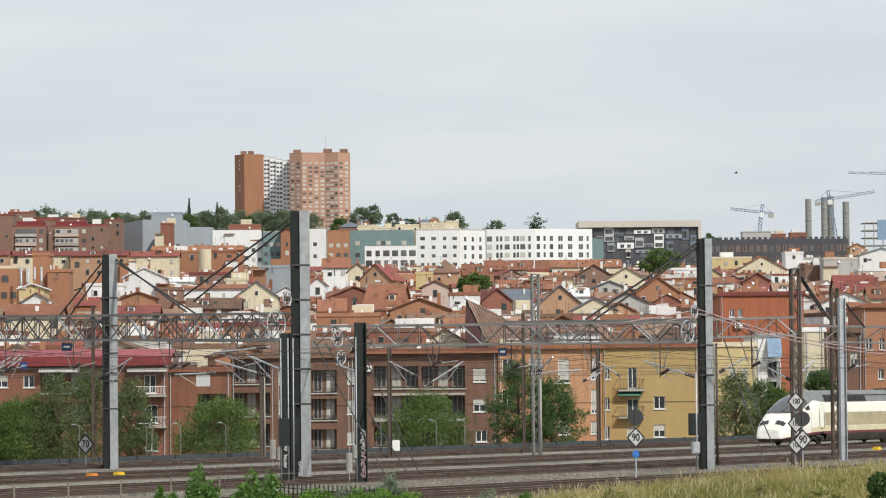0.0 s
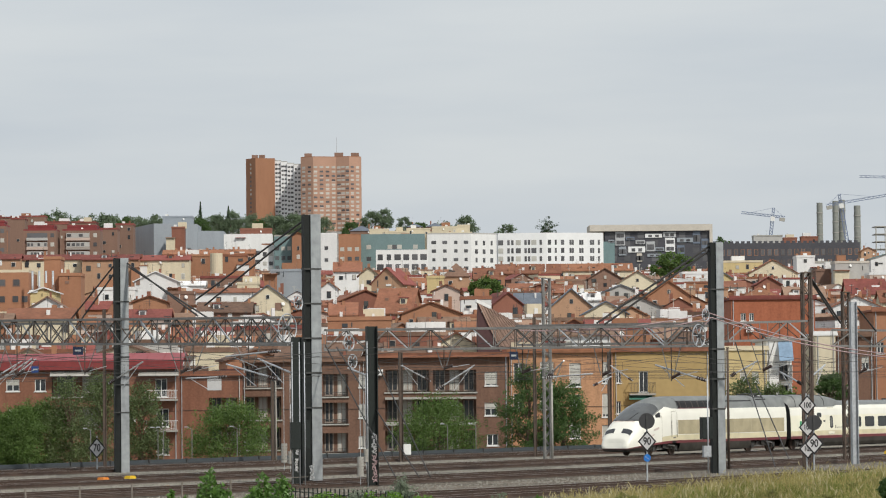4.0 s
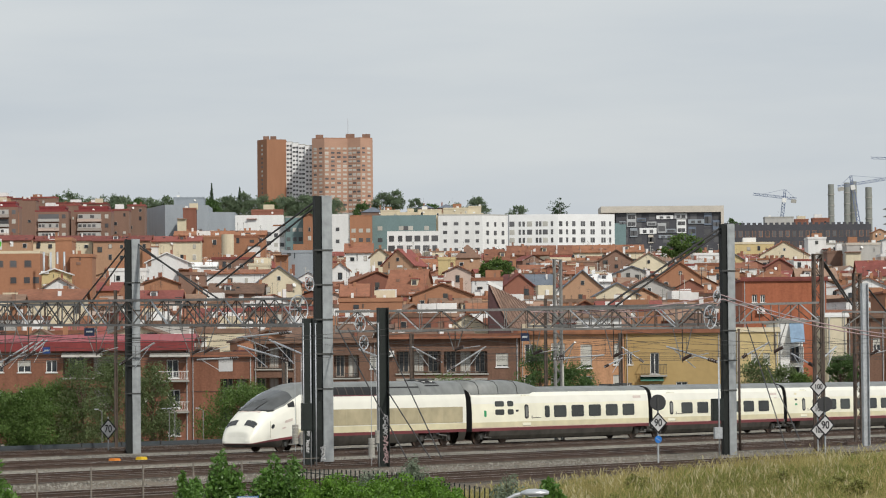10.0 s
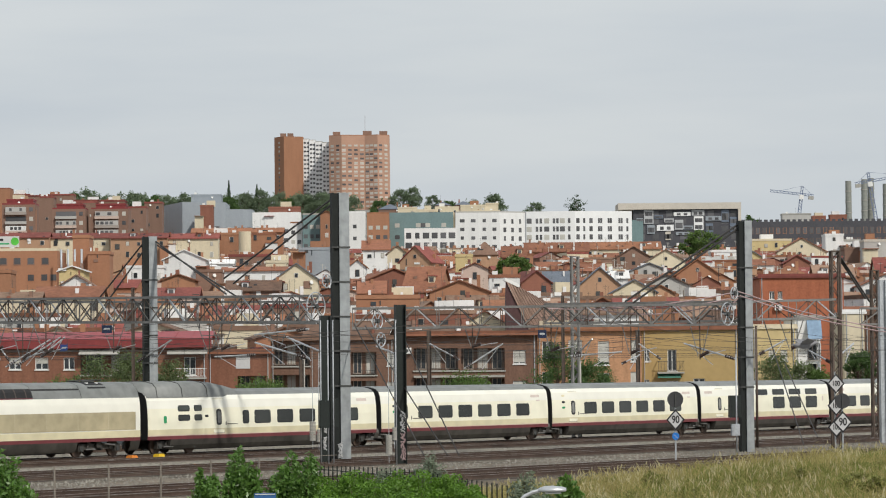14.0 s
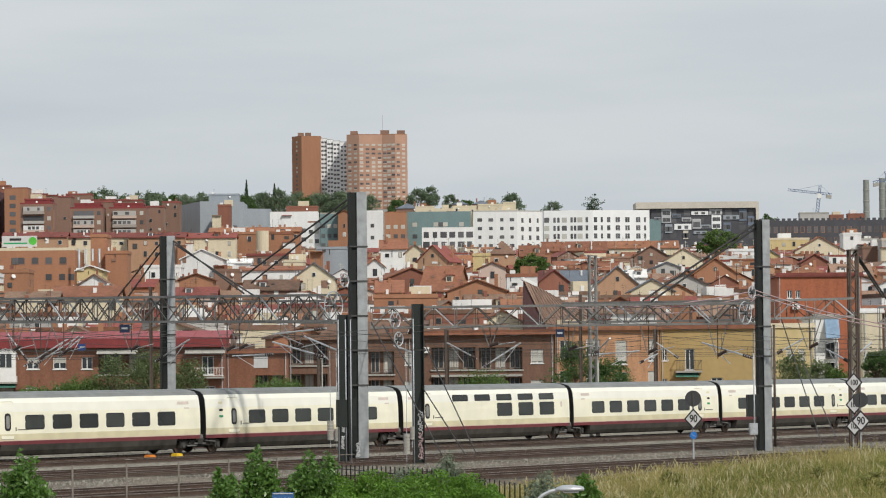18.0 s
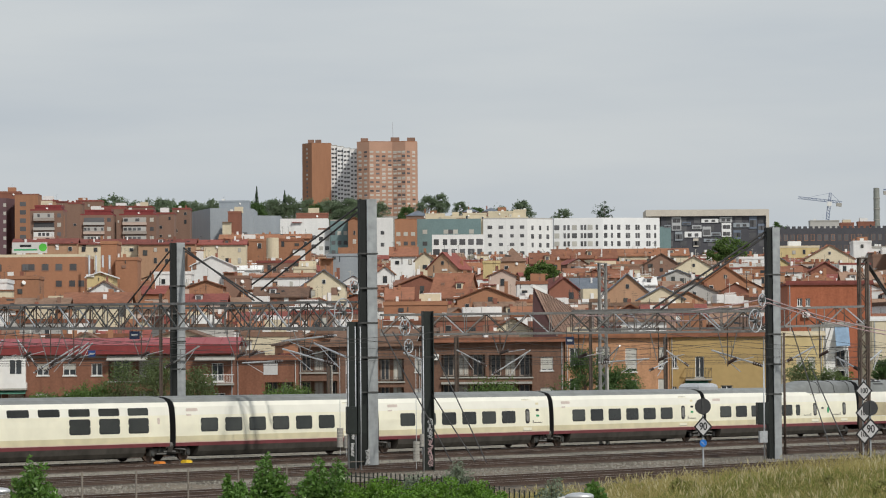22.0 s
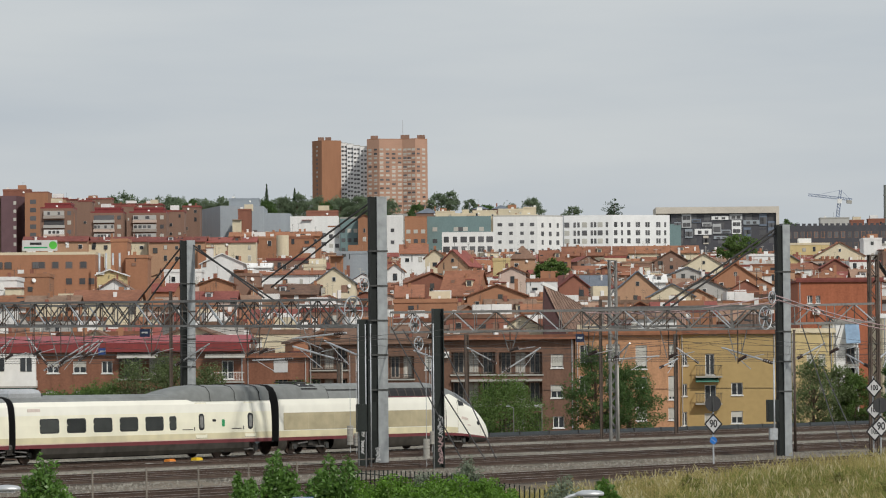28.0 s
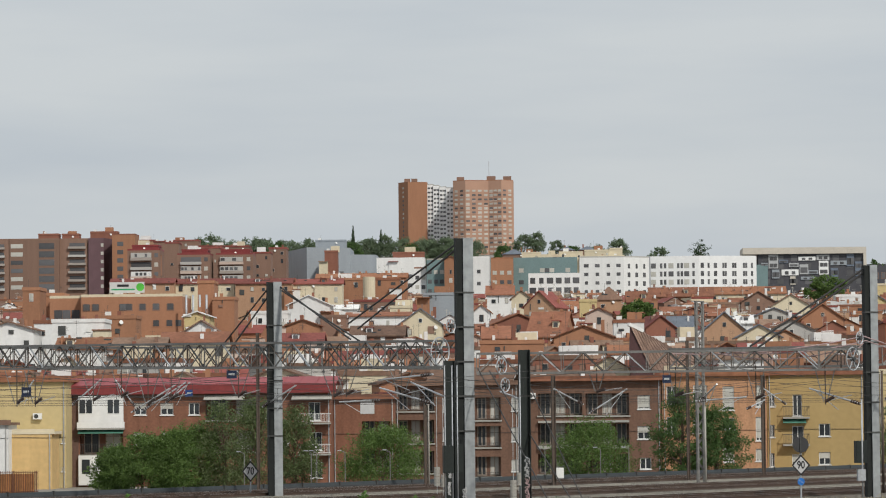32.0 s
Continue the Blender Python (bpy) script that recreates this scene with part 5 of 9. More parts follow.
def street_sign():
    """A blue street board behind the hedge; its letters cannot be read."""
    x0, x1, y, top = -3.76, -3.28, 78, 1.77
    b = thing("street_sign", pose(x0, y, top - 0.62), "blue street board with white lettering behind shrubs", "sign")
    w = x1 - x0
    part("board", boxes((0, 0, 0, w, 0.05, 0.62)), M_SIGNBLUE, b)
    part("rim", boxes((0.02, -0.012, 0.585, w - 0.02, -0.003, 0.605)), M_SIGNWHITE, b)
    for k in range(4):
        part("text_bar", boxes((0.05 + k * 0.1, -0.012, 0.2, 0.11 + k * 0.1, -0.003, 0.5)), M_SIGNWHITE, b)
    for x in (0.1, w - 0.1):
        part("post", bars([((x, 0.09, ground_z(x0, y) - top + 0.52), (x, 0.09, 0.6), 0.035)], 0.035, 8), M_GALV, b)


street_sign()


# ---- trees ----
def leaf_cloud(verts, faces, rng, centre, radii, count, size, flat=0.0):
    """Many small leaf blades round a clump's centre."""
    if count < 1:
        return
    r = np.random.default_rng(rng.randrange(1 << 30))
    p = r.normal(size=(count, 3))
    p *= (r.uniform(0.04, 1.0, (count, 1)) ** (1 / 3)) / np.linalg.norm(p, axis=1, keepdims=True)
    c = np.array(centre) + p * np.array(radii)
    a = r.normal(size=(count, 3))
    a /= np.linalg.norm(a, axis=1, keepdims=True)
    b = np.cross(a, r.normal(size=(count, 3)))
    b /= np.maximum(1e-6, np.linalg.norm(b, axis=1, keepdims=True))
    s = size * r.uniform(0.6, 1.4, (count, 1))
    k = len(verts)
    verts.extend(np.stack([c - a * s, c + b * s * 0.5, c + a * s, c - b * s * 0.5], axis=1).reshape(-1, 3).tolist())
    faces.extend((k + np.arange(4 * count).reshape(-1, 4)).tolist())


def leaf_mesh(name, verts, faces, mat):
    me = bpy.data.meshes.new(name)
    me.from_pydata(verts, [], faces)
    me.materials.append(mat)
    return me


def tree(x, y, z, height, spread, mat, label, seed, leaves=2600, size=0.2, crown_from=0.25, name="tree", clumps=26, droop=0.0, group="railway trees"):
    rng = random.Random(seed)
    t = thing(name, pose(x, y, z), label, "tree", group)
    bm = bmesh.new()
    top = height * 0.62
    add_bar(bm, (0, 0, -0.3), (rng.uniform(-0.2, 0.2), 0, top * 0.5), 0.02 * height + 0.05, 8, 0.014 * height)
    add_bar(bm, (0, 0, top * 0.5), (rng.uniform(-0.4, 0.4), 0, top), 0.014 * height, 8, 0.006 * height)
    verts, faces = [], []
    for i in range(clumps):
        a, k = rng.uniform(0, 2 * math.pi), rng.random()
        zc = height * (crown_from + (0.93 - crown_from) * k)
        fill = math.sin(math.pi * min(1, 0.22 + 0.72 * k)) ** 0.8
        r = spread * fill * math.sqrt(rng.uniform(0.1, 1.0)) * 0.78
        c = (r * math.cos(a), r * math.sin(a), zc - droop * r)
        if i % 2 == 0:
            add_bar(bm, (0, 0, min(zc * 0.6, top)), c, 0.006 * height, 5, 0.002 * height)
        rr = spread * rng.uniform(0.12, 0.34)
        leaf_cloud(verts, faces, rng, c, (rr * rng.uniform(0.8, 1.3), rr, rr * rng.uniform(0.45, 0.85) * (1 + droop)), int(leaves / clumps * (rr / spread / 0.26) ** 2), size)
        for _ in range(2):
            # loose shoots beyond the clump
            f = rng.uniform(1.1, 1.5)
            q = (c[0] * f, c[1] * f, min(height * 1.06, c[2] + rr * rng.uniform(-0.2, 1.1)))
            leaf_cloud(verts, faces, rng, q, (rr * rng.uniform(0.2, 0.5), rr * 0.3, rr * rng.uniform(0.25, 0.6)), leaves // clumps // 9, size * 0.9)
    part("trunk", bm, M_BARK, t)
    part("crown", leaf_mesh("crown", verts, faces, mat), mat, t)
    return t


# ---- the street row behind the railway ----
STREET_Z = -1.6
M_VIVIDBRICK = material("vivid_red_brick", (0.34, 0.115, 0.06), 0.88, 0, 0.2, 4, 0.25, 0.3, streak=True)
M_FRAMEDULL = material("dull_window_frame", (0.36, 0.3, 0.25), 0.6, 0, 0.1, 4, 1, 0)
M_PEACH = material("peach_ochre_render", (0.58, 0.4, 0.18), 0.88, 0, 0.12, 2, 0.2, 0.15, streak=True)
M_AWNING = material("pale_awning", (0.36, 0.35, 0.32), 0.8, 0, 0.15, 4, 1)
M_GREENAWN = material("green_awning", (0.07, 0.2, 0.15), 0.8, 0, 0.15, 4, 1)
M_BLUEAWN = material("blue_awning", (0.2, 0.29, 0.4), 0.8, 0, 0.15, 4, 1)
# Gloom of unlit rooms, put into a colour.
M_INSIDE = material("interior_gloom_tone", (0.06, 0.055, 0.05), 0.9, 0, 0.3, 2, 1)
M_BRICKROW = [material("row_brick_%s" % n, c, 0.88, 0, 0.24, 5, 0.3, 0.4, streak=True) for n, c in (("red", (0.2, 0.09, 0.056)), ("brown", (0.155, 0.087, 0.06)), ("orange", (0.43, 0.235, 0.13)), ("dark", (0.12, 0.07, 0.055)))]


def wall_boxes(x0, z0, x1, z1, openings, y0, y1):
    """A wall slab with real openings, cut on their grid."""
    xs = sorted({x0, x1, *[min(max(v, x0), x1) for o in openings for v in (o[0], o[2])]})
    zs = sorted({z0, z1, *[min(max(v, z0), z1) for o in openings for v in (o[1], o[3])]})
    bm = bmesh.new()
    for za, zb in zip(zs, zs[1:]):
        run = None
        for xa, xb in zip(xs, xs[1:]):
            cx, cz = (xa + xb) / 2, (za + zb) / 2
            solid = not any(o[0] < cx < o[2] and o[1] < cz < o[3] for o in openings)
            if solid:
                run = (run[0] if run else xa, xb)
            if run and (not solid or xb == x1):
                add_box(bm, run[0], y0, za, run[1], y1, zb)
                run = None
    return bm


class RowBuilding:
    """A street-front building: the facade looks to -y; rectangles are x0, z0, x1, z1 in the town's own axes."""

    def __init__(self, rect, d, wall, label, depth=11.0, roof=None, eave=0.35):
        self.x, self.d = rect[0], d
        self.rect, self.wall, self.depth = (0.0, STREET_Z, rect[2] - rect[0], rect[3]), wall, depth
        self.ob = thing("apartment_building", pose(rect[0], d, 0), label, "building", "street row")
        self.holes, self.todo = [], []
        self.roof, self.eave = roof, eave

    def rel(self, r):
        return (r[0] - self.x, r[1], r[2] - self.x, r[3])

    def window(self, x0, z0, x1, z1, style="pane", frame=None):
        r = self.rel((x0, z0, x1, z1))
        self.holes.append(r)
        self.todo.append(("window", r, style, frame or M_FRAME))

    def loggia(self, x0, z0, x1, z1, deep=1.3, rail=0.95, windows=2):
        r = self.rel((x0, z0, x1, z1))
        self.holes.append(r)
        self.todo.append(("loggia", r, deep, rail, windows))

    def balcony(self, x0, z0, x1, z1, out=0.9, mat=None, solid=False):
        """z0 is the slab, z1 the rail's top."""
        r = self.rel((x0, min(z0, z1), x1, max(z0, z1)))
        self.todo.append(("balcony", r, out, mat or M_GALVDARK, solid))

    def awning(self, x0, z0, x1, z1, mat, out=0.9):
        self.todo.append(("awning", self.rel((x0, min(z0, z1), x1, max(z0, z1))), mat, out))

    def panel(self, x0, z0, x1, z1, mat, name="panel", proud=0.05):
        self.todo.append(("panel", self.rel((x0, z0, x1, z1)), mat, name, proud))

    def build(self):
        b, (x0, z0, x1, z1), dp = self.ob, self.rect, self.depth
        part("front_wall", wall_boxes(x0, z0, x1, z1, self.holes, 0, 0.3), self.wall, b)
        part("side_wall", boxes((x0, 0.3, z0, x0 + 0.3, dp, z1)), self.wall, b)
        part("side_wall", boxes((x1 - 0.3, 0.3, z0, x1, dp, z1)), self.wall, b)
        part("back_wall", boxes((x0 + 0.3, dp - 0.3, z0, x1 - 0.3, dp, z1)), self.wall, b)
        # Added backing slab; its dark colour stands in for the unlit rooms.
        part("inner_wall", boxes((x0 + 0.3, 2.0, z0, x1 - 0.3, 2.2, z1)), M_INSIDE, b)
        part("ceiling_slab", boxes((x0 + 0.3, 0.3, z1 - 0.2, x1 - 0.3, dp - 0.3, z1 - 0.01)), M_CONCRETE, b)
        if self.roof == "sheet":
            bm = bmesh.new()
            e = 0.5
            add_prism(bm, [(x0 - e, -e, z1 + 0.4), (x0 - e, dp / 2, z1 + 1.1), (x0 - e, dp / 2, z1 + 1.2), (x0 - e, -e, z1 + 0.5)], (x1 - x0 + 2 * e, 0, 0))
            add_prism(bm, [(x0 - e, dp + e, z1 + 0.4), (x0 - e, dp / 2, z1 + 1.1), (x0 - e, dp / 2, z1 + 1.2), (x0 - e, dp + e, z1 + 0.5)], (x1 - x0 + 2 * e, 0, 0))
            r = part("roof", bm, M_REDROOF, b, "crimson sheet-metal roof")
            x = x0
            while x < x1:
                part("roof_seam", bars([((x, -e, z1 + 0.52), (x, dp / 2, z1 + 1.22), 0.03)]), M_REDROOF, r)
                x += 1.5
            part("fascia", boxes((x0 - e, -e - 0.04, z1 - 0.35, x1 + e, -e + 0.02, z1 + 0.42)), M_MAROON, b)
        else:
            part("roof", boxes((x0 - 0.25, -self.eave, z1, x1 + 0.25, dp + 0.2, z1 + 0.22)), self.roof or TILE[0], b)
            part("parapet", boxes((x0 - 0.2, -self.eave + 0.1, z1 + 0.22, x1 + 0.2, 0.2, z1 + 0.45)), self.roof or TILE[0], b)
        rng = random.Random(int(abs(x1 * 100)))
        for x in (x0 + 0.2, x1 - 0.2):
            part("downpipe", bars([((x, -0.07, z0), (x, -0.07, z1), 0.05)], 0.05, 6), rng.choice((M_GALV, PLASTER[3])), b)
        for _ in range(int((x1 - x0) / 6)):
            x, z = rng.uniform(x0 + 0.5, x1 - 0.5), rng.uniform(z0 + 3, z1 - 0.8)
            if not any(h[0] - 0.5 < x < h[2] + 0.5 and h[1] - 0.7 < z < h[3] + 0.3 for h in self.holes):
                ac = part("air_conditioner", boxes((x - 0.4, -0.36, z, x + 0.4, -0.06, z + 0.55)), M_FRAME, b)
                part("grille", bars([((x - 0.1, -0.38, z + 0.27), (x - 0.1, -0.361, z + 0.27), 0.2)], 0.2, 12), M_GALVDARK, ac)
        if x1 - x0 > 3:
            part("facade_cable", bars([((x0, -0.04, z0 + 4.6), (x1, -0.04, z0 + 4.55), 0.02)]), M_CABLE, b)
        for job in self.todo:
            kind, r = job[0], job[1]
            if kind == "window":
                w, h = r[2] - r[0], r[3] - r[1]
                f = part("window", boxes((r[0], 0.1, r[1], r[0] + 0.07, 0.18, r[3]), (r[2] - 0.07, 0.1, r[1], r[2], 0.18, r[3]), (r[0] + 0.07, 0.1, r[3] - 0.07, r[2] - 0.07, 0.18, r[3]),
                                        (r[0] + 0.07, 0.1, r[1], r[2] - 0.07, 0.18, r[1] + 0.07), (r[0] + w / 2 - 0.04, 0.1, r[1] + 0.07, r[0] + w / 2 + 0.04, 0.18, r[3] - 0.07)), job[3], b)
                if job[2] == "blind":
                    part("roller_blind", boxes((r[0] + 0.07, 0.08, r[1] + h * 0.12, r[2] - 0.07, 0.11, r[3] - 0.05)), M_BLIND, f)
                elif job[2] == "half":
                    part("roller_blind", boxes((r[0] + 0.07, 0.08, r[1] + h * 0.5, r[2] - 0.07, 0.11, r[3] - 0.05)), M_BLIND, f)
                part("pane", boxes((r[0] + 0.07, 0.13, r[1] + 0.07, r[2] - 0.07, 0.15, r[3] - 0.07)), M_PANE, f)
                part("sill", boxes((r[0] - 0.08, -0.08, r[1] - 0.09, r[2] + 0.08, 0.1, r[1])), M_FRAME, f)
            elif kind == "loggia":
                _, _, deep, rail, n = job
                lg = part("loggia", boxes((r[0], 0.0, r[1] - 0.16, r[2], deep, r[1]), (r[0], deep, r[1], r[2], deep + 0.1, r[3]), (r[0], 0.3, r[3], r[2], deep, r[3] + 0.1),
                                          (r[0] - 0.1, 0.3, r[1], r[0], deep, r[3]), (r[2], 0.3, r[1], r[2] + 0.1, deep, r[3])), self.wall, b)
                part("slab_edge", boxes((r[0] - 0.1, -0.14, r[1] - 0.2, r[2] + 0.1, -0.003, r[1] - 0.06)), M_CONCRETE, lg)
                bm = boxes((r[0], 0.02, r[1] + rail - 0.04, r[2], 0.08, r[1] + rail), (r[0], 0.02, r[1] + 0.08, r[2], 0.06, r[1] + 0.12))
                x = r[0] + 0.06
                while x < r[2]:
                    add_box(bm, x, 0.03, r[1] + 0.12, x + 0.025, 0.055, r[1] + rail - 0.04)
                    x += 0.16
                tagged(part("railing", bm, M_GALVDARK, lg), kind="stuff")
                for i in range(n):
                    c = r[0] + (r[2] - r[0]) * (i + 0.5) / n
                    hw = min(0.75, (r[2] - r[0]) / n * 0.36)
                    f = part("balcony_door", boxes((c - hw, deep - 0.05, r[1] + 0.02, c + hw, deep - 0.003, r[1] + 2.05)), M_FRAMEDULL, lg)
                    part("pane", boxes((c - hw + 0.1, deep - 0.07, r[1] + 0.15, c - 0.05, deep - 0.05, r[1] + 1.95), (c + 0.05, deep - 0.07, r[1] + 0.15, c + hw - 0.1, deep - 0.05, r[1] + 1.95)), M_BLIND if i == 1 else M_PANE, f)
            elif kind == "balcony":
                _, _, out, mat, solid = job
                s = part("balcony", boxes((r[0], -out, r[1] - 0.16, r[2], -0.003, r[1])), M_CONCRETE, b, "small balcony with railing")
                if solid:
                    part("balustrade", boxes((r[0], -out, r[1], r[2], -out + 0.07, r[3]), (r[0], -out + 0.07, r[1], r[0] + 0.07, -0.003, r[3]), (r[2] - 0.07, -out + 0.07, r[1], r[2], -0.003, r[3])), mat, s)
                else:
                    bm = boxes((r[0], -out, r[3] - 0.05, r[2], -out + 0.05, r[3]), (r[0], -out, r[1] + 0.08, r[2], -out + 0.04, r[1] + 0.12), (r[0], -out + 0.05, r[3] - 0.05, r[0] + 0.05, -0.003, r[3]), (r[2] - 0.05, -out + 0.05, r[3] - 0.05, r[2], -0.003, r[3]))
                    x = r[0] + 0.05
                    while x < r[2]:
                        add_box(bm, x, -out + 0.01, r[1] + 0.12, x + 0.025, -out + 0.035, r[3] - 0.05)
                        x += 0.14
                    tagged(part("railing", bm, mat, s), kind="stuff")
            elif kind == "awning":
                _, _, mat, out = job
                bm = bmesh.new()
                add_prism(bm, [(r[0], -0.01, r[3]), (r[0], -out, r[1]), (r[0], -out, r[1] - 0.05), (r[0], -0.01, r[3] - 0.05)], (r[2] - r[0], 0, 0))
                part("awning", bm, mat, b, "sloping fabric awning")
            elif kind == "panel":
                _, _, mat, nm, proud = job
                part(nm, boxes((r[0], -proud, r[1], r[2], -0.003, r[3])), mat, b)
        return b


M_MAROON = material("maroon_fascia", (0.2, 0.035, 0.035), 0.6, 0, 0.15, 4, 0.6)


def street_row():
    rng = random.Random(3)
    # cream-yellow building with a lower annex
    b = RowBuilding((-53.75, -2.39, -43.21, 7.94), 316, PLASTER[2], "cream-yellow rendered apartment building with a lower annex", roof=TILE[1])
    b.window(-43.62, 2.43, -43.36, 2.83, "pane")
    b.window(-43.63, -0.1, -43.37, 0.3, "pane")
    b.build()
    b = RowBuilding((-47.59, -2.32, -43.78, 3.27), 311.0, M_PEACH, "low ochre rendered annex with a flat roof", depth=4.6, roof=PLASTER[1], eave=0.05)
    b.build()
    b = RowBuilding((-51.23, -2.24, -47.34, 4.11), 309.0, PLASTER[0], "low white rendered outhouse", depth=5, roof=TILE[2], eave=0.3)
    b.build()
    # red-brick building under the crimson roof
    d = 320
    b = RowBuilding((-43.5, -2.61, -19.66, 7.11), d, M_BRICKROW[0], "long red-brick apartment building under a crimson sheet roof", roof="sheet")
    b.panel(-43.5, -2.52, -42.63, 7.06, M_BRICKROW[3], "end_pilaster", 0.06)
    b.panel(-42.56, 4.22, -38.5, 6.68, PLASTER[0], "white_bay", 0.5)
    b.panel(-42.58, -1.42, -38.52, 1.25, PLASTER[0], "white_bay", 0.5)
    for r in ((-42.46, 5.1, -41.94, 6.33), (-41.84, 5.1, -41.33, 6.33), (-39.89, 5.08, -39.42, 6.31), (-39.32, 5.07, -38.86, 6.31), (-42.27, -0.38, -41.55, 0.9)):
        b.panel(*r, M_PANE, "bay_window", 0.53)
    b.loggia(-42.52, 1.4, -38.56, 3.4, 0.9, 0.9, 2)
    b.balcony(-42.67, 4.27, -38.4, 3.75, 0.8, PLASTER[0], True)
    b.awning(-42.62, 3.76, -38.5, 3.29, M_GREENAWN, 0.7)
    for r, st in (((-37.63, 2.19, -36.5, 3.26), "blind"), ((-35.01, 2.17, -33.98, 3.24), "blind"), ((-37.52, 4.9, -36.44, 5.98), "half"), ((-35.15, 4.88, -33.97, 5.96), "half"), ((-32.58, 4.86, -31.6, 5.94), "pane"),
                  ((-32.6, 2.15, -31.62, 3.22), "blind"), ((-37.65, -0.47, -36.51, 0.6), "blind"), ((-25.6, 4.49, -24.57, 5.62), "half")):
        b.window(*r, st)
    b.loggia(-31.04, 4.42, -26.52, 6.27, 1.2, 0.9, 2)
    b.loggia(-31.05, 1.56, -26.54, 3.4, 1.2, 0.9, 2)
    b.awning(-31.14, 6.68, -27.44, 6.22, M_AWNING, 1.0)
    b.awning(-23.17, 6.56, -19.53, 6.2, M_AWNING, 1.0)
    for y0 in (712, 764, 816):
        b.window(*{712: (-21.69, 4.25, -20.62, 5.89), 764: (-21.61, 1.54, -20.48, 3.18), 816: (-21.63, -0.96, -20.5, 0.47)}[y0], "pane")
    b.balcony(-22.62, 4.87, -19.65, 4.05, 0.9, M_FRAME)
    b.balcony(-22.64, 2.11, -19.67, 1.24, 0.9, M_FRAME)
    b.build()
    # plain brick wall with a white sign
    b = RowBuilding((-19.7, -2.72, -14.03, 6.14), 323, M_BRICKROW[0], "plain red-brick apartment wall with a white gable sign", roof=TILE[0])
    b.panel(-17.15, 4.8, -15.86, 5.98, M_SIGNWHITE, "sign_board", 0.05)
    b.loggia(-17.01, 2.32, -14.43, 4.12, 1.2, 0.8, 2)
    b.loggia(-17.03, -0.31, -14.45, 1.49, 1.2, 0.8, 2)
    b.build()
    # brown brick building with recessed balconies
    b = RowBuilding((-14.1, -2.86, -2.71, 7.33), 326, M_BRICKROW[1], "brown brick apartment building with recessed balconies", roof=TILE[2])
    for r in ((-13.98, 5.07, -10.49, 7), (-13.99, 2.11, -10.51, 4.19), (-14.01, -0.65, -10.53, 1.33)):
        b.loggia(*r, 1.3, 0.9, 3)
    for r in ((-6.69, 4.18, -4.35, 6.21), (-6.71, 1.68, -4.37, 3.56), (-6.73, -1.02, -4.39, 0.75)):
        b.loggia(*r, 0.9, 0.35, 2)
    for r in ((-9.66, 4.94, -8.93, 6.19), (-9.68, 2.24, -8.95, 3.49), (-3.36, 4.94, -2.73, 6.19), (-3.38, 2.13, -2.75, 3.43), (-3.4, -0.63, -2.78, 0.47)):
        b.window(*r, "blind")
    b.build()
    # red-brown brick building with long balconies
    b = RowBuilding((-2.04, -3.03, 10.49, 7.66), 328, M_BRICKROW[1], "red-brown brick apartment building with long balconies", roof=TILE[0], eave=0.6)
    for r in ((-0.91, 4.54, 3.18, 6.53), (3.49, 4.5, 7.53, 6.49), (-0.94, 1.77, 3.15, 3.7), (3.47, 1.73, 7.5, 3.66), (-0.96, -0.9, 3.13, 0.93), (3.44, -0.94, 7.48, 0.89)):
        b.loggia(*r, 1.2, 0.85, 3)
    for r, st in (((8.32, 5, 9.47, 6.26), "blind"), ((8.29, 2.22, 9.45, 3.42), "half"), ((8.48, -0.56, 9.52, 0.49), "pane")):
        b.window(*r, st)
    b.panel(-0.93, 3.79, 7.51, 4, M_CONCRETE, "slab_band", 0.35)
    b.panel(-0.95, 1.38, 7.49, 1.59, M_CONCRETE, "slab_band", 0.35)
    b.build()
    # orange rendered building
    b = RowBuilding((10.69, -3.2, 20.44, 8.01), 331, M_BRICKROW[2], "orange rendered apartment building with white windows", roof=TILE[1], eave=0.4)
    for r, st in (((11.1, 5.4, 12.05, 7.1), "pane"), ((13.59, 5.7, 14.87, 7.18), "half"), ((16.34, 4.83, 17.4, 7.05), "blind"), ((16.32, 3.08, 17.38, 4.09), "pane"), ((11.07, 2.65, 12.03, 4.24), "pane"),
                  ((13.56, 2.73, 14.84, 4.22), "half"), ((16.29, -0.04, 17.35, 1.44), "blind"), ((19.42, 5.12, 20.06, 7.13), "blind"), ((19.39, 1.95, 20.02, 4.17), "blind"), ((19.36, 0.04, 20, 1.2), "blind")):
        b.window(*r, st)
    b.build()
    # ochre building with a column of balconies
    b = RowBuilding((20.68, -3.35, 29.78, 8.07), 334, PLASTER[5], "ochre rendered apartment building with a column of balconies", roof=TILE[0], eave=0.3)
    for r, st in (((23.07, 4.24, 23.92, 6.22), "pane"), ((22.98, 1.68, 24.05, 3.28), "pane"), ((22.95, -0.78, 23.81, 0.61), "half"), ((25.5, 2.29, 26.57, 3.47), "pane"), ((25.47, -0.37, 26.54, 0.8), "half"),
                  ((20.88, 5.12, 21.36, 6.29), "pane"), ((20.85, 2.23, 21.33, 3.41), "pane"), ((20.82, -0.54, 21.3, 0.74), "pane")):
        b.window(*r, st)
    b.balcony(22.1, 5.15, 24.61, 4.13, 0.8)
    b.balcony(22.07, 2.53, 24.58, 1.57, 0.8)
    b.awning(22.09, 4.03, 24.28, 3.6, M_GREENAWN, 0.7)
    b.build()
    # cream building, white wall, brick tower and its neighbours
    b = RowBuilding((31.49, -3.52, 35.61, 8.15), 338, PLASTER[2], "light yellow rendered apartment building", roof=PLASTER[1], eave=0.15)
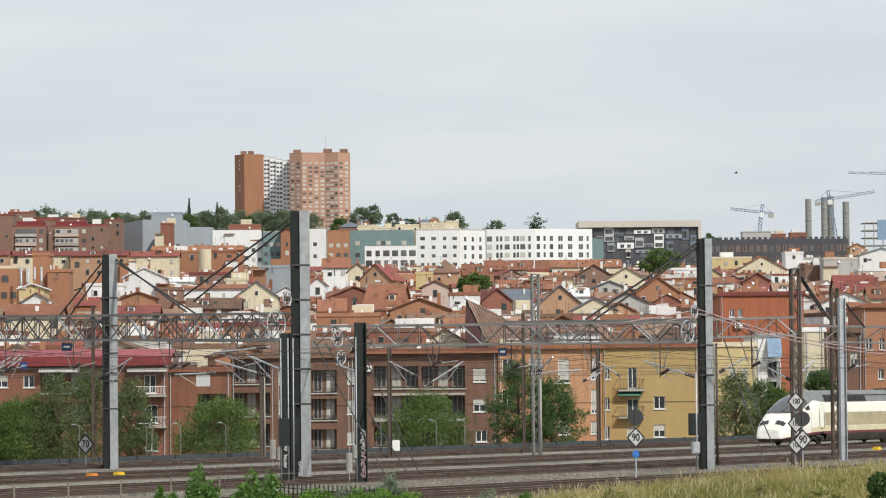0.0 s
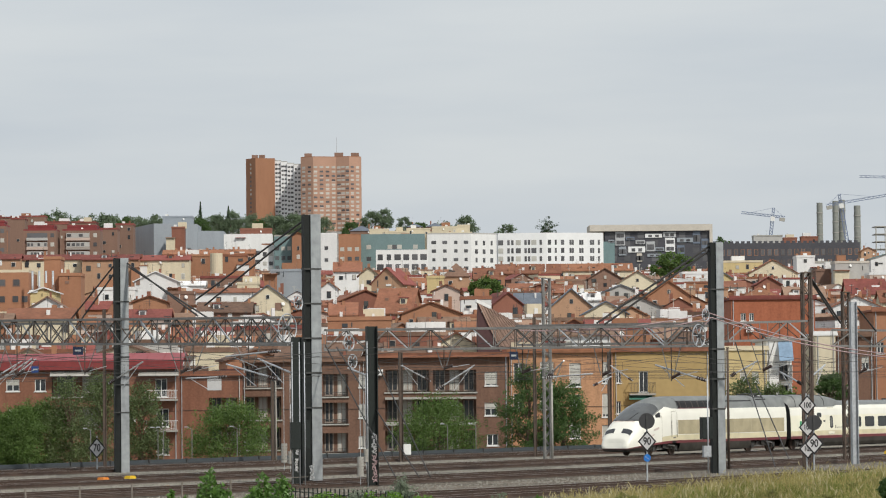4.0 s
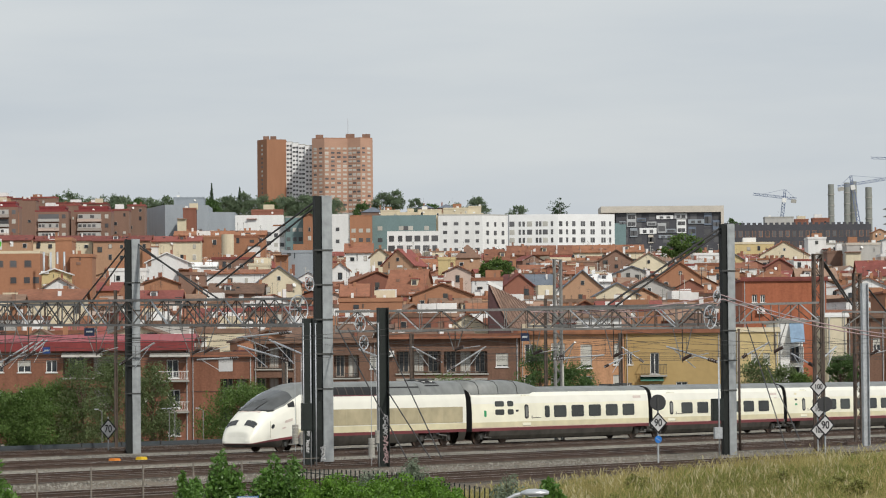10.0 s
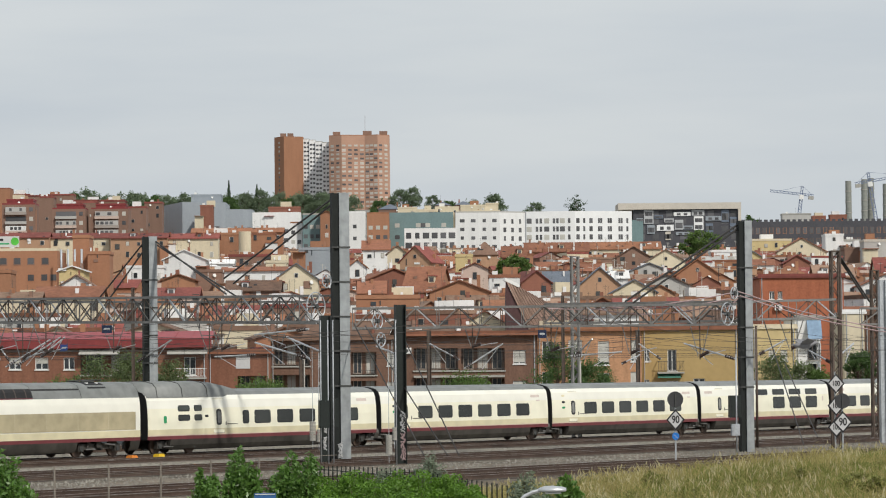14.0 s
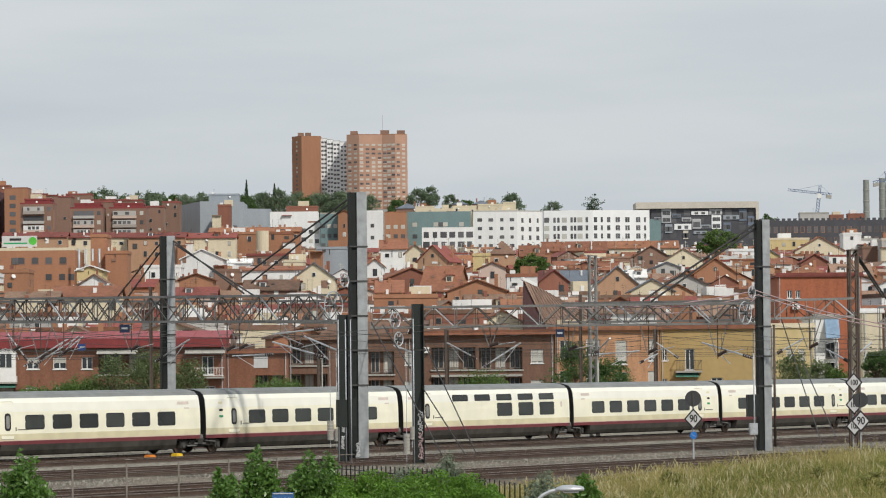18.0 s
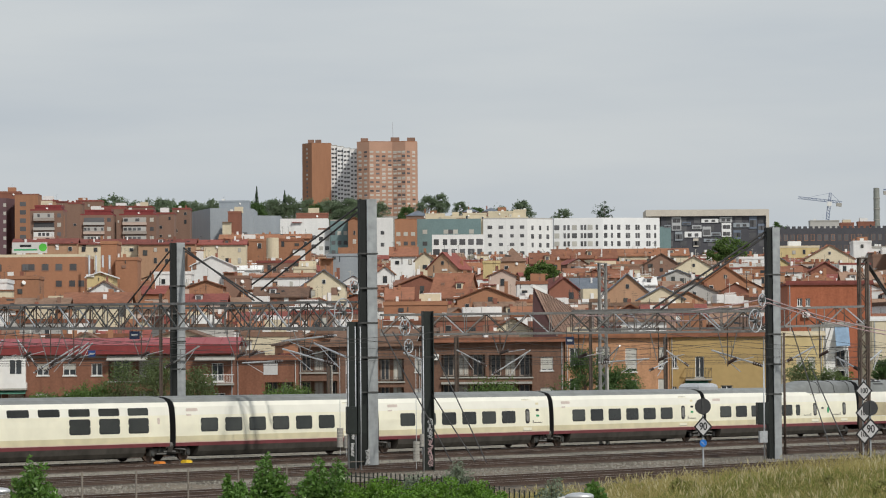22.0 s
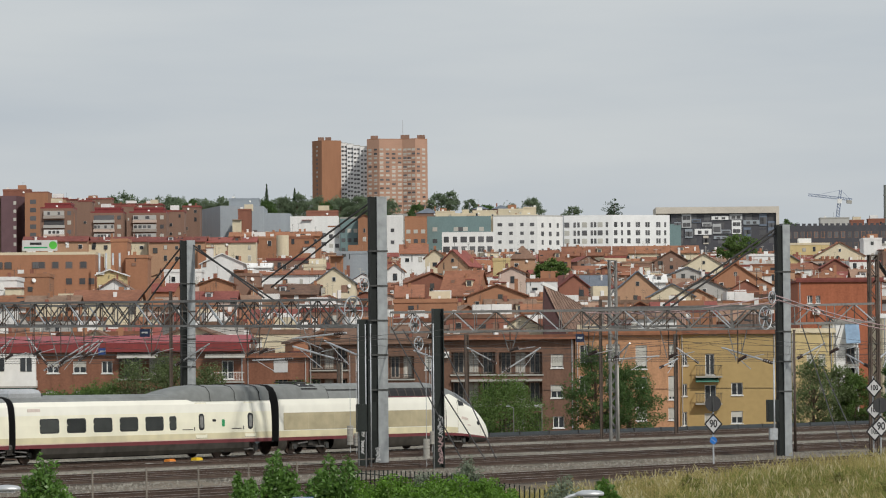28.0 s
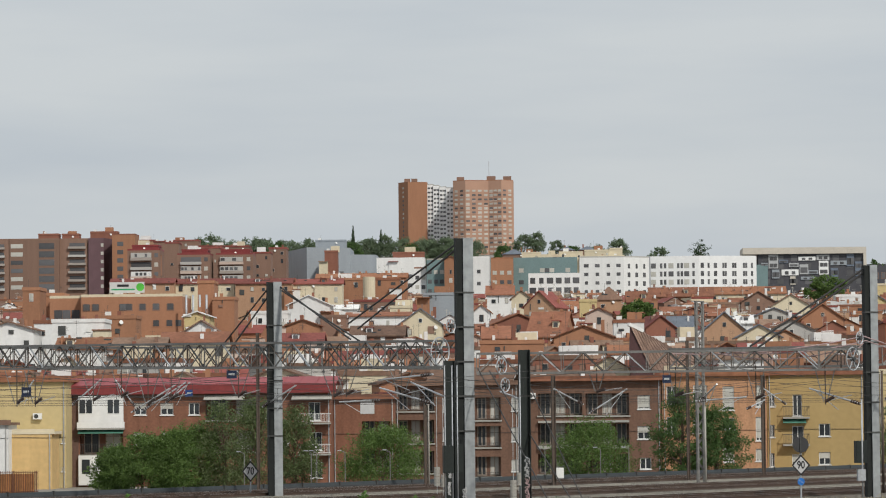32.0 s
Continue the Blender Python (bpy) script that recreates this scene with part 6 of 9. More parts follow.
    for r in ((34.18, 5.06, 34.83, 6.14), (33.04, 5.07, 33.64, 6.15), (34.15, 2.41, 34.8, 3.49)):
        b.window(*r, "blind")
    b.build()
    b = RowBuilding((35.72, -3.57, 38.11, 9.01), 339, PLASTER[0], "white rendered building with a blue awning", roof=M_CONCRETE, eave=0.1)
    b.loggia(36.84, 5.2, 38.1, 6.72, 1.2, 0.9, 1)
    b.loggia(36.82, 3.14, 38.07, 4.77, 1.2, 0.9, 1)
    b.awning(36.82, 9, 38.18, 7.16, M_BLUEAWN, 1.2)
    b.build()
    b = RowBuilding((35.81, -4.42, 44.71, 13.94), 375, M_VIVIDBRICK, "tall plain red-brick block above the street", depth=14, roof=TILE[4], eave=0.2)
    for r in ((36.8, 11.69, 37.34, 12.53), (37.7, 11.68, 38.18, 12.52), (43.43, 7.43, 44.03, 8.63), (43.39, 4.66, 44, 5.74)):
        b.window(*r, "pane")
    b.build()
    b = RowBuilding((40.81, -3.69, 42.73, 9.56), 342, PLASTER[1], "cream building with a blank end wall", roof=PLASTER[0], eave=0.1)
    b.build()
    b = RowBuilding((43.03, -3.76, 46.68, 9.45), 344, M_BRICKROW[1], "brown brick apartment building with white blinds", roof=TILE[2])
    for r in ((44.14, 6.26, 44.91, 7.53), (45.52, 6.25, 46.24, 7.51), (44.11, 3.95, 44.88, 5.16)):
        b.window(*r, "half")
    b.build()
    b = RowBuilding((47.57, -3.96, 57.24, 12.01), 350, BRICK[0], "orange brick apartment building", roof=TILE[0])
    for i, r in enumerate(((49.05, 4.91, 49.61, 5.92), (47.85, 7.84, 48.52, 8.96), (49.2, 7.82, 49.76, 8.95))):
        b.window(*r, "pane")
    b.build()


street_row()


# ---- the town on the slope ----
# Paler than the near panes: distance haze is put into this glass colour.
M_FARPANE = material("haze_tinted_far_pane", (0.1, 0.1, 0.105), 0.3, 0, 0.5, 1.5, 0.4, 0.0, object_mix=1.2, spec=0.25)


def unit_box(bm):
    add_box(bm, -0.5, 0.0, 0.0, 0.5, 1.0, 1.0)


def pane_at(parent, m, w, h, mat=None, name="window", thick=0.05):
    """A far window: a shared unit pane, scaled, standing a little proud of its wall."""
    mat = mat or M_FARPANE
    me = unit_mesh("pane_" + mat.name, mat, unit_box)
    return part(name, me, mat, parent, m=m @ Matrix.Diagonal((w, thick, h, 1)) @ Matrix.Translation((0, -1, 0)))


def framed_window(parent, x, y, z, w, h, rng):
    fm = rng.choice((M_FRAME, M_FRAMEDULL, M_FRAMEDULL, M_FRAMEDARK))
    f = part("window", unit_mesh("frame_" + fm.name, fm, unit_box), fm, parent, m=pose(x, y, z) @ Matrix.Diagonal((w + 0.16, 0.05, h + 0.16, 1)) @ Matrix.Translation((0, -1, -0.0)))
    inner = M_BLIND if rng.random() < 0.3 else M_PANE
    p = part("pane", unit_mesh("pane_" + inner.name, inner, unit_box), inner, f)
    # child of a scaled frame: undo the frame's scale
    p.matrix_basis = Matrix.Diagonal((w / (w + 0.16), 0.5, h / (h + 0.16), 1)) @ Matrix.Translation((0, -3.2, 0.08 / h))
    return f


M_BALCONY = material("grey_balcony_front", (0.33, 0.29, 0.26), 0.8, 0, 0.2, 2, 0.5, 0)
M_FRAMEDARK = material("brown_window_frame", (0.12, 0.075, 0.055), 0.6, 0, 0.1, 4, 1, 0)
PLACED = []
ROOFS = []
WALL_WORD = {}
for _m, _w in ((BRICK[0], "orange brick"), (BRICK[1], "red brick"), (BRICK[2], "brown brick"), (BRICK[3], "light brick"), (PLASTER[0], "white"), (PLASTER[1], "cream"), (PLASTER[2], "yellow"), (PLASTER[3], "grey"), (PLASTER[4], "pinkish"), (PLASTER[5], "ochre"), (M_GREYCLAD, "grey clad"), (M_TEAL, "teal"), (M_DARKCLAD, "dark"), (M_BEIGESTONE, "beige")):
    WALL_WORD[_m.name] = _w
ROOF_WORD = {TILE[0].name: "terracotta", TILE[1].name: "orange tile", TILE[2].name: "brown tile", TILE[3].name: "faded tile", TILE[4].name: "red tile", M_SLATE.name: "slate"}


def clutter(b, rng, w, d, h, eave, kind):
    """What gathers on and beside a town house: sheds, roof rooms, dormers, tanks, dishes."""
    if w < 4.5:
        return
    if rng.random() < 0.6:
        aw, ah = rng.uniform(2.0, 4.0), eave * rng.uniform(0.72, 0.95)
        s = rng.choice((-1, 1))
        x = s * (w / 2 - aw * rng.uniform(-0.2, 0.4))
        wall = rng.choice((PLASTER[0], PLASTER[1], BRICK[0], BRICK[3], PLASTER[3]))
        a = part("annex", boxes((x - aw / 2, -d / 2 - rng.uniform(1.5, 3), 0, x + aw / 2, -d / 2 - 0.01, ah)), wall, b, "small lean-to annex")
        part("annex_roof", boxes((x - aw / 2 - 0.15, -d / 2 - 3.1, ah, x + aw / 2 + 0.15, -d / 2 - 0.02, ah + 0.18)), rng.choice(TILE), a)
    if kind == "flat":
        if rng.random() < 0.75:
            x, y, s = rng.uniform(-0.3, 0.3) * w, rng.uniform(-0.2, 0.3) * d, rng.uniform(1.1, 1.9)
            r = part("roof_room", boxes((x - s, y - s, eave, x + s, y + s, h + rng.uniform(1.0, 1.9))), rng.choice((PLASTER[0], BRICK[0], PLASTER[1])), b, "small stair room on the roof")
        if rng.random() < 0.6:
            x = rng.uniform(-0.4, 0.4) * w
            part("air_conditioner", boxes((x - 0.5, -d / 2 + 0.4, h - 0.1, x + 0.5, -d / 2 + 0.9, h + 0.65)), M_FRAME, b)
    elif kind == "side" and rng.random() < 0.55:
        x, y = rng.uniform(-0.3, 0.3) * w, -d * 0.27
        z = eave + (h - eave) * 0.45
        dm = part("dormer", boxes((x - 0.6, y - 0.9, z - 0.7, x + 0.6, y + 1.2, z + 0.75)), rng.choice((PLASTER[0], BRICK[0], PLASTER[1])), b, "small dormer window")
        part("dormer_pane", boxes((x - 0.4, y - 0.94, z - 0.3, x + 0.4, y - 0.903, z + 0.5)), M_FARPANE, dm)
        part("dormer_roof", boxes((x - 0.8, y - 1.1, z + 0.75, x + 0.8, y + 1.2, z + 0.9)), rng.choice(TILE), dm)
    if rng.random() < 0.3:
        x = rng.uniform(-0.4, 0.4) * w
        bm = bmesh.new()
        add_bar(bm, (x, -d / 2 - 0.12, eave - 0.6), (x + 0.05, -d / 2 - 0.2, eave - 0.57), 0.4, 14, 0.34)
        part("satellite_dish", bm, M_FRAME, b)


def roof_slab(bm, a, b, c, d, t):
    """A sloping roof plate through four points, t thick."""
    add_prism(bm, [a, b, c, d], (0, 0, t))


def house(x, y, ztop, w, kind="side", wall=None, roof=None, d=9.0, rot=0.0, pitch=0.5, rows=2, chimney=True, label="", name="house", keep=True, seed=None, part_windows=True):
    """A town house; ztop is its ridge. kind: front (gable to the viewer), side (slope to the viewer), flat or hip."""
    wall, roof = wall or PLASTER[0], roof or TILE[0]
    rng = random.Random(seed if seed is not None else int(x * 31 + y * 7))
    z0 = ground_z(x, y) - 0.5
    h = max(4.0, ztop - z0)
    if keep:
        PLACED.append((x, y, max(w, d) * 0.62))
    y += d / 2
    word = label or "%s house with a %s %s" % (WALL_WORD.get(wall.name, "plain"), ROOF_WORD.get(roof.name, "concrete"), {"front": "gable roof", "side": "pitched roof", "hip": "hipped roof", "flat": "edged flat roof"}[kind])
    b = thing(name, pose(x, y, z0, 0, 0, rot), word, "house" if name == "house" else "building", "hillside town")
    bm, rm = bmesh.new(), bmesh.new()
    o, t = 0.42, 0.2
    if kind == "front":
        rise = w / 2 * pitch
        eave = h - rise
        add_prism(bm, [(-w / 2, -d / 2, 0), (w / 2, -d / 2, 0), (w / 2, -d / 2, eave), (0, -d / 2, h), (-w / 2, -d / 2, eave)], (0, d, 0))
        for s in (-1, 1):
            roof_slab(rm, (0, -d / 2 - o, h), (s * (w / 2 + o), -d / 2 - o, eave - o * pitch), (s * (w / 2 + o), d / 2 + o, eave - o * pitch), (0, d / 2 + o, h), t)
    elif kind == "side":
        rise = d / 2 * pitch
        eave = h - rise
        add_prism(bm, [(-w / 2, -d / 2, 0), (-w / 2, d / 2, 0), (-w / 2, d / 2, eave), (-w / 2, 0, h), (-w / 2, -d / 2, eave)], (w, 0, 0))
        for s in (-1, 1):
            roof_slab(rm, (-w / 2 - o, 0, h), (-w / 2 - o, s * (d / 2 + o), eave - o * pitch), (w / 2 + o, s * (d / 2 + o), eave - o * pitch), (w / 2 + o, 0, h), t)
    elif kind == "hip":
        rise = min(w, d) / 2 * pitch
        eave = h - rise
        add_box(bm, -w / 2, -d / 2, 0, w / 2, d / 2, eave)
        r = max(0.2, (w - d) / 2)
        e = [rm.verts.new((sx * (w / 2 + o), sy * (d / 2 + o), eave)) for sx, sy in ((-1, -1), (1, -1), (1, 1), (-1, 1))]
        p = [rm.verts.new((-r, 0, h)), rm.verts.new((r, 0, h))]
        for f in ((e[0], e[1], p[1], p[0]), (e[1], e[2], p[1]), (e[2], e[3], p[0], p[1]), (e[3], e[0], p[0]), (e[3], e[2], e[1], e[0])):
            rm.faces.new(f)
    else:
        eave = h - 0.6
        add_box(bm, -w / 2, -d / 2, 0, w / 2, d / 2, eave)
        add_box(rm, -w / 2 - 0.12, -d / 2 - 0.12, eave, w / 2 + 0.12, -d / 2 + 0.22, h)
        add_box(rm, -w / 2 - 0.12, d / 2 - 0.22, eave, w / 2 + 0.12, d / 2 + 0.12, h)
        for s in (-1, 1):
            add_box(rm, s * w / 2 - 0.13, -d / 2 + 0.22, eave, s * w / 2 + 0.13, d / 2 - 0.22, h)
        add_box(rm, -w / 2 + 0.13, -d / 2 + 0.22, eave, w / 2 - 0.13, d / 2 - 0.22, eave + 0.1)
    part("wall", bm, wall, b)
    part("roof", rm, roof, b)
    ROOFS.append((x, y, z0, rot, w, d, h, eave, kind))
    n = max(1, int(w / 2.7))
    for k in range(rows):
        z = eave - 2.0 - 2.9 * k
        if z < 0.5:
            break
        for i in range(n):
            if rng.random() < 0.66:
                framed_window(b, -w / 2 + w * (i + 0.5) / n, -d / 2, z, rng.choice((0.6, 0.75, 0.9)), rng.choice((0.8, 1.0, 1.3)), rng)
    if kind == "front" and pitch > 0.4 and w > 6 and rows:
        framed_window(b, 0, -d / 2, h - 2.6, 0.55, 0.7, rng)
    if chimney:
        cx, cy = rng.uniform(-0.35, 0.35) * w, rng.uniform(-0.2, 0.3) * d
        ch = part("chimney", boxes((cx - 0.3, cy - 0.3, h - 1.5, cx + 0.3, cy + 0.3, h + rng.uniform(0.5, 1.1))), rng.choice((BRICK[0], BRICK[1], PLASTER[0])), b)
    if rng.random() < 0.6:
        ax, ah = rng.uniform(-0.4, 0.4) * w, rng.uniform(1.5, 3)
        part("aerial", bars([((ax, 0, h - 0.5), (ax, 0, h + ah), 0.022), ((ax - 0.4, 0, h + ah - 0.2), (ax + 0.4, 0, h + ah - 0.2), 0.012), ((ax - 0.25, 0, h + ah - 0.5), (ax + 0.25, 0, h + ah - 0.5), 0.012)]), M_GALVDARK, b)
    clutter(b, rng, w, d, h, eave, kind)
    return b


def chain_block(name, chain, depth, z0, z1, walls, windows, label, roof=None, category="building", group="hillside blocks"):
    """A block whose front follows a chain of plan points; windows: per facet (columns, floors, width, height, top gap, storey, style)."""
    ox, oy = chain[0]
    b = thing(name, pose(ox, oy, 0), label, category, group)
    pts = [(px - ox, py - oy) for px, py in chain]
    PLACED.append((sum(p[0] for p in chain) / len(chain), sum(p[1] for p in chain) / len(chain) + depth / 2, max(depth, abs(pts[-1][0])) * 0.55))
    back = [(pts[-1][0], pts[-1][1] + depth), (pts[0][0], pts[0][1] + depth)]
    bm = bmesh.new()
    add_prism(bm, [(px, py, z0) for px, py in pts + back], (0, 0, z1 - z0))
    part("wall", bm, walls[0], b)
    bm = bmesh.new()
    ring = pts + back
    add_prism(bm, [(px, py, z1) for px, py in ring], (0, 0, 0.5))
    part("roof", bm, roof or M_CONCRETE, b)
    rng = random.Random(int(ox * 13 + oy))
    for i, (a, c) in enumerate(zip(pts, pts[1:])):
        ax, ay, cx, cy = *a, *c
        length = math.hypot(cx - ax, cy - ay)
        turn = math.degrees(math.atan2(cy - ay, cx - ax))
        base = pose(ax, ay, 0, 0, 0, turn)
        if i < len(walls) - 1 and walls[i + 1]:
            part("cladding", boxes((0.02, -0.12, z0, length - 0.02, -0.003, z1 - 0.05)), walls[i + 1], b, m=base)
        spec = windows[i] if i < len(windows) else None
        if not spec:
            continue
        for cols, floors, ww, wh, gap, storey, style in spec:
            for f in range(floors):
                for k in cols if isinstance(cols, (list, tuple)) else [(j + 0.5) / cols for j in range(cols)]:
                    z = z1 - gap - storey * f - wh
                    mat = M_FARPANE
                    if style == "mixed_warm":
                        pane_at(b, base @ pose(k * length, -0.003, z - 0.2), ww * 1.3, wh * 1.12, rng.choice((BRICK[2], BRICK[0], M_FRAMEDARK)), "surround", 0.04)
                    if style == "mixed" and rng.random() < 0.45:
                        mat = M_BLIND
                    elif style == "blind" or style == "pale" and rng.random() < 0.72:
                        mat = M_BLIND
                    if style == "pale":
                        pane_at(b, base @ pose(k * length, -0.003, z - 0.75), ww * 1.05, 0.6, rng.choice((M_TOWERBRICK, M_TOWERBRICK, PLASTER[4])), "balcony", 0.15)
                    if style == "glazed":
                        glazed_balcony(b, base, k * length, z, ww, wh, rng)
                        continue
                    pane_at(b, base @ pose(k * length, -0.13 if i < len(walls) - 1 and walls[i + 1] else -0.003, z), ww * (rng.uniform(0.7, 1.1) if style == "uneven" else 1), wh, mat)
                    if style == "balcony":
                        pane_at(b, base @ pose(k * length, -0.2, z - 0.4), ww * 1.15, 0.8, rng.choice((M_BALCONY, M_BALCONY, PLASTER[3])), "balcony", 0.9)
    return b


def glazed_balcony(b, base, x, z, w, h, rng):
    """A closed-in balcony: a pale front, white frames and a row of dark panes."""
    pane_at(b, base @ pose(x, -0.003, z - 0.95), w * 1.04, 0.9, rng.choice((M_BALCONY, PLASTER[3], PLASTER[4])), "balcony", 1.0)
    if rng.random() < 0.75:
        pane_at(b, base @ pose(x, -0.003, z), w, h, rng.choice((PLASTER[0], PLASTER[3], PLASTER[3])), "glazing", 0.8)
        n = rng.choice((4, 5, 6))
        for i in range(n):
            if rng.random() < 0.8:
                pane_at(b, base @ pose(x - w / 2 + w * (i + 0.5) / n, -0.81, z + 0.25), w / n * 0.7, h * 0.62, M_FARPANE)
    else:
        pane_at(b, base @ pose(x, -0.003, z), w, h, M_FARPANE, "recess", 0.1)


def billboard(x, y, z, w, h):
    b = thing("billboard", pose(x, y, z), "white rooftop advertising board with a green emblem", "sign")
    part("board", boxes((-w / 2, 0, 0, w / 2, 0.2, h)), M_SIGNWHITE, b)
    bm = bmesh.new()
    bm2 = [(w * 0.38 + 0.75 * math.cos(a), -0.03, h * 0.52 + 0.75 * math.sin(a)) for a in [2 * math.pi * i / 16 for i in range(16)]]
    add_prism(bm, bm2, (0, 0.027, 0))
    part("emblem", bm, material("emblem_green", (0.08, 0.42, 0.05), 0.6), b)
    part("text_bar", boxes((-w * 0.28, -0.02, h * 0.56, w * 0.05, -0.003, h * 0.78)), M_SIGNBLACK, b)
    part("text_bar", boxes((-w * 0.45, -0.02, h * 0.24, w * 0.22, -0.003, h * 0.38)), M_GREENMARK, b)
    for sx in (-0.42, 0, 0.42):
        part("strut", bars([((sx * w, 0.1, -1.2), (sx * w, 0.1, 0), 0.06), ((sx * w, 1.4, -1.2), (sx * w, 0.2, h * 0.6), 0.05)]), M_GALVDARK, b)


def towers():
    # brick tower with shallow facets
    chain = [(-63.14, 2406), (-54.54, 2400), (-38.87, 2404), (-29.98, 2400), (-21.97, 2406)]
    z1 = 165.15
    spec = lambda n: [(n, 16, 2.5, 1.25, 6.2, 2.95, "pale")]
    t = chain_block("tower_block", chain, 24, z1 - 66, z1, [M_TOWERBRICK], [spec([0.25, 0.7]), spec([0.1, 0.36, 0.62, 0.88]), spec([0.2, 0.52, 0.85]), spec([0.25, 0.7])],
                    "tall faceted pinkish brick apartment tower with many windows", BRICK[0], "tower")
    ox, oy = chain[0]
    for px, w, h in ((3, 5.0, 3.2), (24, 6.0, 3.6), (35, 5.5, 3.4)):
        part("roof_housing", boxes((px - w / 2 + 2, 4, z1 + 0.5, px + w / 2 + 2, 10, z1 + h)), BRICK[2], t)
    part("antenna", bars([((24.5, 6, z1), (24.5, 6, z1 + 14), 0.25)]), M_GALV, t)
    # its neighbour: a blank brick flank and a white stepped front
    z1 = 166.36
    t = chain_block("tower_block", [(-101.87, 2440), (-94.85, 2430), (-81.78, 2434)], 20, z1 - 66, z1, [BRICK[0]], [[([0.5], 17, 1.6, 1.3, 3.0, 2.95, "mixed")]], "tall orange brick apartment tower with a blank flank", BRICK[0], "tower")
    for px in (6, 11):
        part("roof_housing", boxes((px - 2, 2, z1 + 0.5, px + 2, 8, z1 + 3.4)), BRICK[2], t)
    for i, (a, c, top) in enumerate((((-81.88, 2437), (-77.5, 2434), 165.1), ((-77.59, 2437), (-73.22, 2434), 164.29), ((-73.31, 2437), (-68.55, 2434), 163.09), ((-68.63, 2437), (-63.49, 2434), 162.27))):
        a, c = (a[0], 2437 - 1.5 * i), (c[0], 2437 - 1.5 * i)
        chain_block("stair_tower", [a, c], 16, top - 64, top, [M_BRIGHT], [[([0.28, 0.74], 17, 1.7, 1.25, 1.8 + 0.6 * (i % 2), 2.95, "uneven")]], "white stepped apartment tower wing with small windows", M_CONCRETE, "tower")


def skyline_blocks():
    # white block with rows of slim windows
    d = 1340
    z1 = 64.06
    z0 = z1 - 24
    chain_block("apartment_block", [(33.6, 1352), (39.45, 1340), (57.92, 1338), (79.82, 1344)], 15, z0, z1, [M_BRIGHT],
                [[([0.9], 4, 0.9, 1.8, 2.2, 3.1, "pane")], [([0.06, 0.42, 0.74], 4, 1.9, 1.9, 2.2, 3.1, "mixed"), ([0.22, 0.3, 0.57, 0.64, 0.88], 4, 0.9, 1.9, 2.2, 3.1, "pane")], [([0.05, 0.28], 4, 1.3, 1.9, 2.2, 3.1, "pane"), ([0.16, 0.42, 0.46, 0.59, 0.63, 0.78, 0.82, 0.92], 4, 0.8, 1.9, 2.2, 3.1, "pane")]], "long bright white apartment block with slim uneven windows", M_BRIGHT)
    z1 = 63
    chain_block("apartment_block", [(12.35, 1310), (28.71, 1310), (38.33, 1316)], 15, z1 - 26, z1, [PLASTER[0]],
                [[([0.15, 0.4, 0.65, 0.88], 5, 1.6, 1.2, 2.4, 3.2, "uneven")], [([0.2, 0.5, 0.8], 5, 1.2, 1.7, 2.4, 3.2, "uneven")]], "pale grey-white apartment block with scattered windows", PLASTER[3])
    # dark-fronted block in a beige frame
    d = 1440
    z1 = 72.09
    x0, y0, x1, y1 = 86.24, 1440, 129.67, 1440
    b = chain_block("apartment_block", [(x0, y0 + 2), (x1, y1 + 2)], 18, z1 - 28, z1 - 2.6, [M_DARKCLAD], [[([0.08, 0.21, 0.34, 0.47, 0.6, 0.73, 0.86, 0.95], 4, 2.6, 2.3, 0.6, 3.15, "pane")]], "dark-clad apartment block set in a thick beige frame", M_CONCRETE)
    wide = x1 - x0
    part("beige_frame", boxes((-6.2, -1.5, z1 - 2.6, wide + 0.6, 20, z1), (wide - 0.6, -1.5, z1 - 28, wide + 0.6, 18, z1 - 2.6), (-6.2, 3.0, z1 - 28, -0.2, 16, z1 - 2.6)), M_BEIGESTONE, b)
    # projecting boxes: start, end along the front, top and height below the frame, finish
    for fx, fe, zt, zh, mat in ((0.1, 0.19, 0.1, 5.6, M_GREYPALE), (0.2, 0.28, 2.2, 1.4, M_BLUEGREY), (0.29, 0.38, 3.6, 1.6, M_GREYPALE), (0.38, 0.54, 1.0, 1.6, M_BRIGHT), (0.55, 0.67, 0.3, 2.2, M_GREYPALE), (0.22, 0.38, 6.2, 2.4, M_BRIGHT), (0.57, 0.66, 2.8, 5.6, M_BRIGHT), (0.39, 0.47, 4.2, 4.0, M_GREYPALE),
                                (0.47, 0.56, 6.6, 1.5, M_GREYCLAD), (0.68, 0.83, 2.8, 1.8, M_GREYCLAD), (0.83, 0.9, 0.2, 5.0, M_BLUEGREY), (0.13, 0.2, 6.2, 3.6, M_GREYCLAD), (0.3, 0.35, 9.0, 3.4, M_BEIGESTONE), (0.4, 0.54, 9.2, 1.2, M_GREYCLAD), (0.03, 0.09, 3.4, 1.2, M_GREYCLAD), (0.68, 0.75, 5.8, 6.5, M_BLUEGREY), (0.91, 0.98, 3.2, 6.0, M_BLUEGREY)):
        top = z1 - 2.7 - zt
        p = part("balcony_box", boxes((wide * fx, -0.4, top - zh, wide * fe, 1.98, top)), mat, b)
        n = max(1, int(zh / 2.6))
        for r in range(n):
            for c in (0.3, 0.7):
                x = wide * (fx + (fe - fx) * c)
                part("window", boxes((x - 0.75, -0.45, top - zh * (r + 0.85) / n, x + 0.75, -0.403, top - zh * (r + 0.3) / n)), M_FARPANE, p)
    part("teal_base", boxes((-1.2, -0.3, z1 - 28, 4.0, 1.95, z1 - 6.8)), M_TEAL, b)
    # teal and white blocks
    z1 = 57.87
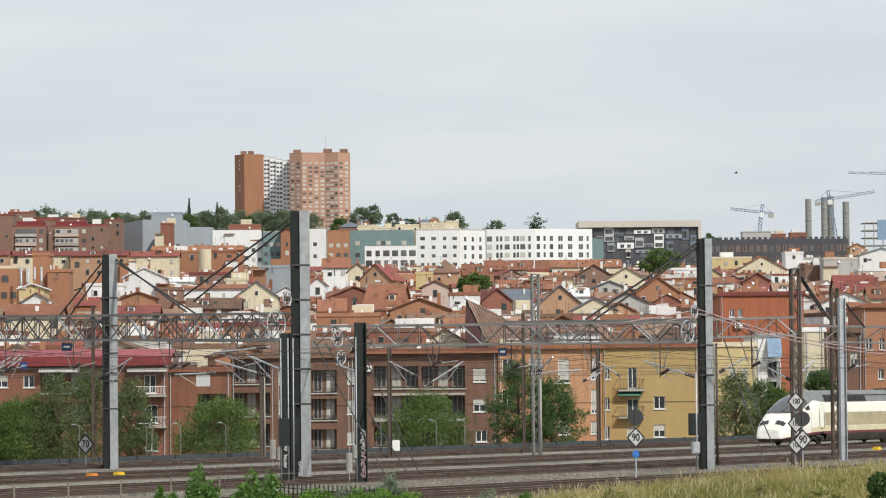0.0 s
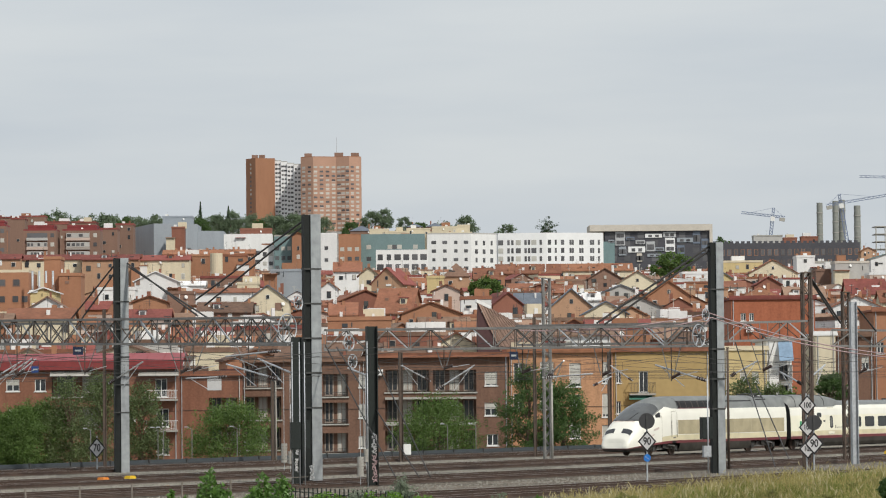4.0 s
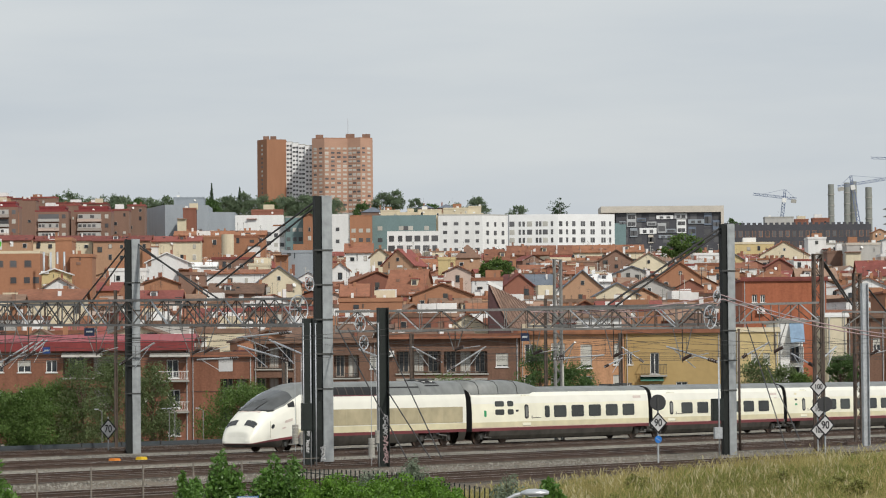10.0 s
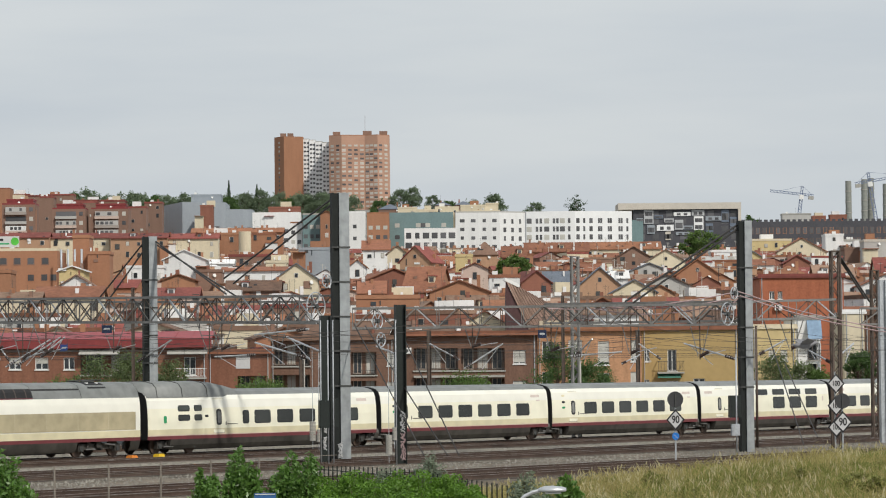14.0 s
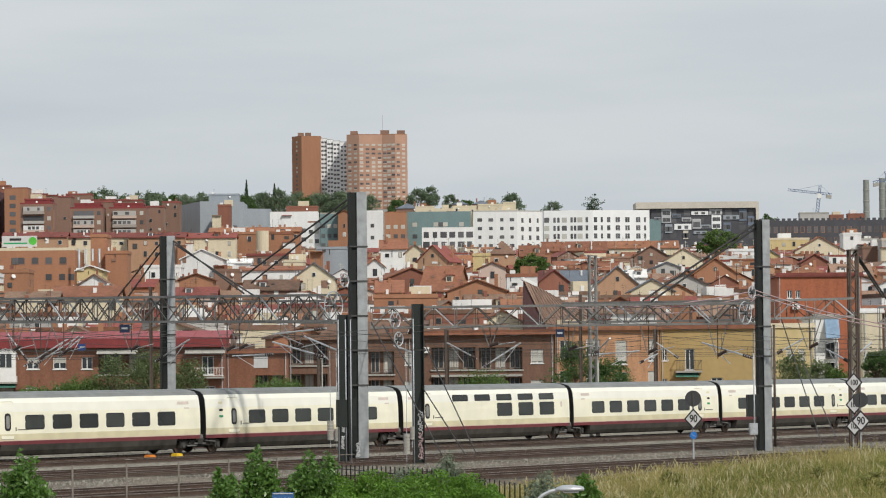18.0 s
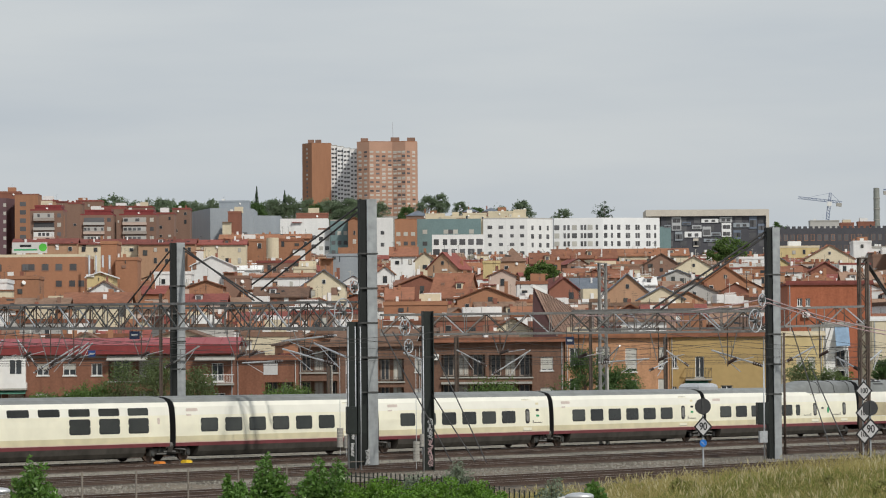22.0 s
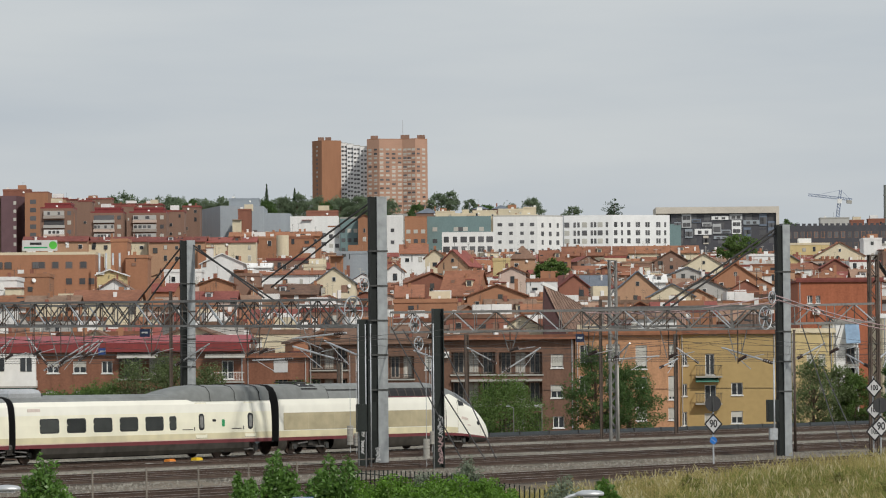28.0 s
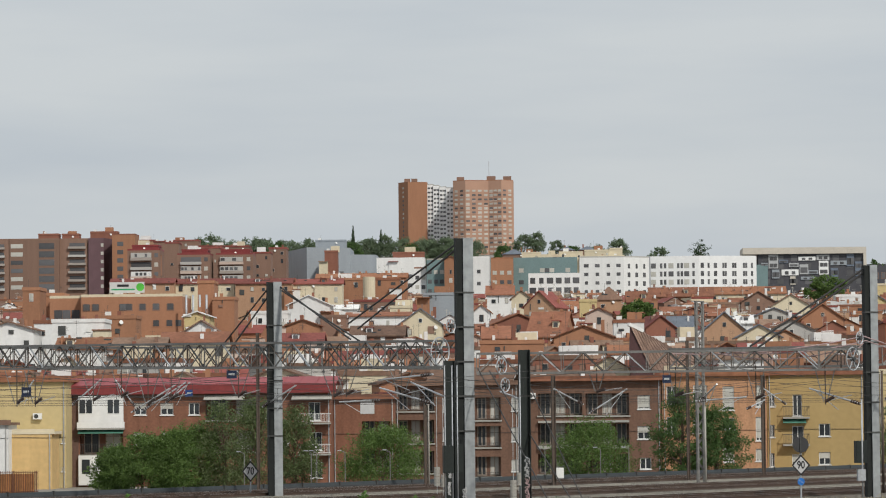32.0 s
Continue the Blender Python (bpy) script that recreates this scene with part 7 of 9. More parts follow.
    chain_block("apartment_block", [(-11.15, 1200), (10.55, 1200)], 14, z1 - 22, z1, [M_TEAL], [[([0.12, 0.45, 0.52, 0.6, 0.85], 2, 1.6, 1.4, 3.2, 4.0, "mixed")]], "long teal-rendered apartment block with few windows", M_TEAL)
    z1 = 50.46
    chain_block("terrace_house", [(-5.9, 1150), (11.03, 1150)], 9, z1 - 9, z1, [PLASTER[0]], [[(6, 2, 2.0, 1.9, 1.0, 3.2, "uneven")]], "white terraced houses with wide dark openings", PLASTER[0])
    z1 = 57.54
    chain_block("apartment_block", [(-25.5, 1180), (-19.08, 1180)], 10, z1 - 20, z1, [PLASTER[0]], [[([0.45], 2, 1.2, 1.2, 4, 4, "mixed")]], "white blank-walled building on the slope", PLASTER[0])
    z1 = 57.54
    chain_block("apartment_block", [(-18.67, 1190), (-11.25, 1190)], 10, z1 - 20, z1, [BRICK[0]], [[(3, 2, 1.4, 1.3, 4, 3.2, "mixed")]], "orange brick building with a red tile roof", TILE[1])
    z1 = 63.1
    chain_block("apartment_block", [(-60.17, 1250), (-43.2, 1250)], 12, z1 - 30, z1 - 2.5, [PLASTER[0]], [[(5, 4, 1.5, 1.4, 5.5, 3.2, "uneven")]], "white apartment building with a red brick penthouse", PLASTER[0])
    house(-48.93, 1252, 63.19, 11.22, "flat", BRICK[1], BRICK[1], 8, 0, rows=0, chimney=False, name="penthouse", label="red brick rooftop storey above a white block")
    chain_block("apartment_block", [(-40.2, 1185), (-34.1, 1185)], 10, 36, 57.2, [M_TEAL], [[(3, 3, 1.3, 1.3, 3.4, 3.2, "mixed")]], "short teal-rendered building between white blocks", M_CONCRETE)
    house(-32.0, 1180, 58.2, 4.2, "front", BRICK[0], TILE[1], 9, 0, 0.5, 3, False, "narrow orange gabled house among the blocks")
    chain_block("apartment_block", [(-44.5, 1188), (-40.4, 1188)], 10, 36, 54.5, [PLASTER[0]], [[(2, 3, 1.3, 1.3, 2.4, 3.2, "mixed")]], "narrow white building beside the teal one", TILE[1])
    # grey clad sports hall group
    z1 = 64.83
    chain_block("civic_building", [(-94.49, 1285), (-85.27, 1255), (-70.23, 1262)], 26, z1 - 24, z1, [M_GREYCLAD], [None, [([0.6, 0.8], 2, 1.6, 1.6, 8, 4, "mixed")]], "large grey metal-clad civic building with a faceted front", M_GREYCLAD)
    house(-78.03, 1275, 68.99, 10.81, "flat", M_GREYCLAD, M_GREYCLAD, 10, 0, rows=0, chimney=False, name="roof_block", label="grey clad upper storey on the civic building")
    house(-76.08, 1246, 63.73, 4.59, "flat", BRICK[1], BRICK[1], 6, 0, rows=0, chimney=False, name="stair_tower", label="plain orange-red brick stair tower")
    z1 = 62.51
    chain_block("civic_building", [(-70.34, 1264), (-61.04, 1268)], 18, z1 - 20, z1, [M_GREYCLAD], [[(4, 2, 1.3, 1.6, 6, 4.5, "mixed")]], "grey metal-clad wing with small windows", M_GREYCLAD)
    # brick apartment blocks with glazed balconies
    for x0, y0, x1, y1, zt in ((-120.52, 1150, -109.88, 1150, 58.23), (-108.33, 1155, -96.17, 1155, 58.36), (-133.3, 1120, -122.84, 1120, 58.39), (-110.47, 1160, -108.99, 1160, 58.09)):
        if x1 - x0 > 4:
            chain_block("apartment_block", [(x0, y0), (x1, y1)], 12, zt - 16, zt, [BRICK[2]], [[([0.42], 4, (x1 - x0) * 0.62, 1.5, 0.8, 3.0, "glazed"), ([0.88], 4, 1.2, 1.3, 0.9, 3.0, "mixed")]], "brown brick apartment block with glazed white balconies", M_MAROON)
            house((x0 + x1) / 2, y0 + 4, zt + 2.0, (x1 - x0) * 0.8, "flat", M_MAROON, M_MAROON, 9, 0, 0.35, 0, False, "maroon clad roof storey on a brick block", "roof_storey")
    for x, y, zt, w in ((-95.24, 1180, 60.39, 5.85), (-91.48, 1200, 62.83, 5.95), (-117.43, 1230, 64.68, 7.87), (-131.83, 1240, 67.06, 4.76), (-110.23, 1260, 66.47, 8.06)):
        house(x, y, zt, w, "flat", BRICK[2], TILE[4], 10, 0, rows=3, name="apartment_block", label="stepped red brick apartment building")
    # big brown brick blocks at the town's edge
    d = 1280
    z1 = 70.36
    b = chain_block("apartment_block", [(-211.4, 1280), (-195.69, 1280)], 14, z1 - 22, z1, [BRICK[2]], [[([0.3, 0.75], 6, 4.4, 1.5, 1.5, 3.0, "balcony")]], "brown brick apartment block with dark balconies", BRICK[2])
    b = chain_block("apartment_block", [(-195.48, 1280), (-177.31, 1280)], 14, z1 - 22, z1, [BRICK[2]], [[([0.15], 6, 4.4, 1.5, 1.5, 3.0, "mixed"), ([0.75], 6, 5.6, 2.2, 1.2, 3.0, "pane")]], "brown brick apartment block with recessed glazed bays", BRICK[2])
    b = chain_block("apartment_block", [(-177.38, 1282), (-167.04, 1282)], 14, z1 - 22, z1, [BRICK[2]], [[([0.62], 6, 5.6, 1.7, 1.2, 3.0, "balcony")]], "brown brick apartment block with stacked balconies", BRICK[2])
    b = chain_block("apartment_block", [(-166.71, 1281), (-161.13, 1281), (-159.14, 1290)], 12, z1 - 22, z1, [M_PURPLE], [[([0.9], 6, 1.0, 1.2, 1.5, 3.0, "blind")]], "dark purple-brown brick apartment wing", M_PURPLE)
    b = chain_block("apartment_block", [(-157.42, 1276), (-148.99, 1276)], 12, z1 - 22, z1 + 1.2, [BRICK[0]], [[([0.35], 6, 2.2, 1.6, 2.4, 3.0, "pane")]], "orange brick stair wing with stacked openings", BRICK[1])
    for px in ((-181.74, 1284, 72.83, 7.4), (-173.93, 1286, 72.85, 6.17), (-162.19, 1290, 73.77, 9.91)):
        house(*px, "flat", BRICK[1], BRICK[1], 6, 0, rows=0, chimney=True, name="roof_housing", label="brick lift housing on an apartment block")
    for px in ((-147.74, 1300, 71.01, 7.07), (-137.99, 1270, 69, 7.32), (-136.15, 1330, 72.4, 9.79), (-121.87, 1280, 67.69, 8.81), (-113.69, 1290, 68.09, 9.29)):
        house(*px, "flat", rng_pick(px[0], (BRICK[2], BRICK[3], BRICK[2])), TILE[4], 9, 0, rows=3, name="apartment_block", label="brick apartment building on the ridge")
    # dark works building with a notched parapet
    d = 1500
    z1 = 66.03
    b = chain_block("works_building", [(135.56, 1500), (198.43, 1500)], 16, z1 - 16, z1, [M_DARKCLAD], [[(22, 2, 1.3, 2.4, 2.2, 4.6, "mixed_warm")]], "long dark works building with a notched parapet", M_DARKCLAD)
    wide = 62.64
    for k in range(26):
        part("merlon", boxes((wide * (k + 0.1) / 26, 0.2, z1 + 0.5, wide * (k + 0.7) / 26, 1.2, z1 + 1.4)), M_DARKCLAD, b)
    house(165.67, 1560, 72.57, 12.73, "flat", PLASTER[3], M_CONCRETE, 8, 0, rows=0, chimney=False, name="roof_hall", label="grey concrete hall behind the works building")
    for px in ((180.06, 1600, 73.21, 6.14), (188.81, 1600, 73.65, 7.68)):
        house(*px, "flat", BRICK[1], BRICK[1], 6, 0, rows=1, chimney=False, name="house", label="small red brick building behind the works")
    house(195.3, 1450, 62.31, 6.03, "front", BRICK[3], TILE[1], 9, 0, label="orange gabled brick house beside the works")
    # unfinished concrete frame with a blue sheet
    z1 = 73.37
    cx, cy = 205.18, 1500
    b = thing("unfinished_building", pose(cx, cy, 0), "unfinished concrete building frame with a blue debris sheet", "building")
    for k in range(5):
        part("floor_slab", boxes((0, 0, z1 - 3.2 * k - 0.35, 24, 12, z1 - 3.2 * k)), M_CONCRETE, b)
    for k in range(7):
        part("column", boxes((k * 3.9, 0.1, z1 - 18, k * 3.9 + 0.4, 0.6, z1 - 0.35)), M_CONCRETE, b)
    part("sheet", boxes((5.5, -0.3, z1 - 7.5, 12, -0.1, z1 + 1.0)), M_BLUEAWN, b)
    # chimneys
    for x, y, zt, w in ((199.56, 1650, 91.41, 2.9), (207, 1650, 92.15, 2.9), (210.69, 1655, 92.93, 3.18), (217.19, 1650, 89.95, 3.17)):
        c = thing("chimney_stack", pose(x, y, zt - 34), "tall banded grey concrete chimney stack", "chimney", "power station chimneys")
        bm = bmesh.new()
        add_bar(bm, (0, 0, 0), (0, 0, 34), w / 2 * 1.04, 20, w / 2 * 0.96)
        part("shaft", bm, M_CHIMNEY, c)
        for k in range(1, 6):
            bm = bmesh.new()
            add_bar(bm, (0, 0, 34 - k * 5), (0, 0, 34.4 - k * 5), w / 2 * 1.12, 20)
            part("band", bm, M_CONCRETE, c)
    # villas on the crest
    for k, px in enumerate(((-6.22, 1480, 73.24, 8.05), (0.87, 1470, 71.77, 8.94), (10.37, 1480, 73.34, 9.95), (21.69, 1500, 74.9, 10.8), (27.12, 1470, 71.09, 10.58), (29.94, 1510, 76.04, 5.32))):
        house(*px, "flat", PLASTER[1], PLASTER[1], 10, 0, rows=1, chimney=k % 2 == 0, name="villa", label="cream flat-roofed villa on the crest")
    for k, px in enumerate(((9.2, 1560, 79.33, 6.99), (18.2, 1560, 79.51, 7.49), (-14.29, 1560, 78.52, 9.98))):
        house(*px, "hip", BRICK[2], M_SLATE, 10, 0, 0.5, 0, label="slate-roofed house among trees on the crest")


def rng_pick(key, seq):
    return seq[int(abs(key) * 7.3) % len(seq)]


M_BRIGHT = material("bright_white_render", (0.73, 0.735, 0.735), 0.8, 0, 0.05, 2, 0.3, 0.1)
M_GREYPALE = material("pale_grey_panel", (0.4, 0.41, 0.42), 0.7, 0, 0.12, 2, 0.4, 0)
M_BLUEGREY = material("blue_grey_panel", (0.13, 0.16, 0.21), 0.5, 0, 0.15, 2, 0.4, 0)
M_TOWERBRICK = material("pinkish_tower_brick", (0.395, 0.238, 0.17), 0.85, 0, 0.12, 2, 0.1, 0.2)
M_PURPLE = material("purple_brick", (0.13, 0.075, 0.085), 0.85, 0, 0.15, 4, 0.3, 0.2)
M_CHIMNEY = material("weathered_chimney", (0.22, 0.23, 0.21), 0.85, 0, 0.18, 1, 0.15, 0.2)


def crane(x, y, z, mast, jib_l, jib_r, tilt, label):
    c = thing("tower_crane", pose(x, y, z, 0, -tilt, 0), label, "crane", "cranes")

    def lattice(a, b, s, name, n):
        a, b = Vector(a), Vector(b)
        bm = bmesh.new()
        side = Vector((0, 1, 0))
        up = side.cross((b - a).normalized())
        corners = [side * s + up * s, side * -s + up * s, side * s - up * s, side * -s - up * s]
        for c0 in corners:
            add_bar(bm, a + c0, b + c0, 0.13)
        for i in range(n):
            p, q = a.lerp(b, i / n), a.lerp(b, (i + 1) / n)
            k = 1 if i % 2 else -1
            for sd in (1, -1):
                add_bar(bm, p + side * s * sd + up * s * k, q + side * s * sd - up * s * k, 0.09)
        part(name, bm, M_CRANE, c)
    lattice((0, 0, 0), (0, 0, mast), 0.7, "mast", 14)
    lattice((0, 0, mast), (0, 0, mast + 4), 0.5, "cat_head", 3)
    lattice((0, 0, mast), (-jib_l, 0, mast), 0.5, "jib", 16)
    lattice((0, 0, mast), (jib_r, 0, mast), 0.5, "counter_jib", 8)
    part("counterweight", boxes((jib_r - 2.5, -0.8, mast - 2, jib_r, 0.8, mast - 0.4) if jib_r > 0 else (jib_r, -0.8, mast - 2, jib_r + 2.5, 0.8, mast - 0.4)), M_CONCRETE, c)
    part("tie_bar", bars([((0, 0, mast + 4), (-jib_l * 0.7, 0, mast + 0.5), 0.08), ((0, 0, mast + 4), (jib_r * 0.8, 0, mast + 0.5), 0.08)]), M_CRANE, c)
    part("cab", boxes((-1.0, -1.6, mast - 2.4, 1.0, -0.75, mast - 0.3)), M_FRAME, c)


M_CRANE = material("blue_grey_crane_paint", (0.16, 0.2, 0.3), 0.5, 0.2, 0.15, 4, 0.5)


def near_houses():
    B, P, T = BRICK, PLASTER, TILE
    # orange brick school-like complex
    z1 = 27.37
    b = chain_block("brick_complex", [(-93.23, 660), (-87.49, 660), (-86.61, 655), (-67.73, 655)], 16, z1 - 14, z1, [B[0]], [[([0.28, 0.55, 0.85], 1, 1.5, 1.6, 2.2, 3, "pane")], None, [([0.05, 0.14, 0.41, 0.47, 0.605, 0.738, 0.88], 1, 1.1, 1.15, 1.3, 3.0, "mixed_warm"), ([0.738, 0.87, 0.96], 1, 1.1, 1.15, 4.4, 3.0, "mixed_warm")]], "orange brick school building with square dark windows", PLASTER[1])
    for px, lab in (((-64.61, 668, 30.8, 3.1), "plain orange brick stair tower"), ((-60.93, 664, 27.52, 4.14), "orange brick wing beside a stair tower"), ((-93.77, 640, 28.77, 3.17), "brown brick tower with a narrow window"), ((-93.7, 664, 28.58, 4.89), "orange brick wing with a parapet"), ((-84.22, 700, 29.41, 4.93), "orange brick roof house")):
        house(*px, "flat", B[0], B[0], 8, 0, rows=1 if "narrow" in lab else 0, chimney=False, name="brick_wing", label=lab)
    billboard(-78.31, 657, 28.19, 6.52, 2)
    for k in range(4):
        x, y, z = -66.71, 652, 23.5
        single("flue_pipe", bars([((0, 0, 0), (0, 0, 6.5), 0.2)], 0.2, 10), M_GALV, pose(x + k * 1.25, y, z - 2.5), "tall metal flue pipe beside the brick complex", "pipe", "flue pipes", smooth=True)
    H = house
    H(-74.57, 560, 20.62, 8.33, "flat", P[0], P[0], 9, 0, rows=0, chimney=False, label="large blank white party wall")
    H(-84.96, 555, 20.04, 7.99, "front", P[0], T[2], 9, 0, 0.3, 0, label="white gabled house with a blank wall")
    H(-82.36, 575, 20.92, 2.94, "flat", P[0], T[0], 8, 0)
    H(-73.6, 600, 22.3, 7.2, "flat", B[0], B[0], 8, 0, rows=0, chimney=False, label="blank orange brick wall with a vent")
    H(-60.55, 610, 23.04, 4.49, "front", P[2], P[0], 8, 0, 0.35, 1, False, "yellow house with a white-trimmed gable")
    H(-56.43, 575, 20.49, 5.89, "front", P[0], T[2], 7, 0, 0.62, 0, False, "low white gable with a brown roof")
    H(-54.14, 540, 17.79, 9.85, "side", P[1], T[0], 8, 0, 0.4, 0)
    H(-69.6, 530, 16.85, 8.48, "side", P[0], T[1], 8, 0, 0.4, 0)
    H(-60.33, 520, 16.54, 7.49, "side", B[0], T[3], 8, 0, 0.4, 1)
    H(-51.29, 760, 30.92, 9.12, "front", P[0], P[0], 12, 0, 0.45, 0, False, "large white gabled workshop")
    H(-56.65, 720, 26.48, 7.6, "flat", P[0], P[0], 8, 0, rows=3)
    H(-52.54, 940, 41.76, 7.07, "flat", B[0], B[0], 8, 0, rows=1, chimney=False)
    H(-42.44, 940, 41.66, 6.47, "flat", B[0], T[0], 8, 0, rows=0, chimney=False)
    H(-50.86, 970, 44.17, 24.83, "side", B[0], T[1], 8, 0, 0.3, 1)
    x, y, z, w = -46.83, 930, 41.61, 3.27
    single("water_tank", bars([((0, 0, 0), (0, 0, 5.4), w / 2)], w / 2, 18), P[1], pose(x, y + 1, z - 5.4), "cream cylindrical rooftop tank", "tank", smooth=False)
    H(-45.98, 800, 30.06, 5.89, "side", P[0], P[0], 6, 0, 0.3, 1)
    H(-39.91, 830, 32.27, 11.29, "flat", B[2], T[4], 8, 0, rows=1)
    H(-32.74, 790, 29.49, 4.8, "flat", P[1], P[1], 7, 0, rows=1)
    H(-34.12, 720, 25.92, 13.36, "side", P[0], T[0], 7, 0, 0.22, 2)
    H(-41.78, 690, 24.67, 5.08, "flat", B[2], B[2], 8, 0, rows=0)
    H(-45, 650, 22.61, 6.24, "front", B[0], T[0], 9, 0, 0.35, 1)
    H(-41.65, 600, 18.91, 6.72, "side", P[4], T[4], 8, 0, 0.35, 1)
    H(-30.76, 640, 21.08, 9.42, "side", B[2], T[2], 9, 0, 0.4, 1)
    H(-23.65, 660, 24.69, 8.03, "front", P[1], M_SLATE, 10, 0, 0.72, 2, True, "yellow-cream gabled house with grey roof slopes")
    H(-23.96, 800, 32.67, 8.06, "flat", M_GREYCLAD, M_GREYCLAD, 12, 0, rows=0, chimney=False, label="large blank blue-grey party wall")
    H(-13.53, 730, 27.54, 3.74, "front", P[0], T[1], 8, 0, 0.8, 1)
    H(-0.25, 760, 31.28, 6.93, "front", B[3], T[4], 9, -18, 0.95, 1, True, "ochre-orange gabled house with steep maroon roof")
    H(-5.62, 780, 32.16, 4.37, "front", P[1], T[2], 8, 0, 0.8, 1)
    H(-10.56, 800, 34.07, 5.89, "side", P[0], T[0], 8, 0, 0.5, 2)
    H(-6.65, 660, 23.58, 9.93, "front", B[1], T[0], 10, 14, 0.4, 1)
    H(0.84, 650, 23.64, 6.66, "side", B[0], T[0], 12, -12, 0.75, 0)
    H(6.21, 600, 19.71, 10.18, "front", B[0], T[0], 10, 0, 0.38, 2)
    H(-5.19, 520, 15.69, 9.32, "flat", B[0], B[0], 9, 0, rows=0, chimney=False, label="long flat orange brick parapet wall")
    H(-8.7, 600, 19.75, 4.32, "side", B[0], T[0], 8, 0, 0.5, 0)
    H(10.31, 700, 25.7, 5.38, "front", P[4], T[0], 9, 0, 0.45, 1, True, "pale pink gabled house with a brick chimney breast")
    H(15.19, 860, 35.9, 6.05, "hip", B[3], T[2], 8, 0, 1.1, 1, False, "house with a steep brown mansard roof")
    H(9.14, 780, 30.15, 3.74, "flat", P[2], P[2], 7, 0, rows=1)
    H(14.82, 640, 21.78, 5.53, "flat", P[0], T[0], 8, 0, rows=1)
    H(20.58, 680, 23.47, 5.98, "front", B[1], T[4], 9, 16, 0.75, 1, True, "red-roofed brick house with twin chimneys")
    H(26, 690, 23.59, 5.3, "side", P[1], M_SLATE, 8, 0, 0.6, 2)
    H(32.09, 640, 22.84, 9.42, "front", B[3], M_SLATE, 11, 0, 0.85, 1, True, "large orange gabled house with slate roof slopes")
    H(36.54, 610, 19.78, 7.52, "front", P[1], M_SLATE, 10, 0, 0.55, 0, False, "cream gabled house with a blank wall")
    H(37.34, 690, 23.59, 5.52, "side", P[0], P[0], 8, 0, 0.35, 0)
    H(48.78, 760, 27.16, 9.24, "front", P[3], M_SLATE, 11, 0, 0.4, 1, False, "low grey gabled hall")
    H(45.59, 660, 21.93, 10.35, "front", P[3], T[2], 11, 0, 0.45, 1, False)
    H(56.08, 720, 26.68, 8.76, "front", B[0], T[1], 10, 0, 0.7, 1)
    H(59.28, 860, 33.41, 9.49, "front", P[1], T[2], 9, 0, 0.6, 2)
    H(52.6, 880, 34.87, 8.45, "front", B[2], T[2], 9, 0, 0.6, 1)
    H(73.86, 860, 33.27, 7.16, "flat", P[0], P[0], 8, 0, rows=3)
    H(36.58, 960, 39.06, 17.2, "side", B[0], T[0], 10, 0, 0.5, 1)
    H(55.55, 980, 39.76, 21.17, "side", P[1], T[1], 10, 0, 0.4, 2)
    H(23.36, 900, 36, 5.76, "side", B[1], T[0], 9, 0, 0.6, 1)
    # long red-tiled terraces
    for k, px in enumerate(((-103.36, 900, 40.61, 16.13), (-87.89, 905, 40.55, 15.35), (-72.31, 900, 40.23, 14.4), (-58.82, 905, 40.18, 12.74))):
        H(*px, "side", P[1] if k % 2 else B[3], T[4], 7, 0, 0.35, 2, True, "long terrace with red tiled roof and loggias")
    # lower roofs just behind the street row
    H(12.09, 500, 14.3, 6.4, "side", B[0], T[1], 8, 0, 0.3, 1)
    H(33.01, 520, 14.82, 9.15, "side", B[0], T[4], 8, 0, 0.4, 1)
    H(24.93, 470, 12.96, 7.52, "side", P[0], T[3], 8, 0, 0.3, 1)
    # towards the far end of the railway
    H(83.83, 900, 34.3, 10.66, "front", P[2], M_SLATE, 10, 0, 0.62, 2, False, "yellow gabled house with slate roof slopes")
    H(102.23, 1050, 42.78, 15.12, "flat", P[2], P[1], 10, 0, rows=1)
    H(103.18, 960, 39.57, 13.52, "front", P[1], T[0], 11, 0, 0.55, 2, False, "large cream gabled apartment house")
    H(114.48, 980, 41.49, 5.02, "flat", P[0], P[0], 9, 0, rows=2)
    H(119.95, 985, 40.05, 4.73, "flat", P[0], M_CONCRETE, 9, 0, rows=2)
    H(110.15, 900, 34.95, 4.9, "flat", B[2], B[2], 9, 0, rows=3)
    H(115.68, 890, 36.56, 8.54, "flat", P[3], M_BEIGESTONE, 9, 0, rows=0, chimney=False, label="blank taupe party wall")
    H(136, 960, 41.46, 12.13, "front", P[0], M_TEAL, 10, 0, 0.3, 2, False, "white gabled building with a green roof")
    H(121.62, 860, 32.63, 11.15, "flat", P[4], P[0], 9, 0, rows=2)
    H(101.9, 760, 27.94, 8.27, "side", P[1], T[4], 9, 0, 0.7, 1)
    H(97.82, 680, 23.22, 7.62, "side", P[1], T[0], 9, 0, 0.5, 2)
    H(83.82, 640, 21.16, 9.22, "front", P[0], T[0], 9, 0, 0.45, 2)
    H(75.12, 720, 25.37, 8.99, "hip", B[0], T[1], 10, 0, 0.6, 1)
    H(84.91, 800, 29.87, 5.63, "front", B[1], T[4], 9, 0, 0.6, 1)
    H(81.69, 700, 24.61, 7.62, "side", B[3], T[3], 9, 0, 0.5, 1)
    H(70.27, 840, 31.03, 10.75, "side", P[0], P[3], 9, 0, 0.25, 2)


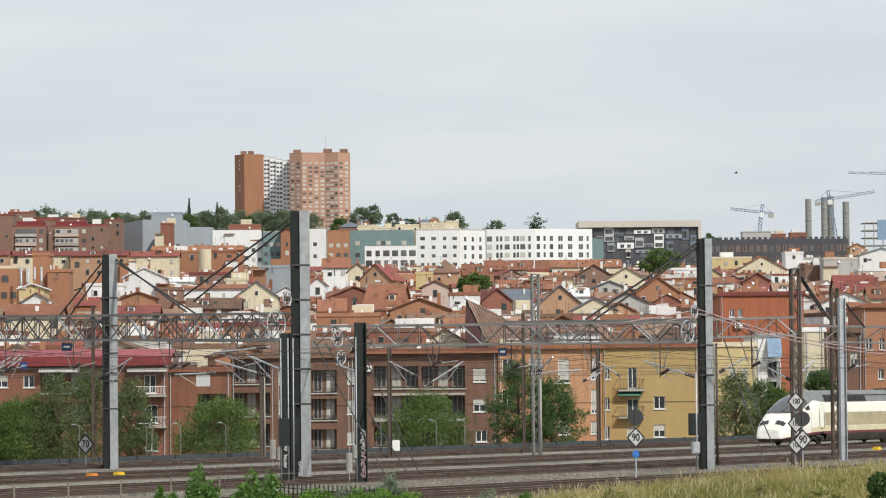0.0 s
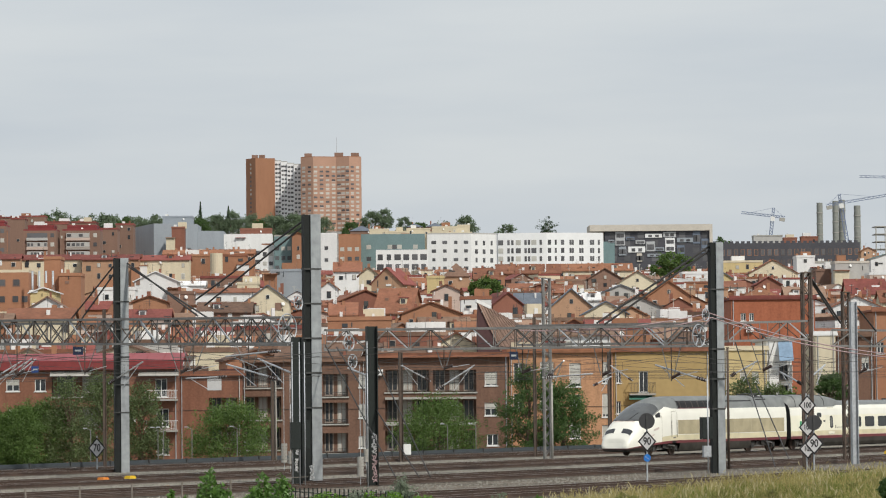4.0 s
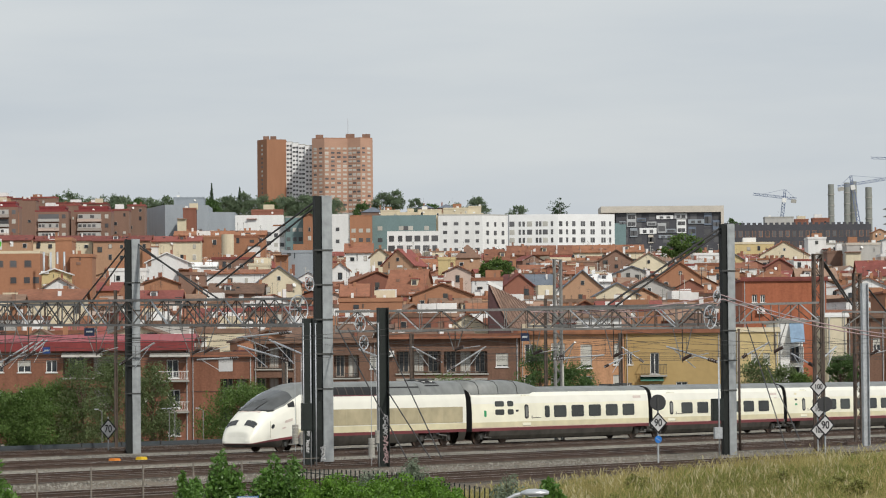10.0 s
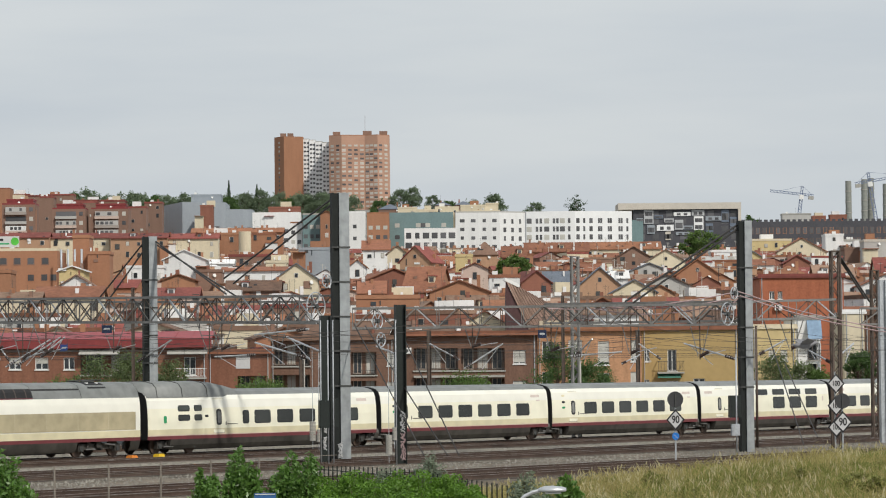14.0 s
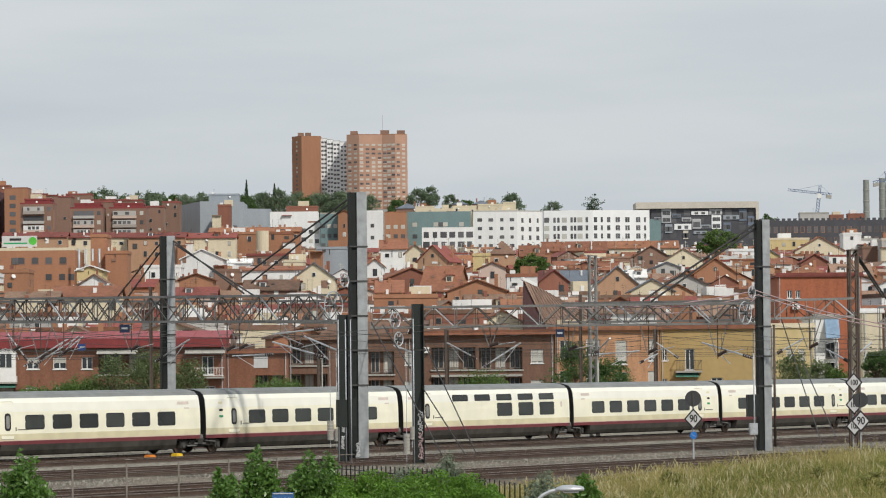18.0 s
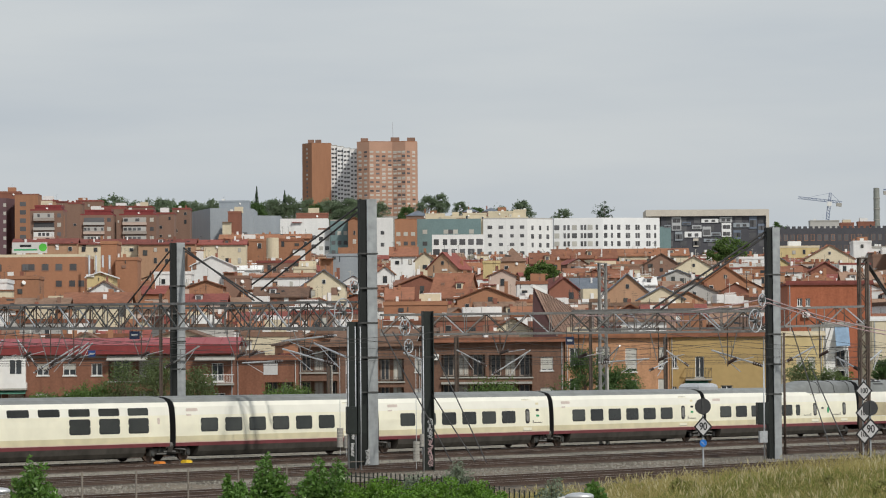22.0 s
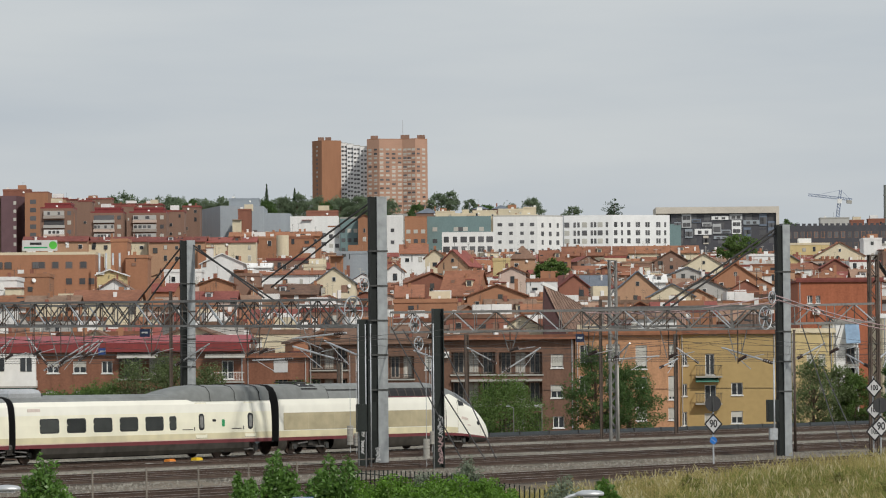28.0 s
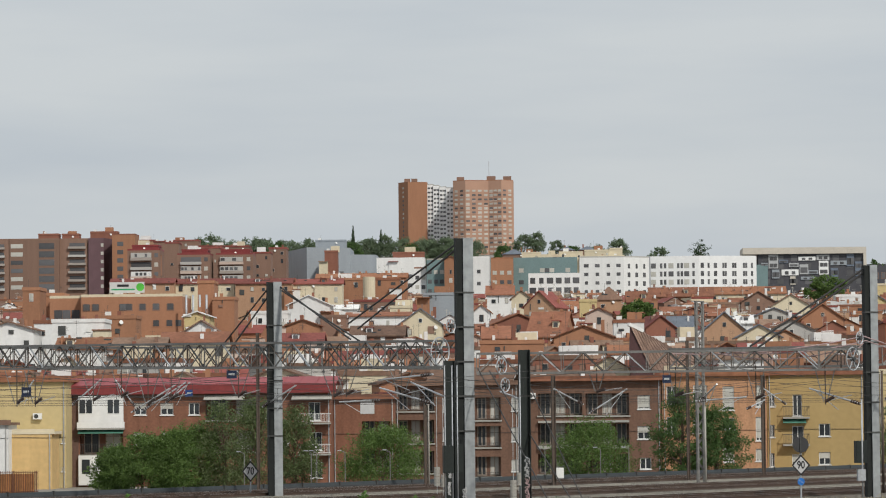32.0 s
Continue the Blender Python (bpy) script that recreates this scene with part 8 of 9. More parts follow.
def steep_hall():
    """The brown ribbed roof that rises to a sharp corner."""
    x, y, z, w = 14.59, 470, 16.38, 7.14
    b = thing("ribbed_roof_hall", pose(x, y, 0), "brown hall whose ribbed roof rises to one sharp corner", "building")
    g = ground_z(x, y) - 0.5
    w2 = w / 2
    p0, p1, p2 = Vector((-w2, 0, z)), Vector((-w2 + 2.95, 0, z - 6.3)), Vector((-w2 + 19.0, 1.5, z - 6.5))
    p3, p4 = Vector((-w2 + 5.7, 4.5, z - 3.1)), Vector((-w2 + 19.3, 6.0, z - 3.6))
    bm = bmesh.new()
    add_prism(bm, [(-w2, 0, g), (p1.x, 0, g), tuple(p1), tuple(p0)], (0, 0.3, 0))
    add_prism(bm, [(-w2, 0.3, g), (-w2, 6, g), (-w2, 6, z - 3.2), (-w2, 0.3, z)], (0.3, 0, 0))
    part("wall", bm, M_MAROONDARK, b)
    part("lower_wall", boxes((p1.x, 0.3, g, p2.x, 4.0, z - 6.6)), M_MAROONDARK, b)
    bm = bmesh.new()
    add_prism(bm, [p0 + Vector((0, -0.2, 0)), p1 + Vector((0, -0.2, 0)), p3], (0, 0, 0.15))
    add_prism(bm, [p3, p1 + Vector((0, -0.2, 0)), p2, p4], (0, 0, 0.15))
    part("roof", bm, M_RIBBED, b)
    for k in range(12):
        f = (k + 0.5) / 12
        part("rib", bars([(p0.lerp(p3, f) + Vector((0, -0.1, 0.18)), p1.lerp(p2, f * 0.42) + Vector((0, -0.1, 0.18)), 0.07)]), M_RIBSEAM, b)
    for k in range(22):
        f = (k + 0.5) / 22
        part("rib", bars([(p3.lerp(p4, f) + Vector((0, -0.1, 0.18)), p1.lerp(p2, 0.42 + 0.58 * f) + Vector((0, -0.1, 0.18)), 0.07)]), M_RIBSEAM, b)
    part("cap", bars([(p0 + Vector((-0.2, -0.2, 0.15)), p0.lerp(p3, 0.3) + Vector((0, -0.2, 0.2)), 0.3)]), M_FRAME, b)
    for yy in (422, 440, 458):
        PLACED.append((x + 7, yy, 14))


M_RIBSEAM = material("dull_brown_seam", (0.19, 0.125, 0.098), 0.65, 0, 0.15, 2, 0.4)
M_MAROONDARK = material("dark_maroon_sheet", (0.075, 0.035, 0.035), 0.6, 0, 0.2, 3, 0.5)
M_RIBBED = material("brown_ribbed_sheet", (0.26, 0.17, 0.13), 0.6, 0, 0.15, 2, 0.4)


def fill_town():
    """Ordinary houses in rows up the slope between the placed ones."""
    rng = random.Random(11)
    y = 415.0
    n = 0
    while y < 640:
        x = -0.165 * y - 8
        while x < 0.145 * y + 14:
            w, d = rng.uniform(6.5, 11), rng.uniform(7, 10)
            yy = y + rng.uniform(-6, 6)
            if not any(abs(x - px) < pr * 0.75 + w * 0.4 and abs(yy - py) < 9 for px, py, pr in PLACED):
                g = ground_z(x, yy)
                house(x, yy, g + rng.uniform(6.0, 8.6), w, rng.choice(("front", "side", "flat", "flat", "front", "side")), rng.choice(BRICK + BRICK[:1] + PLASTER[3:5] + BRICK[3:] + PLASTER[:2] if y > 560 else BRICK[1:3] + BRICK[:2] + PLASTER[3:5] + PLASTER[:2] + (PLASTER[:2] + PLASTER[:1] if x < -5 else [M_MAROON])), rng.choice(TILE + TILE[2:4] if y > 500 else [TILE[0], TILE[2], TILE[4], TILE[2]]),
                      d, rng.uniform(-14, 20), rng.uniform(0.35, 0.7), 1, rng.random() < 0.7, keep=False, seed=n)
                n += 1
            x += w * rng.uniform(0.95, 1.25) + 1.0
        y += rng.uniform(17, 25)
    return n


def far_town():
    """The crowded roofs farther up, too small to tell apart singly."""
    rng = random.Random(23)
    mats = PLASTER[:2] + BRICK + TILE + [M_PANE, M_BLIND, PLASTER[4]]
    verts, faces, index = [], [], []

    def quad(ps, mi):
        k = len(verts)
        verts.extend(ps)
        faces.append(tuple(range(k, k + len(ps))))
        index.append(mi)

    y = 652.0
    while y < 1160:
        x = -0.17 * y - 8
        while x < 0.15 * y + 14:
            w, d, kind = rng.uniform(4.5, 10), rng.uniform(6, 9), rng.random()
            yy = y + rng.uniform(-7, 7)
            if not any(abs(x - px) < pr * 0.8 + w * 0.4 and -7 < yy - py < 14 for px, py, pr in PLACED):
                g = ground_z(x, yy)
                h = rng.uniform(5.6, 8.6) - (1.2 if yy > 950 else 0)
                pitch = rng.uniform(0.3, 0.6)
                wm, tm = rng.choice((0, 0, 1, 2, 2, 3, 4, 5, 13)), rng.choice((6, 6, 7, 8, 9, 10))
                a = radians(rng.uniform(-16, 22))
                ca, sa = math.cos(a), math.sin(a)

                def p(u, v, z):
                    return (x + u * ca - v * sa, yy + u * sa + v * ca, g + z)
                e = h - (0 if kind > 0.72 else (w if kind < 0.35 else d) / 2 * pitch)
                for (u0, v0), (u1, v1) in (((-w / 2, -d / 2), (w / 2, -d / 2)), ((w / 2, -d / 2), (w / 2, d / 2)), ((w / 2, d / 2), (-w / 2, d / 2)), ((-w / 2, d / 2), (-w / 2, -d / 2))):
                    quad([p(u0, v0, -1), p(u1, v1, -1), p(u1, v1, e), p(u0, v0, e)], wm)
                o = 0.35
                if kind < 0.35:
                    quad([p(-w / 2, -d / 2, e), p(w / 2, -d / 2, e), p(0, -d / 2, h)], wm)
                    for s in (-1, 1):
                        quad([p(0, -d / 2 - o, h + 0.1), p(s * (w / 2 + o), -d / 2 - o, e - o * pitch + 0.1), p(s * (w / 2 + o), d / 2, e - o * pitch + 0.1), p(0, d / 2, h + 0.1)], tm)
                elif kind <= 0.72:
                    for s in (-1, 1):
                        quad([p(s * w / 2, -d / 2, e), p(s * w / 2, d / 2, e), p(s * w / 2, 0, h)], wm)
                        quad([p(-w / 2 - o, 0, h + 0.1), p(-w / 2 - o, s * (d / 2 + o), e - o * pitch + 0.1), p(w / 2 + o, s * (d / 2 + o), e - o * pitch + 0.1), p(w / 2 + o, 0, h + 0.1)], tm)
                else:
                    quad([p(-w / 2, -d / 2, e - 0.4), p(w / 2, -d / 2, e - 0.4), p(w / 2, d / 2, e - 0.4), p(-w / 2, d / 2, e - 0.4)], 9)
                    quad([p(-w / 2 - 0.1, -d / 2 - 0.1, e - 0.3), p(w / 2 + 0.1, -d / 2 - 0.1, e - 0.3), p(w / 2 + 0.1, -d / 2 - 0.1, e + 0.2), p(-w / 2 - 0.1, -d / 2 - 0.1, e + 0.2)], tm)
                n = max(1, int(w / 2.6))
                for f in range(2):
                    for i in range(n):
                        if rng.random() < 0.75:
                            u, z, ww, wh = -w / 2 + w * (i + 0.5) / n, e - 2.1 - 2.9 * f, 0.5, rng.uniform(1.0, 1.5)
                            quad([p(u - ww, -d / 2 - 0.05, z), p(u + ww, -d / 2 - 0.05, z), p(u + ww, -d / 2 - 0.05, z + wh), p(u - ww, -d / 2 - 0.05, z + wh)], 11 if rng.random() < 0.7 else 12)
                for _ in range(rng.choice((0, 1, 1, 2))):
                    u, v, aw, ad, ah = rng.uniform(-0.5, 0.5) * w, -d / 2 - rng.uniform(0, 1.2), rng.uniform(1.0, 2.2), rng.uniform(1, 2), e + rng.uniform(-2.2, 0.9)
                    am = rng.choice((0, 0, 1, 2, 5, 13))
                    for (u0, v0), (u1, v1) in (((-aw, -ad), (aw, -ad)), ((aw, -ad), (aw, ad)), ((-aw, ad), (-aw, -ad))):
                        quad([p(u + u0, v + v0, -1), p(u + u1, v + v1, -1), p(u + u1, v + v1, ah), p(u + u0, v + v0, ah)], am)
                    quad([p(u - aw - 0.1, v - ad - 0.1, ah + 0.05), p(u + aw + 0.1, v - ad - 0.1, ah + 0.05), p(u + aw + 0.1, v + ad, ah + rng.uniform(0.05, 0.8)), p(u - aw - 0.1, v + ad, ah + 0.3)], rng.choice((6, 7, 9, 8, 0)))
                    quad([p(u - 0.35, v - ad - 0.04, ah - 1.6), p(u + 0.35, v - ad - 0.04, ah - 1.6), p(u + 0.35, v - ad - 0.04, ah - 0.6), p(u - 0.35, v - ad - 0.04, ah - 0.6)], 11)
                for _ in range(rng.choice((0, 1, 2))):
                    # aerials and thin flues
                    u, s, zz = rng.uniform(-0.45, 0.45) * w, rng.uniform(0.03, 0.07), h + rng.uniform(0.8, 2.4)
                    quad([p(u - s, 0, e), p(u + s, 0, e), p(u + s, 0, zz), p(u - s, 0, zz)], rng.choice((11, 12, 12)))
                    quad([p(u - 0.5, 0, zz - 0.3), p(u + 0.5, 0, zz - 0.3), p(u + 0.5, 0, zz - 0.24), p(u - 0.5, 0, zz - 0.24)], 12)
                for _ in range(rng.choice((0, 1, 1, 2))):
                    # tanks, cooling units and vents on the roofs
                    u, v, s, zz = rng.uniform(-0.4, 0.4) * w, -d * rng.uniform(0.1, 0.45), rng.uniform(0.25, 0.6), e + rng.uniform(0.4, 1.3)
                    am = rng.choice((0, 12, 2, 3, 13))
                    for (u0, v0), (u1, v1) in (((-s, -s), (s, -s)), ((s, -s), (s, s)), ((-s, s), (-s, -s))):
                        quad([p(u + u0, v + v0, e - 0.5), p(u + u1, v + v1, e - 0.5), p(u + u1, v + v1, zz), p(u + u0, v + v0, zz)], am)
                    quad([p(u - s, v - s, zz), p(u + s, v - s, zz), p(u + s, v + s, zz), p(u - s, v + s, zz)], am)
                if rng.random() < 0.7:
                    u, v = rng.uniform(-0.3, 0.3) * w, rng.uniform(-0.2, 0.2) * d
                    for (u0, v0), (u1, v1) in (((-0.35, -0.35), (0.35, -0.35)), ((0.35, -0.35), (0.35, 0.35)), ((-0.35, 0.35), (-0.35, -0.35))):
                        quad([p(u + u0, v + v0, e), p(u + u1, v + v1, e), p(u + u1, v + v1, h + 1.0), p(u + u0, v + v0, h + 1.0)], rng.choice((2, 3, 0)))
            x += w * rng.uniform(0.95, 1.3) + 0.8
        y += rng.uniform(17, 25)
    me = bpy.data.meshes.new("far_houses")
    me.from_pydata(verts, [], faces)
    for m in mats:
        me.materials.append(m)
    me.polygons.foreach_set("material_index", index)
    ob = new("far_houses", me)
    tagged(ob, "crowded white and brick houses with terracotta roofs on the upper slope", "houses", kind="stuff")


def roof_clutter():
    """Pots, vents, skylights, small aerials and pipes on the roofs, too many to count."""
    rng = random.Random(71)
    mats = [BRICK[0], BRICK[1], PLASTER[0], M_GALVDARK, M_PANE, M_FRAME, BRICK[2]]
    verts, faces, index = [], [], []

    def block(m, u, v, z0, z1, su, sv, mi):
        k = len(verts)
        for z in (z0, z1):
            for a, c in ((-su, -sv), (su, -sv), (su, sv), (-su, sv)):
                verts.append(tuple(m @ Vector((u + a, v + c, z))))
        for f in ((0, 1, 5, 4), (1, 2, 6, 5), (2, 3, 7, 6), (3, 0, 4, 7), (4, 5, 6, 7)):
            faces.append(tuple(k + i for i in f))
            index.append(mi)

    for x, y, z0, rot, w, d, h, eave, kind in ROOFS:
        if y > 1000 or w < 4:
            continue
        m = pose(x, y, z0, 0, 0, rot)
        rise = h - eave

        def top(u, v):
            if kind == "side":
                return h - rise * min(1, abs(v) / (d / 2))
            if kind == "front":
                return h - rise * min(1, abs(u) / (w / 2))
            return h - 0.4 if kind == "flat" else h - rise * min(1, max(abs(v) / (d / 2), abs(u) / (w / 2)))
        for _ in range(int(w * 0.9) + 2):
            u, v = rng.uniform(-0.46, 0.46) * w, rng.uniform(-0.48, 0.2) * d
            z, what = top(u, v), rng.random()
            if what < 0.34:
                s = rng.uniform(0.12, 0.3)
                block(m, u, v, z - 0.3, z + rng.uniform(0.4, 1.3), s, s, rng.choice((0, 0, 1, 2, 6)))
            elif what < 0.56:
                t = z + rng.uniform(0.9, 2.6)
                block(m, u, v, z - 0.2, t, 0.018, 0.018, 3)
                block(m, u, v, t - 0.3, t - 0.275, rng.uniform(0.2, 0.45), 0.012, 3)
                block(m, u, v, t - 0.6, t - 0.575, rng.uniform(0.12, 0.3), 0.012, 3)
            elif what < 0.74:
                block(m, u, v, z - 0.2, z + rng.uniform(0.2, 0.5), rng.uniform(0.3, 0.9), rng.uniform(0.2, 0.5), rng.choice((2, 5, 6, 3)))
            elif what < 0.86 and kind in ("side", "hip"):
                block(m, u, v, z + 0.05, z + 0.3, rng.uniform(0.25, 0.45), 0.3, 4)
            else:
                # awnings, shutters and pipes on the front
                zf = eave - rng.uniform(0.6, 3.0)
                block(m, u, -d / 2 - 0.06, zf, zf + rng.uniform(0.3, 1.6), rng.choice((0.05, 0.08, 0.4, 0.6)), 0.05, rng.choice((3, 3, 5, 4, 6)))
    me = bpy.data.meshes.new("rooftop_clutter")
    me.from_pydata(verts, [], faces)
    for mt in mats:
        me.materials.append(mt)
    me.polygons.foreach_set("material_index", index)
    tagged(new("rooftop_clutter", me), "chimney pots, vents, skylights and aerials on tiled roofs", "roof fittings", kind="stuff")


towers()
skyline_blocks()
near_houses()
steep_hall()
crane(181.76, 1700, 78.13, 9.79, 15.23, 5.98, -7, "pale blue-grey tower crane over the works")
crane(200.86, 1560, 68.78, 17.97, -20.47, -6.49, 9, "blue-grey tower crane beside the chimneys")
crane(287.42, 1900, 82.45, 34.96, 37.09, 9.12, -2, "distant tower crane with a long jib")
fill_town()
roof_clutter()
far_town()


# ---- greenery ----
def cypress(x, y, ztop, height, r, seed):
    """A slim dark flame of foliage on a straight stem."""
    rng = random.Random(seed)
    t = thing("cypress", pose(x, y, ztop - height), "slim dark cypress on the skyline", "tree", "crest trees")
    verts, faces = [], []
    for i in range(22):
        k = i / 21
        rr = r * (0.35 + 0.75 * math.sin(math.pi * min(1, 0.15 + k * 0.85))) * (1 - 0.55 * k)
        leaf_cloud(verts, faces, rng, (rng.uniform(-0.1, 0.1), 0, height * (0.04 + 0.93 * k)), (rr, rr, height * 0.05), 110, 0.2)
    bm = bmesh.new()
    add_bar(bm, (0, 0, -0.5), (0, 0, height * 0.9), 0.16, 6, 0.03)
    part("trunk", bm, M_BARK, t)
    part("crown", leaf_mesh("crown", verts, faces, M_LEAFDARK), M_LEAFDARK, t)


def plant():
    # in front of the street row
    for k, (x, y, z, h, r, mat, lab) in enumerate((
            (-34.08, 296, -1.4, 4.7, 3.6, M_LEAF, "bushy bright green tree against the brick row"),
            (-30.2, 300, -1.4, 5.4, 3.4, M_LEAF, "bushy green tree before red brick balconies"),
            (-27.54, 300, -1.4, 7.6, 3.5, M_LEAFWILLOW, "tall feathery green tree with drooping twigs"),
            (-24.81, 302, -1.4, 8.0, 3.3, M_LEAFWILLOW, "tall feathery green tree beside a mast"),
            (-21.8, 304, -1.4, 7.2, 2.7, M_LEAFWILLOW, "tall feathery green tree before white balconies"),
            (-36.47, 296, -1.4, 3.4, 2.4, M_LEAF, "low green tree by the railway fence"),
            (-31.7, 296, -1.4, 4.9, 3.0, M_LEAF, "green tree by the railway fence"),
            (-14.2, 303, -1.4, 4.7, 4.7, M_LEAF, "round green tree before the brown brick row"),
            (3.79, 308, -1.4, 5.2, 4.6, M_LEAF, "round bright green tree before long balconies"),
            (11.61, 306, -1.4, 8.3, 3.3, M_LEAFDEEP, "tall dense green tree before the orange building"),
            (14.55, 306, -1.4, 6.8, 3.1, M_LEAFDEEP, "dense green tree leaning over the railway fence"),
            (31.5, 316, -1.4, 7.2, 2.9, M_LEAFWILLOW, "slim green tree before the yellow building"),
            (34, 318, -1.4, 6.5, 2.6, M_LEAFWILLOW, "airy green tree beside the white wall"),
            (35.38, 318, -1.4, 5.8, 2.2, M_LEAF, "green tree beside the red-brick block"),
            (39.26, 318, -1.4, 7.6, 2.2, M_LEAFDEEP, "green tree behind the speed boards"))):
        tree(x, y, z, h, r, mat, lab, 40 + k, 11000 if mat is M_LEAFWILLOW else 16000, 0.09, 0.04 if h < 7 else 0.06, clumps=110, droop=0.25 if mat is M_LEAFWILLOW else 0.0)
    # among the houses
    for k, (x, y, z, h, r) in enumerate(((18.37, 700, 22.56, 4.6, 2.9), (16.58, 705, 22.57, 4.0, 2.4), (20.16, 700, 22.54, 3.8, 2.2),
                                         (68.65, 880, 32.48, 6.5, 4.6), (72.18, 880, 32.45, 5.5, 4.0), (66.54, 880, 32.5, 4.5, 3.4))):
        tree(x, y, z, h, r, M_LEAF, "leafy green tree among tiled roofs", 80 + k, 1600, 0.28, 0.1, clumps=24, group="garden trees")
    # along the crest
    rng = random.Random(77)
    for k, (x, y, z, w) in enumerate(((-147.69, 1500, 81.27, 9.6), (-141.68, 1500, 83.14, 11.04), (-132.82, 1500, 80.17, 10.56), (-122.73, 1500, 81.52, 11.52), (-113.34, 1490, 79.01, 9.54), (-107.62, 1490, 79.43, 7.63), (-100.77, 1500, 80.82, 8.88), (-93.49, 1520, 80.3, 10.21), (-83.52, 1520, 80.2, 9.73),
                                      (-78.46, 1560, 84.13, 8.49), (-72.21, 1560, 85.07, 8.99), (-66.62, 1560, 82.01, 6.74), (-65.12, 1700, 87.81, 8.7), (-57.48, 1700, 90.47, 11.97), (-48.5, 1700, 90.65, 10.34), (-40.55, 1780, 91.47, 10.82), (-20.49, 1700, 86.84, 10.88), (-10.38, 1700, 91.65, 10.34), (-4.65, 1700, 92.68, 9.79),
                                      (4.85, 1700, 88.78, 8.16), (12.72, 1700, 85.97, 9.79), (22.65, 1650, 84.01, 11.09), (33.52, 1650, 86.81, 10.56), (49.9, 1560, 78.39, 8.49), (149.08, 1600, 73.7, 8.7))):
        h = w * rng.uniform(0.85, 1.05)
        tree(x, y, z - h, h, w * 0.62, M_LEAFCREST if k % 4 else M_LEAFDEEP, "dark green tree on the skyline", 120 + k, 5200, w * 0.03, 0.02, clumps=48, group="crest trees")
    # a low belt of greenery behind the roofs
    (xa, ya, za, w), (xb, yb, zb, w) = (-179.68, 1800, 94.65, 9.5), (-37.1, 1800, 93.57, 9.5)
    for k in range(17):
        f = k / 16
        h = w * rng.uniform(0.75, 1.1)
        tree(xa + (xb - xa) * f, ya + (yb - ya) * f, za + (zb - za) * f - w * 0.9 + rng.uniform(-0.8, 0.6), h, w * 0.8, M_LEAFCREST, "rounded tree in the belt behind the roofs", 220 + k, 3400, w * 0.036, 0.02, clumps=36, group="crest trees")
    for k, (x, y, z, w) in enumerate(((-85.41, 1560, 89.45, 2), (-73.07, 1560, 87.58, 2.25), (-31.76, 1500, 79.2, 1.44))):
        cypress(x, y, z, 10.5, w * 0.5, 160 + k)
    # a tall pine and its mate
    for k, (x, y, z, w) in enumerate(((66.44, 1520, 79.98, 9.73), (66.43, 1520, 78.76, 5.84))):
        tree(x, y, z - 9, 9, w * 0.55, M_LEAFDARK, "dark pine with ragged boughs on the skyline", 170 + k, 1500, 0.24, 0.1, "pine", 24, group="crest trees")


M_LEAFWILLOW = material("feathery_leaves", (0.125, 0.165, 0.066), 0.6, 0, 0.5, 3, 0.5, 0.0, island=0.7, through=0.4)
# Pale crest foliage: the haze of distance is put into its colour.
M_LEAFCREST = material("haze_tinted_crest_leaves", (0.17, 0.225, 0.135), 0.7, 0, 0.45, 1, 0.3, 0.0, island=0.5, through=0.45)
M_LEAFDEEP = material("deep_green_leaves", (0.078, 0.138, 0.04), 0.6, 0, 0.5, 3, 0.5, 0.0, island=0.7, through=0.4)
plant()


# ---- foreground hedge, shrubs and grass ----
def shrub(x, y, w, d, h, mat, label, seed, leaves=5000, size=0.07, name="shrub", spiky=0.0):
    rng = random.Random(seed)
    g = ground_z(x, y)
    t = thing(name, pose(x, y, g), label, "shrub", "foreground shrubs")
    bm = bmesh.new()
    verts, faces = [], []
    n = 34
    for i in range(n):
        a, k = rng.uniform(0, 2 * math.pi), math.sqrt(rng.random())
        cx, cy = w / 2 * k * math.cos(a) * 0.95, d / 2 * k * math.sin(a) * 0.95
        top = h * (1 - 0.25 * k * k) * rng.uniform(0.62, 1.0 + spiky)
        r = (w * 0.1 + 0.1) * rng.uniform(0.7, 1.3)
        add_bar(bm, (cx * 0.3, cy * 0.3, 0), (cx, cy, top * 0.9), 0.02, 5, 0.006)
        low = rng.uniform(0.25, 0.6)
        leaf_cloud(verts, faces, rng, (cx, cy, top * (low + 1) / 2), (r, r, top * (1 - low) / 2), leaves // n, size)
    part("stem", bm, M_BARK, t)
    part("foliage", leaf_mesh("foliage", verts, faces, mat), mat, t)


M_HEDGE = material("fresh_hedge_leaves", (0.12, 0.235, 0.03), 0.55, 0, 0.5, 3, 0.5, 0.0, island=0.8, through=0.4)


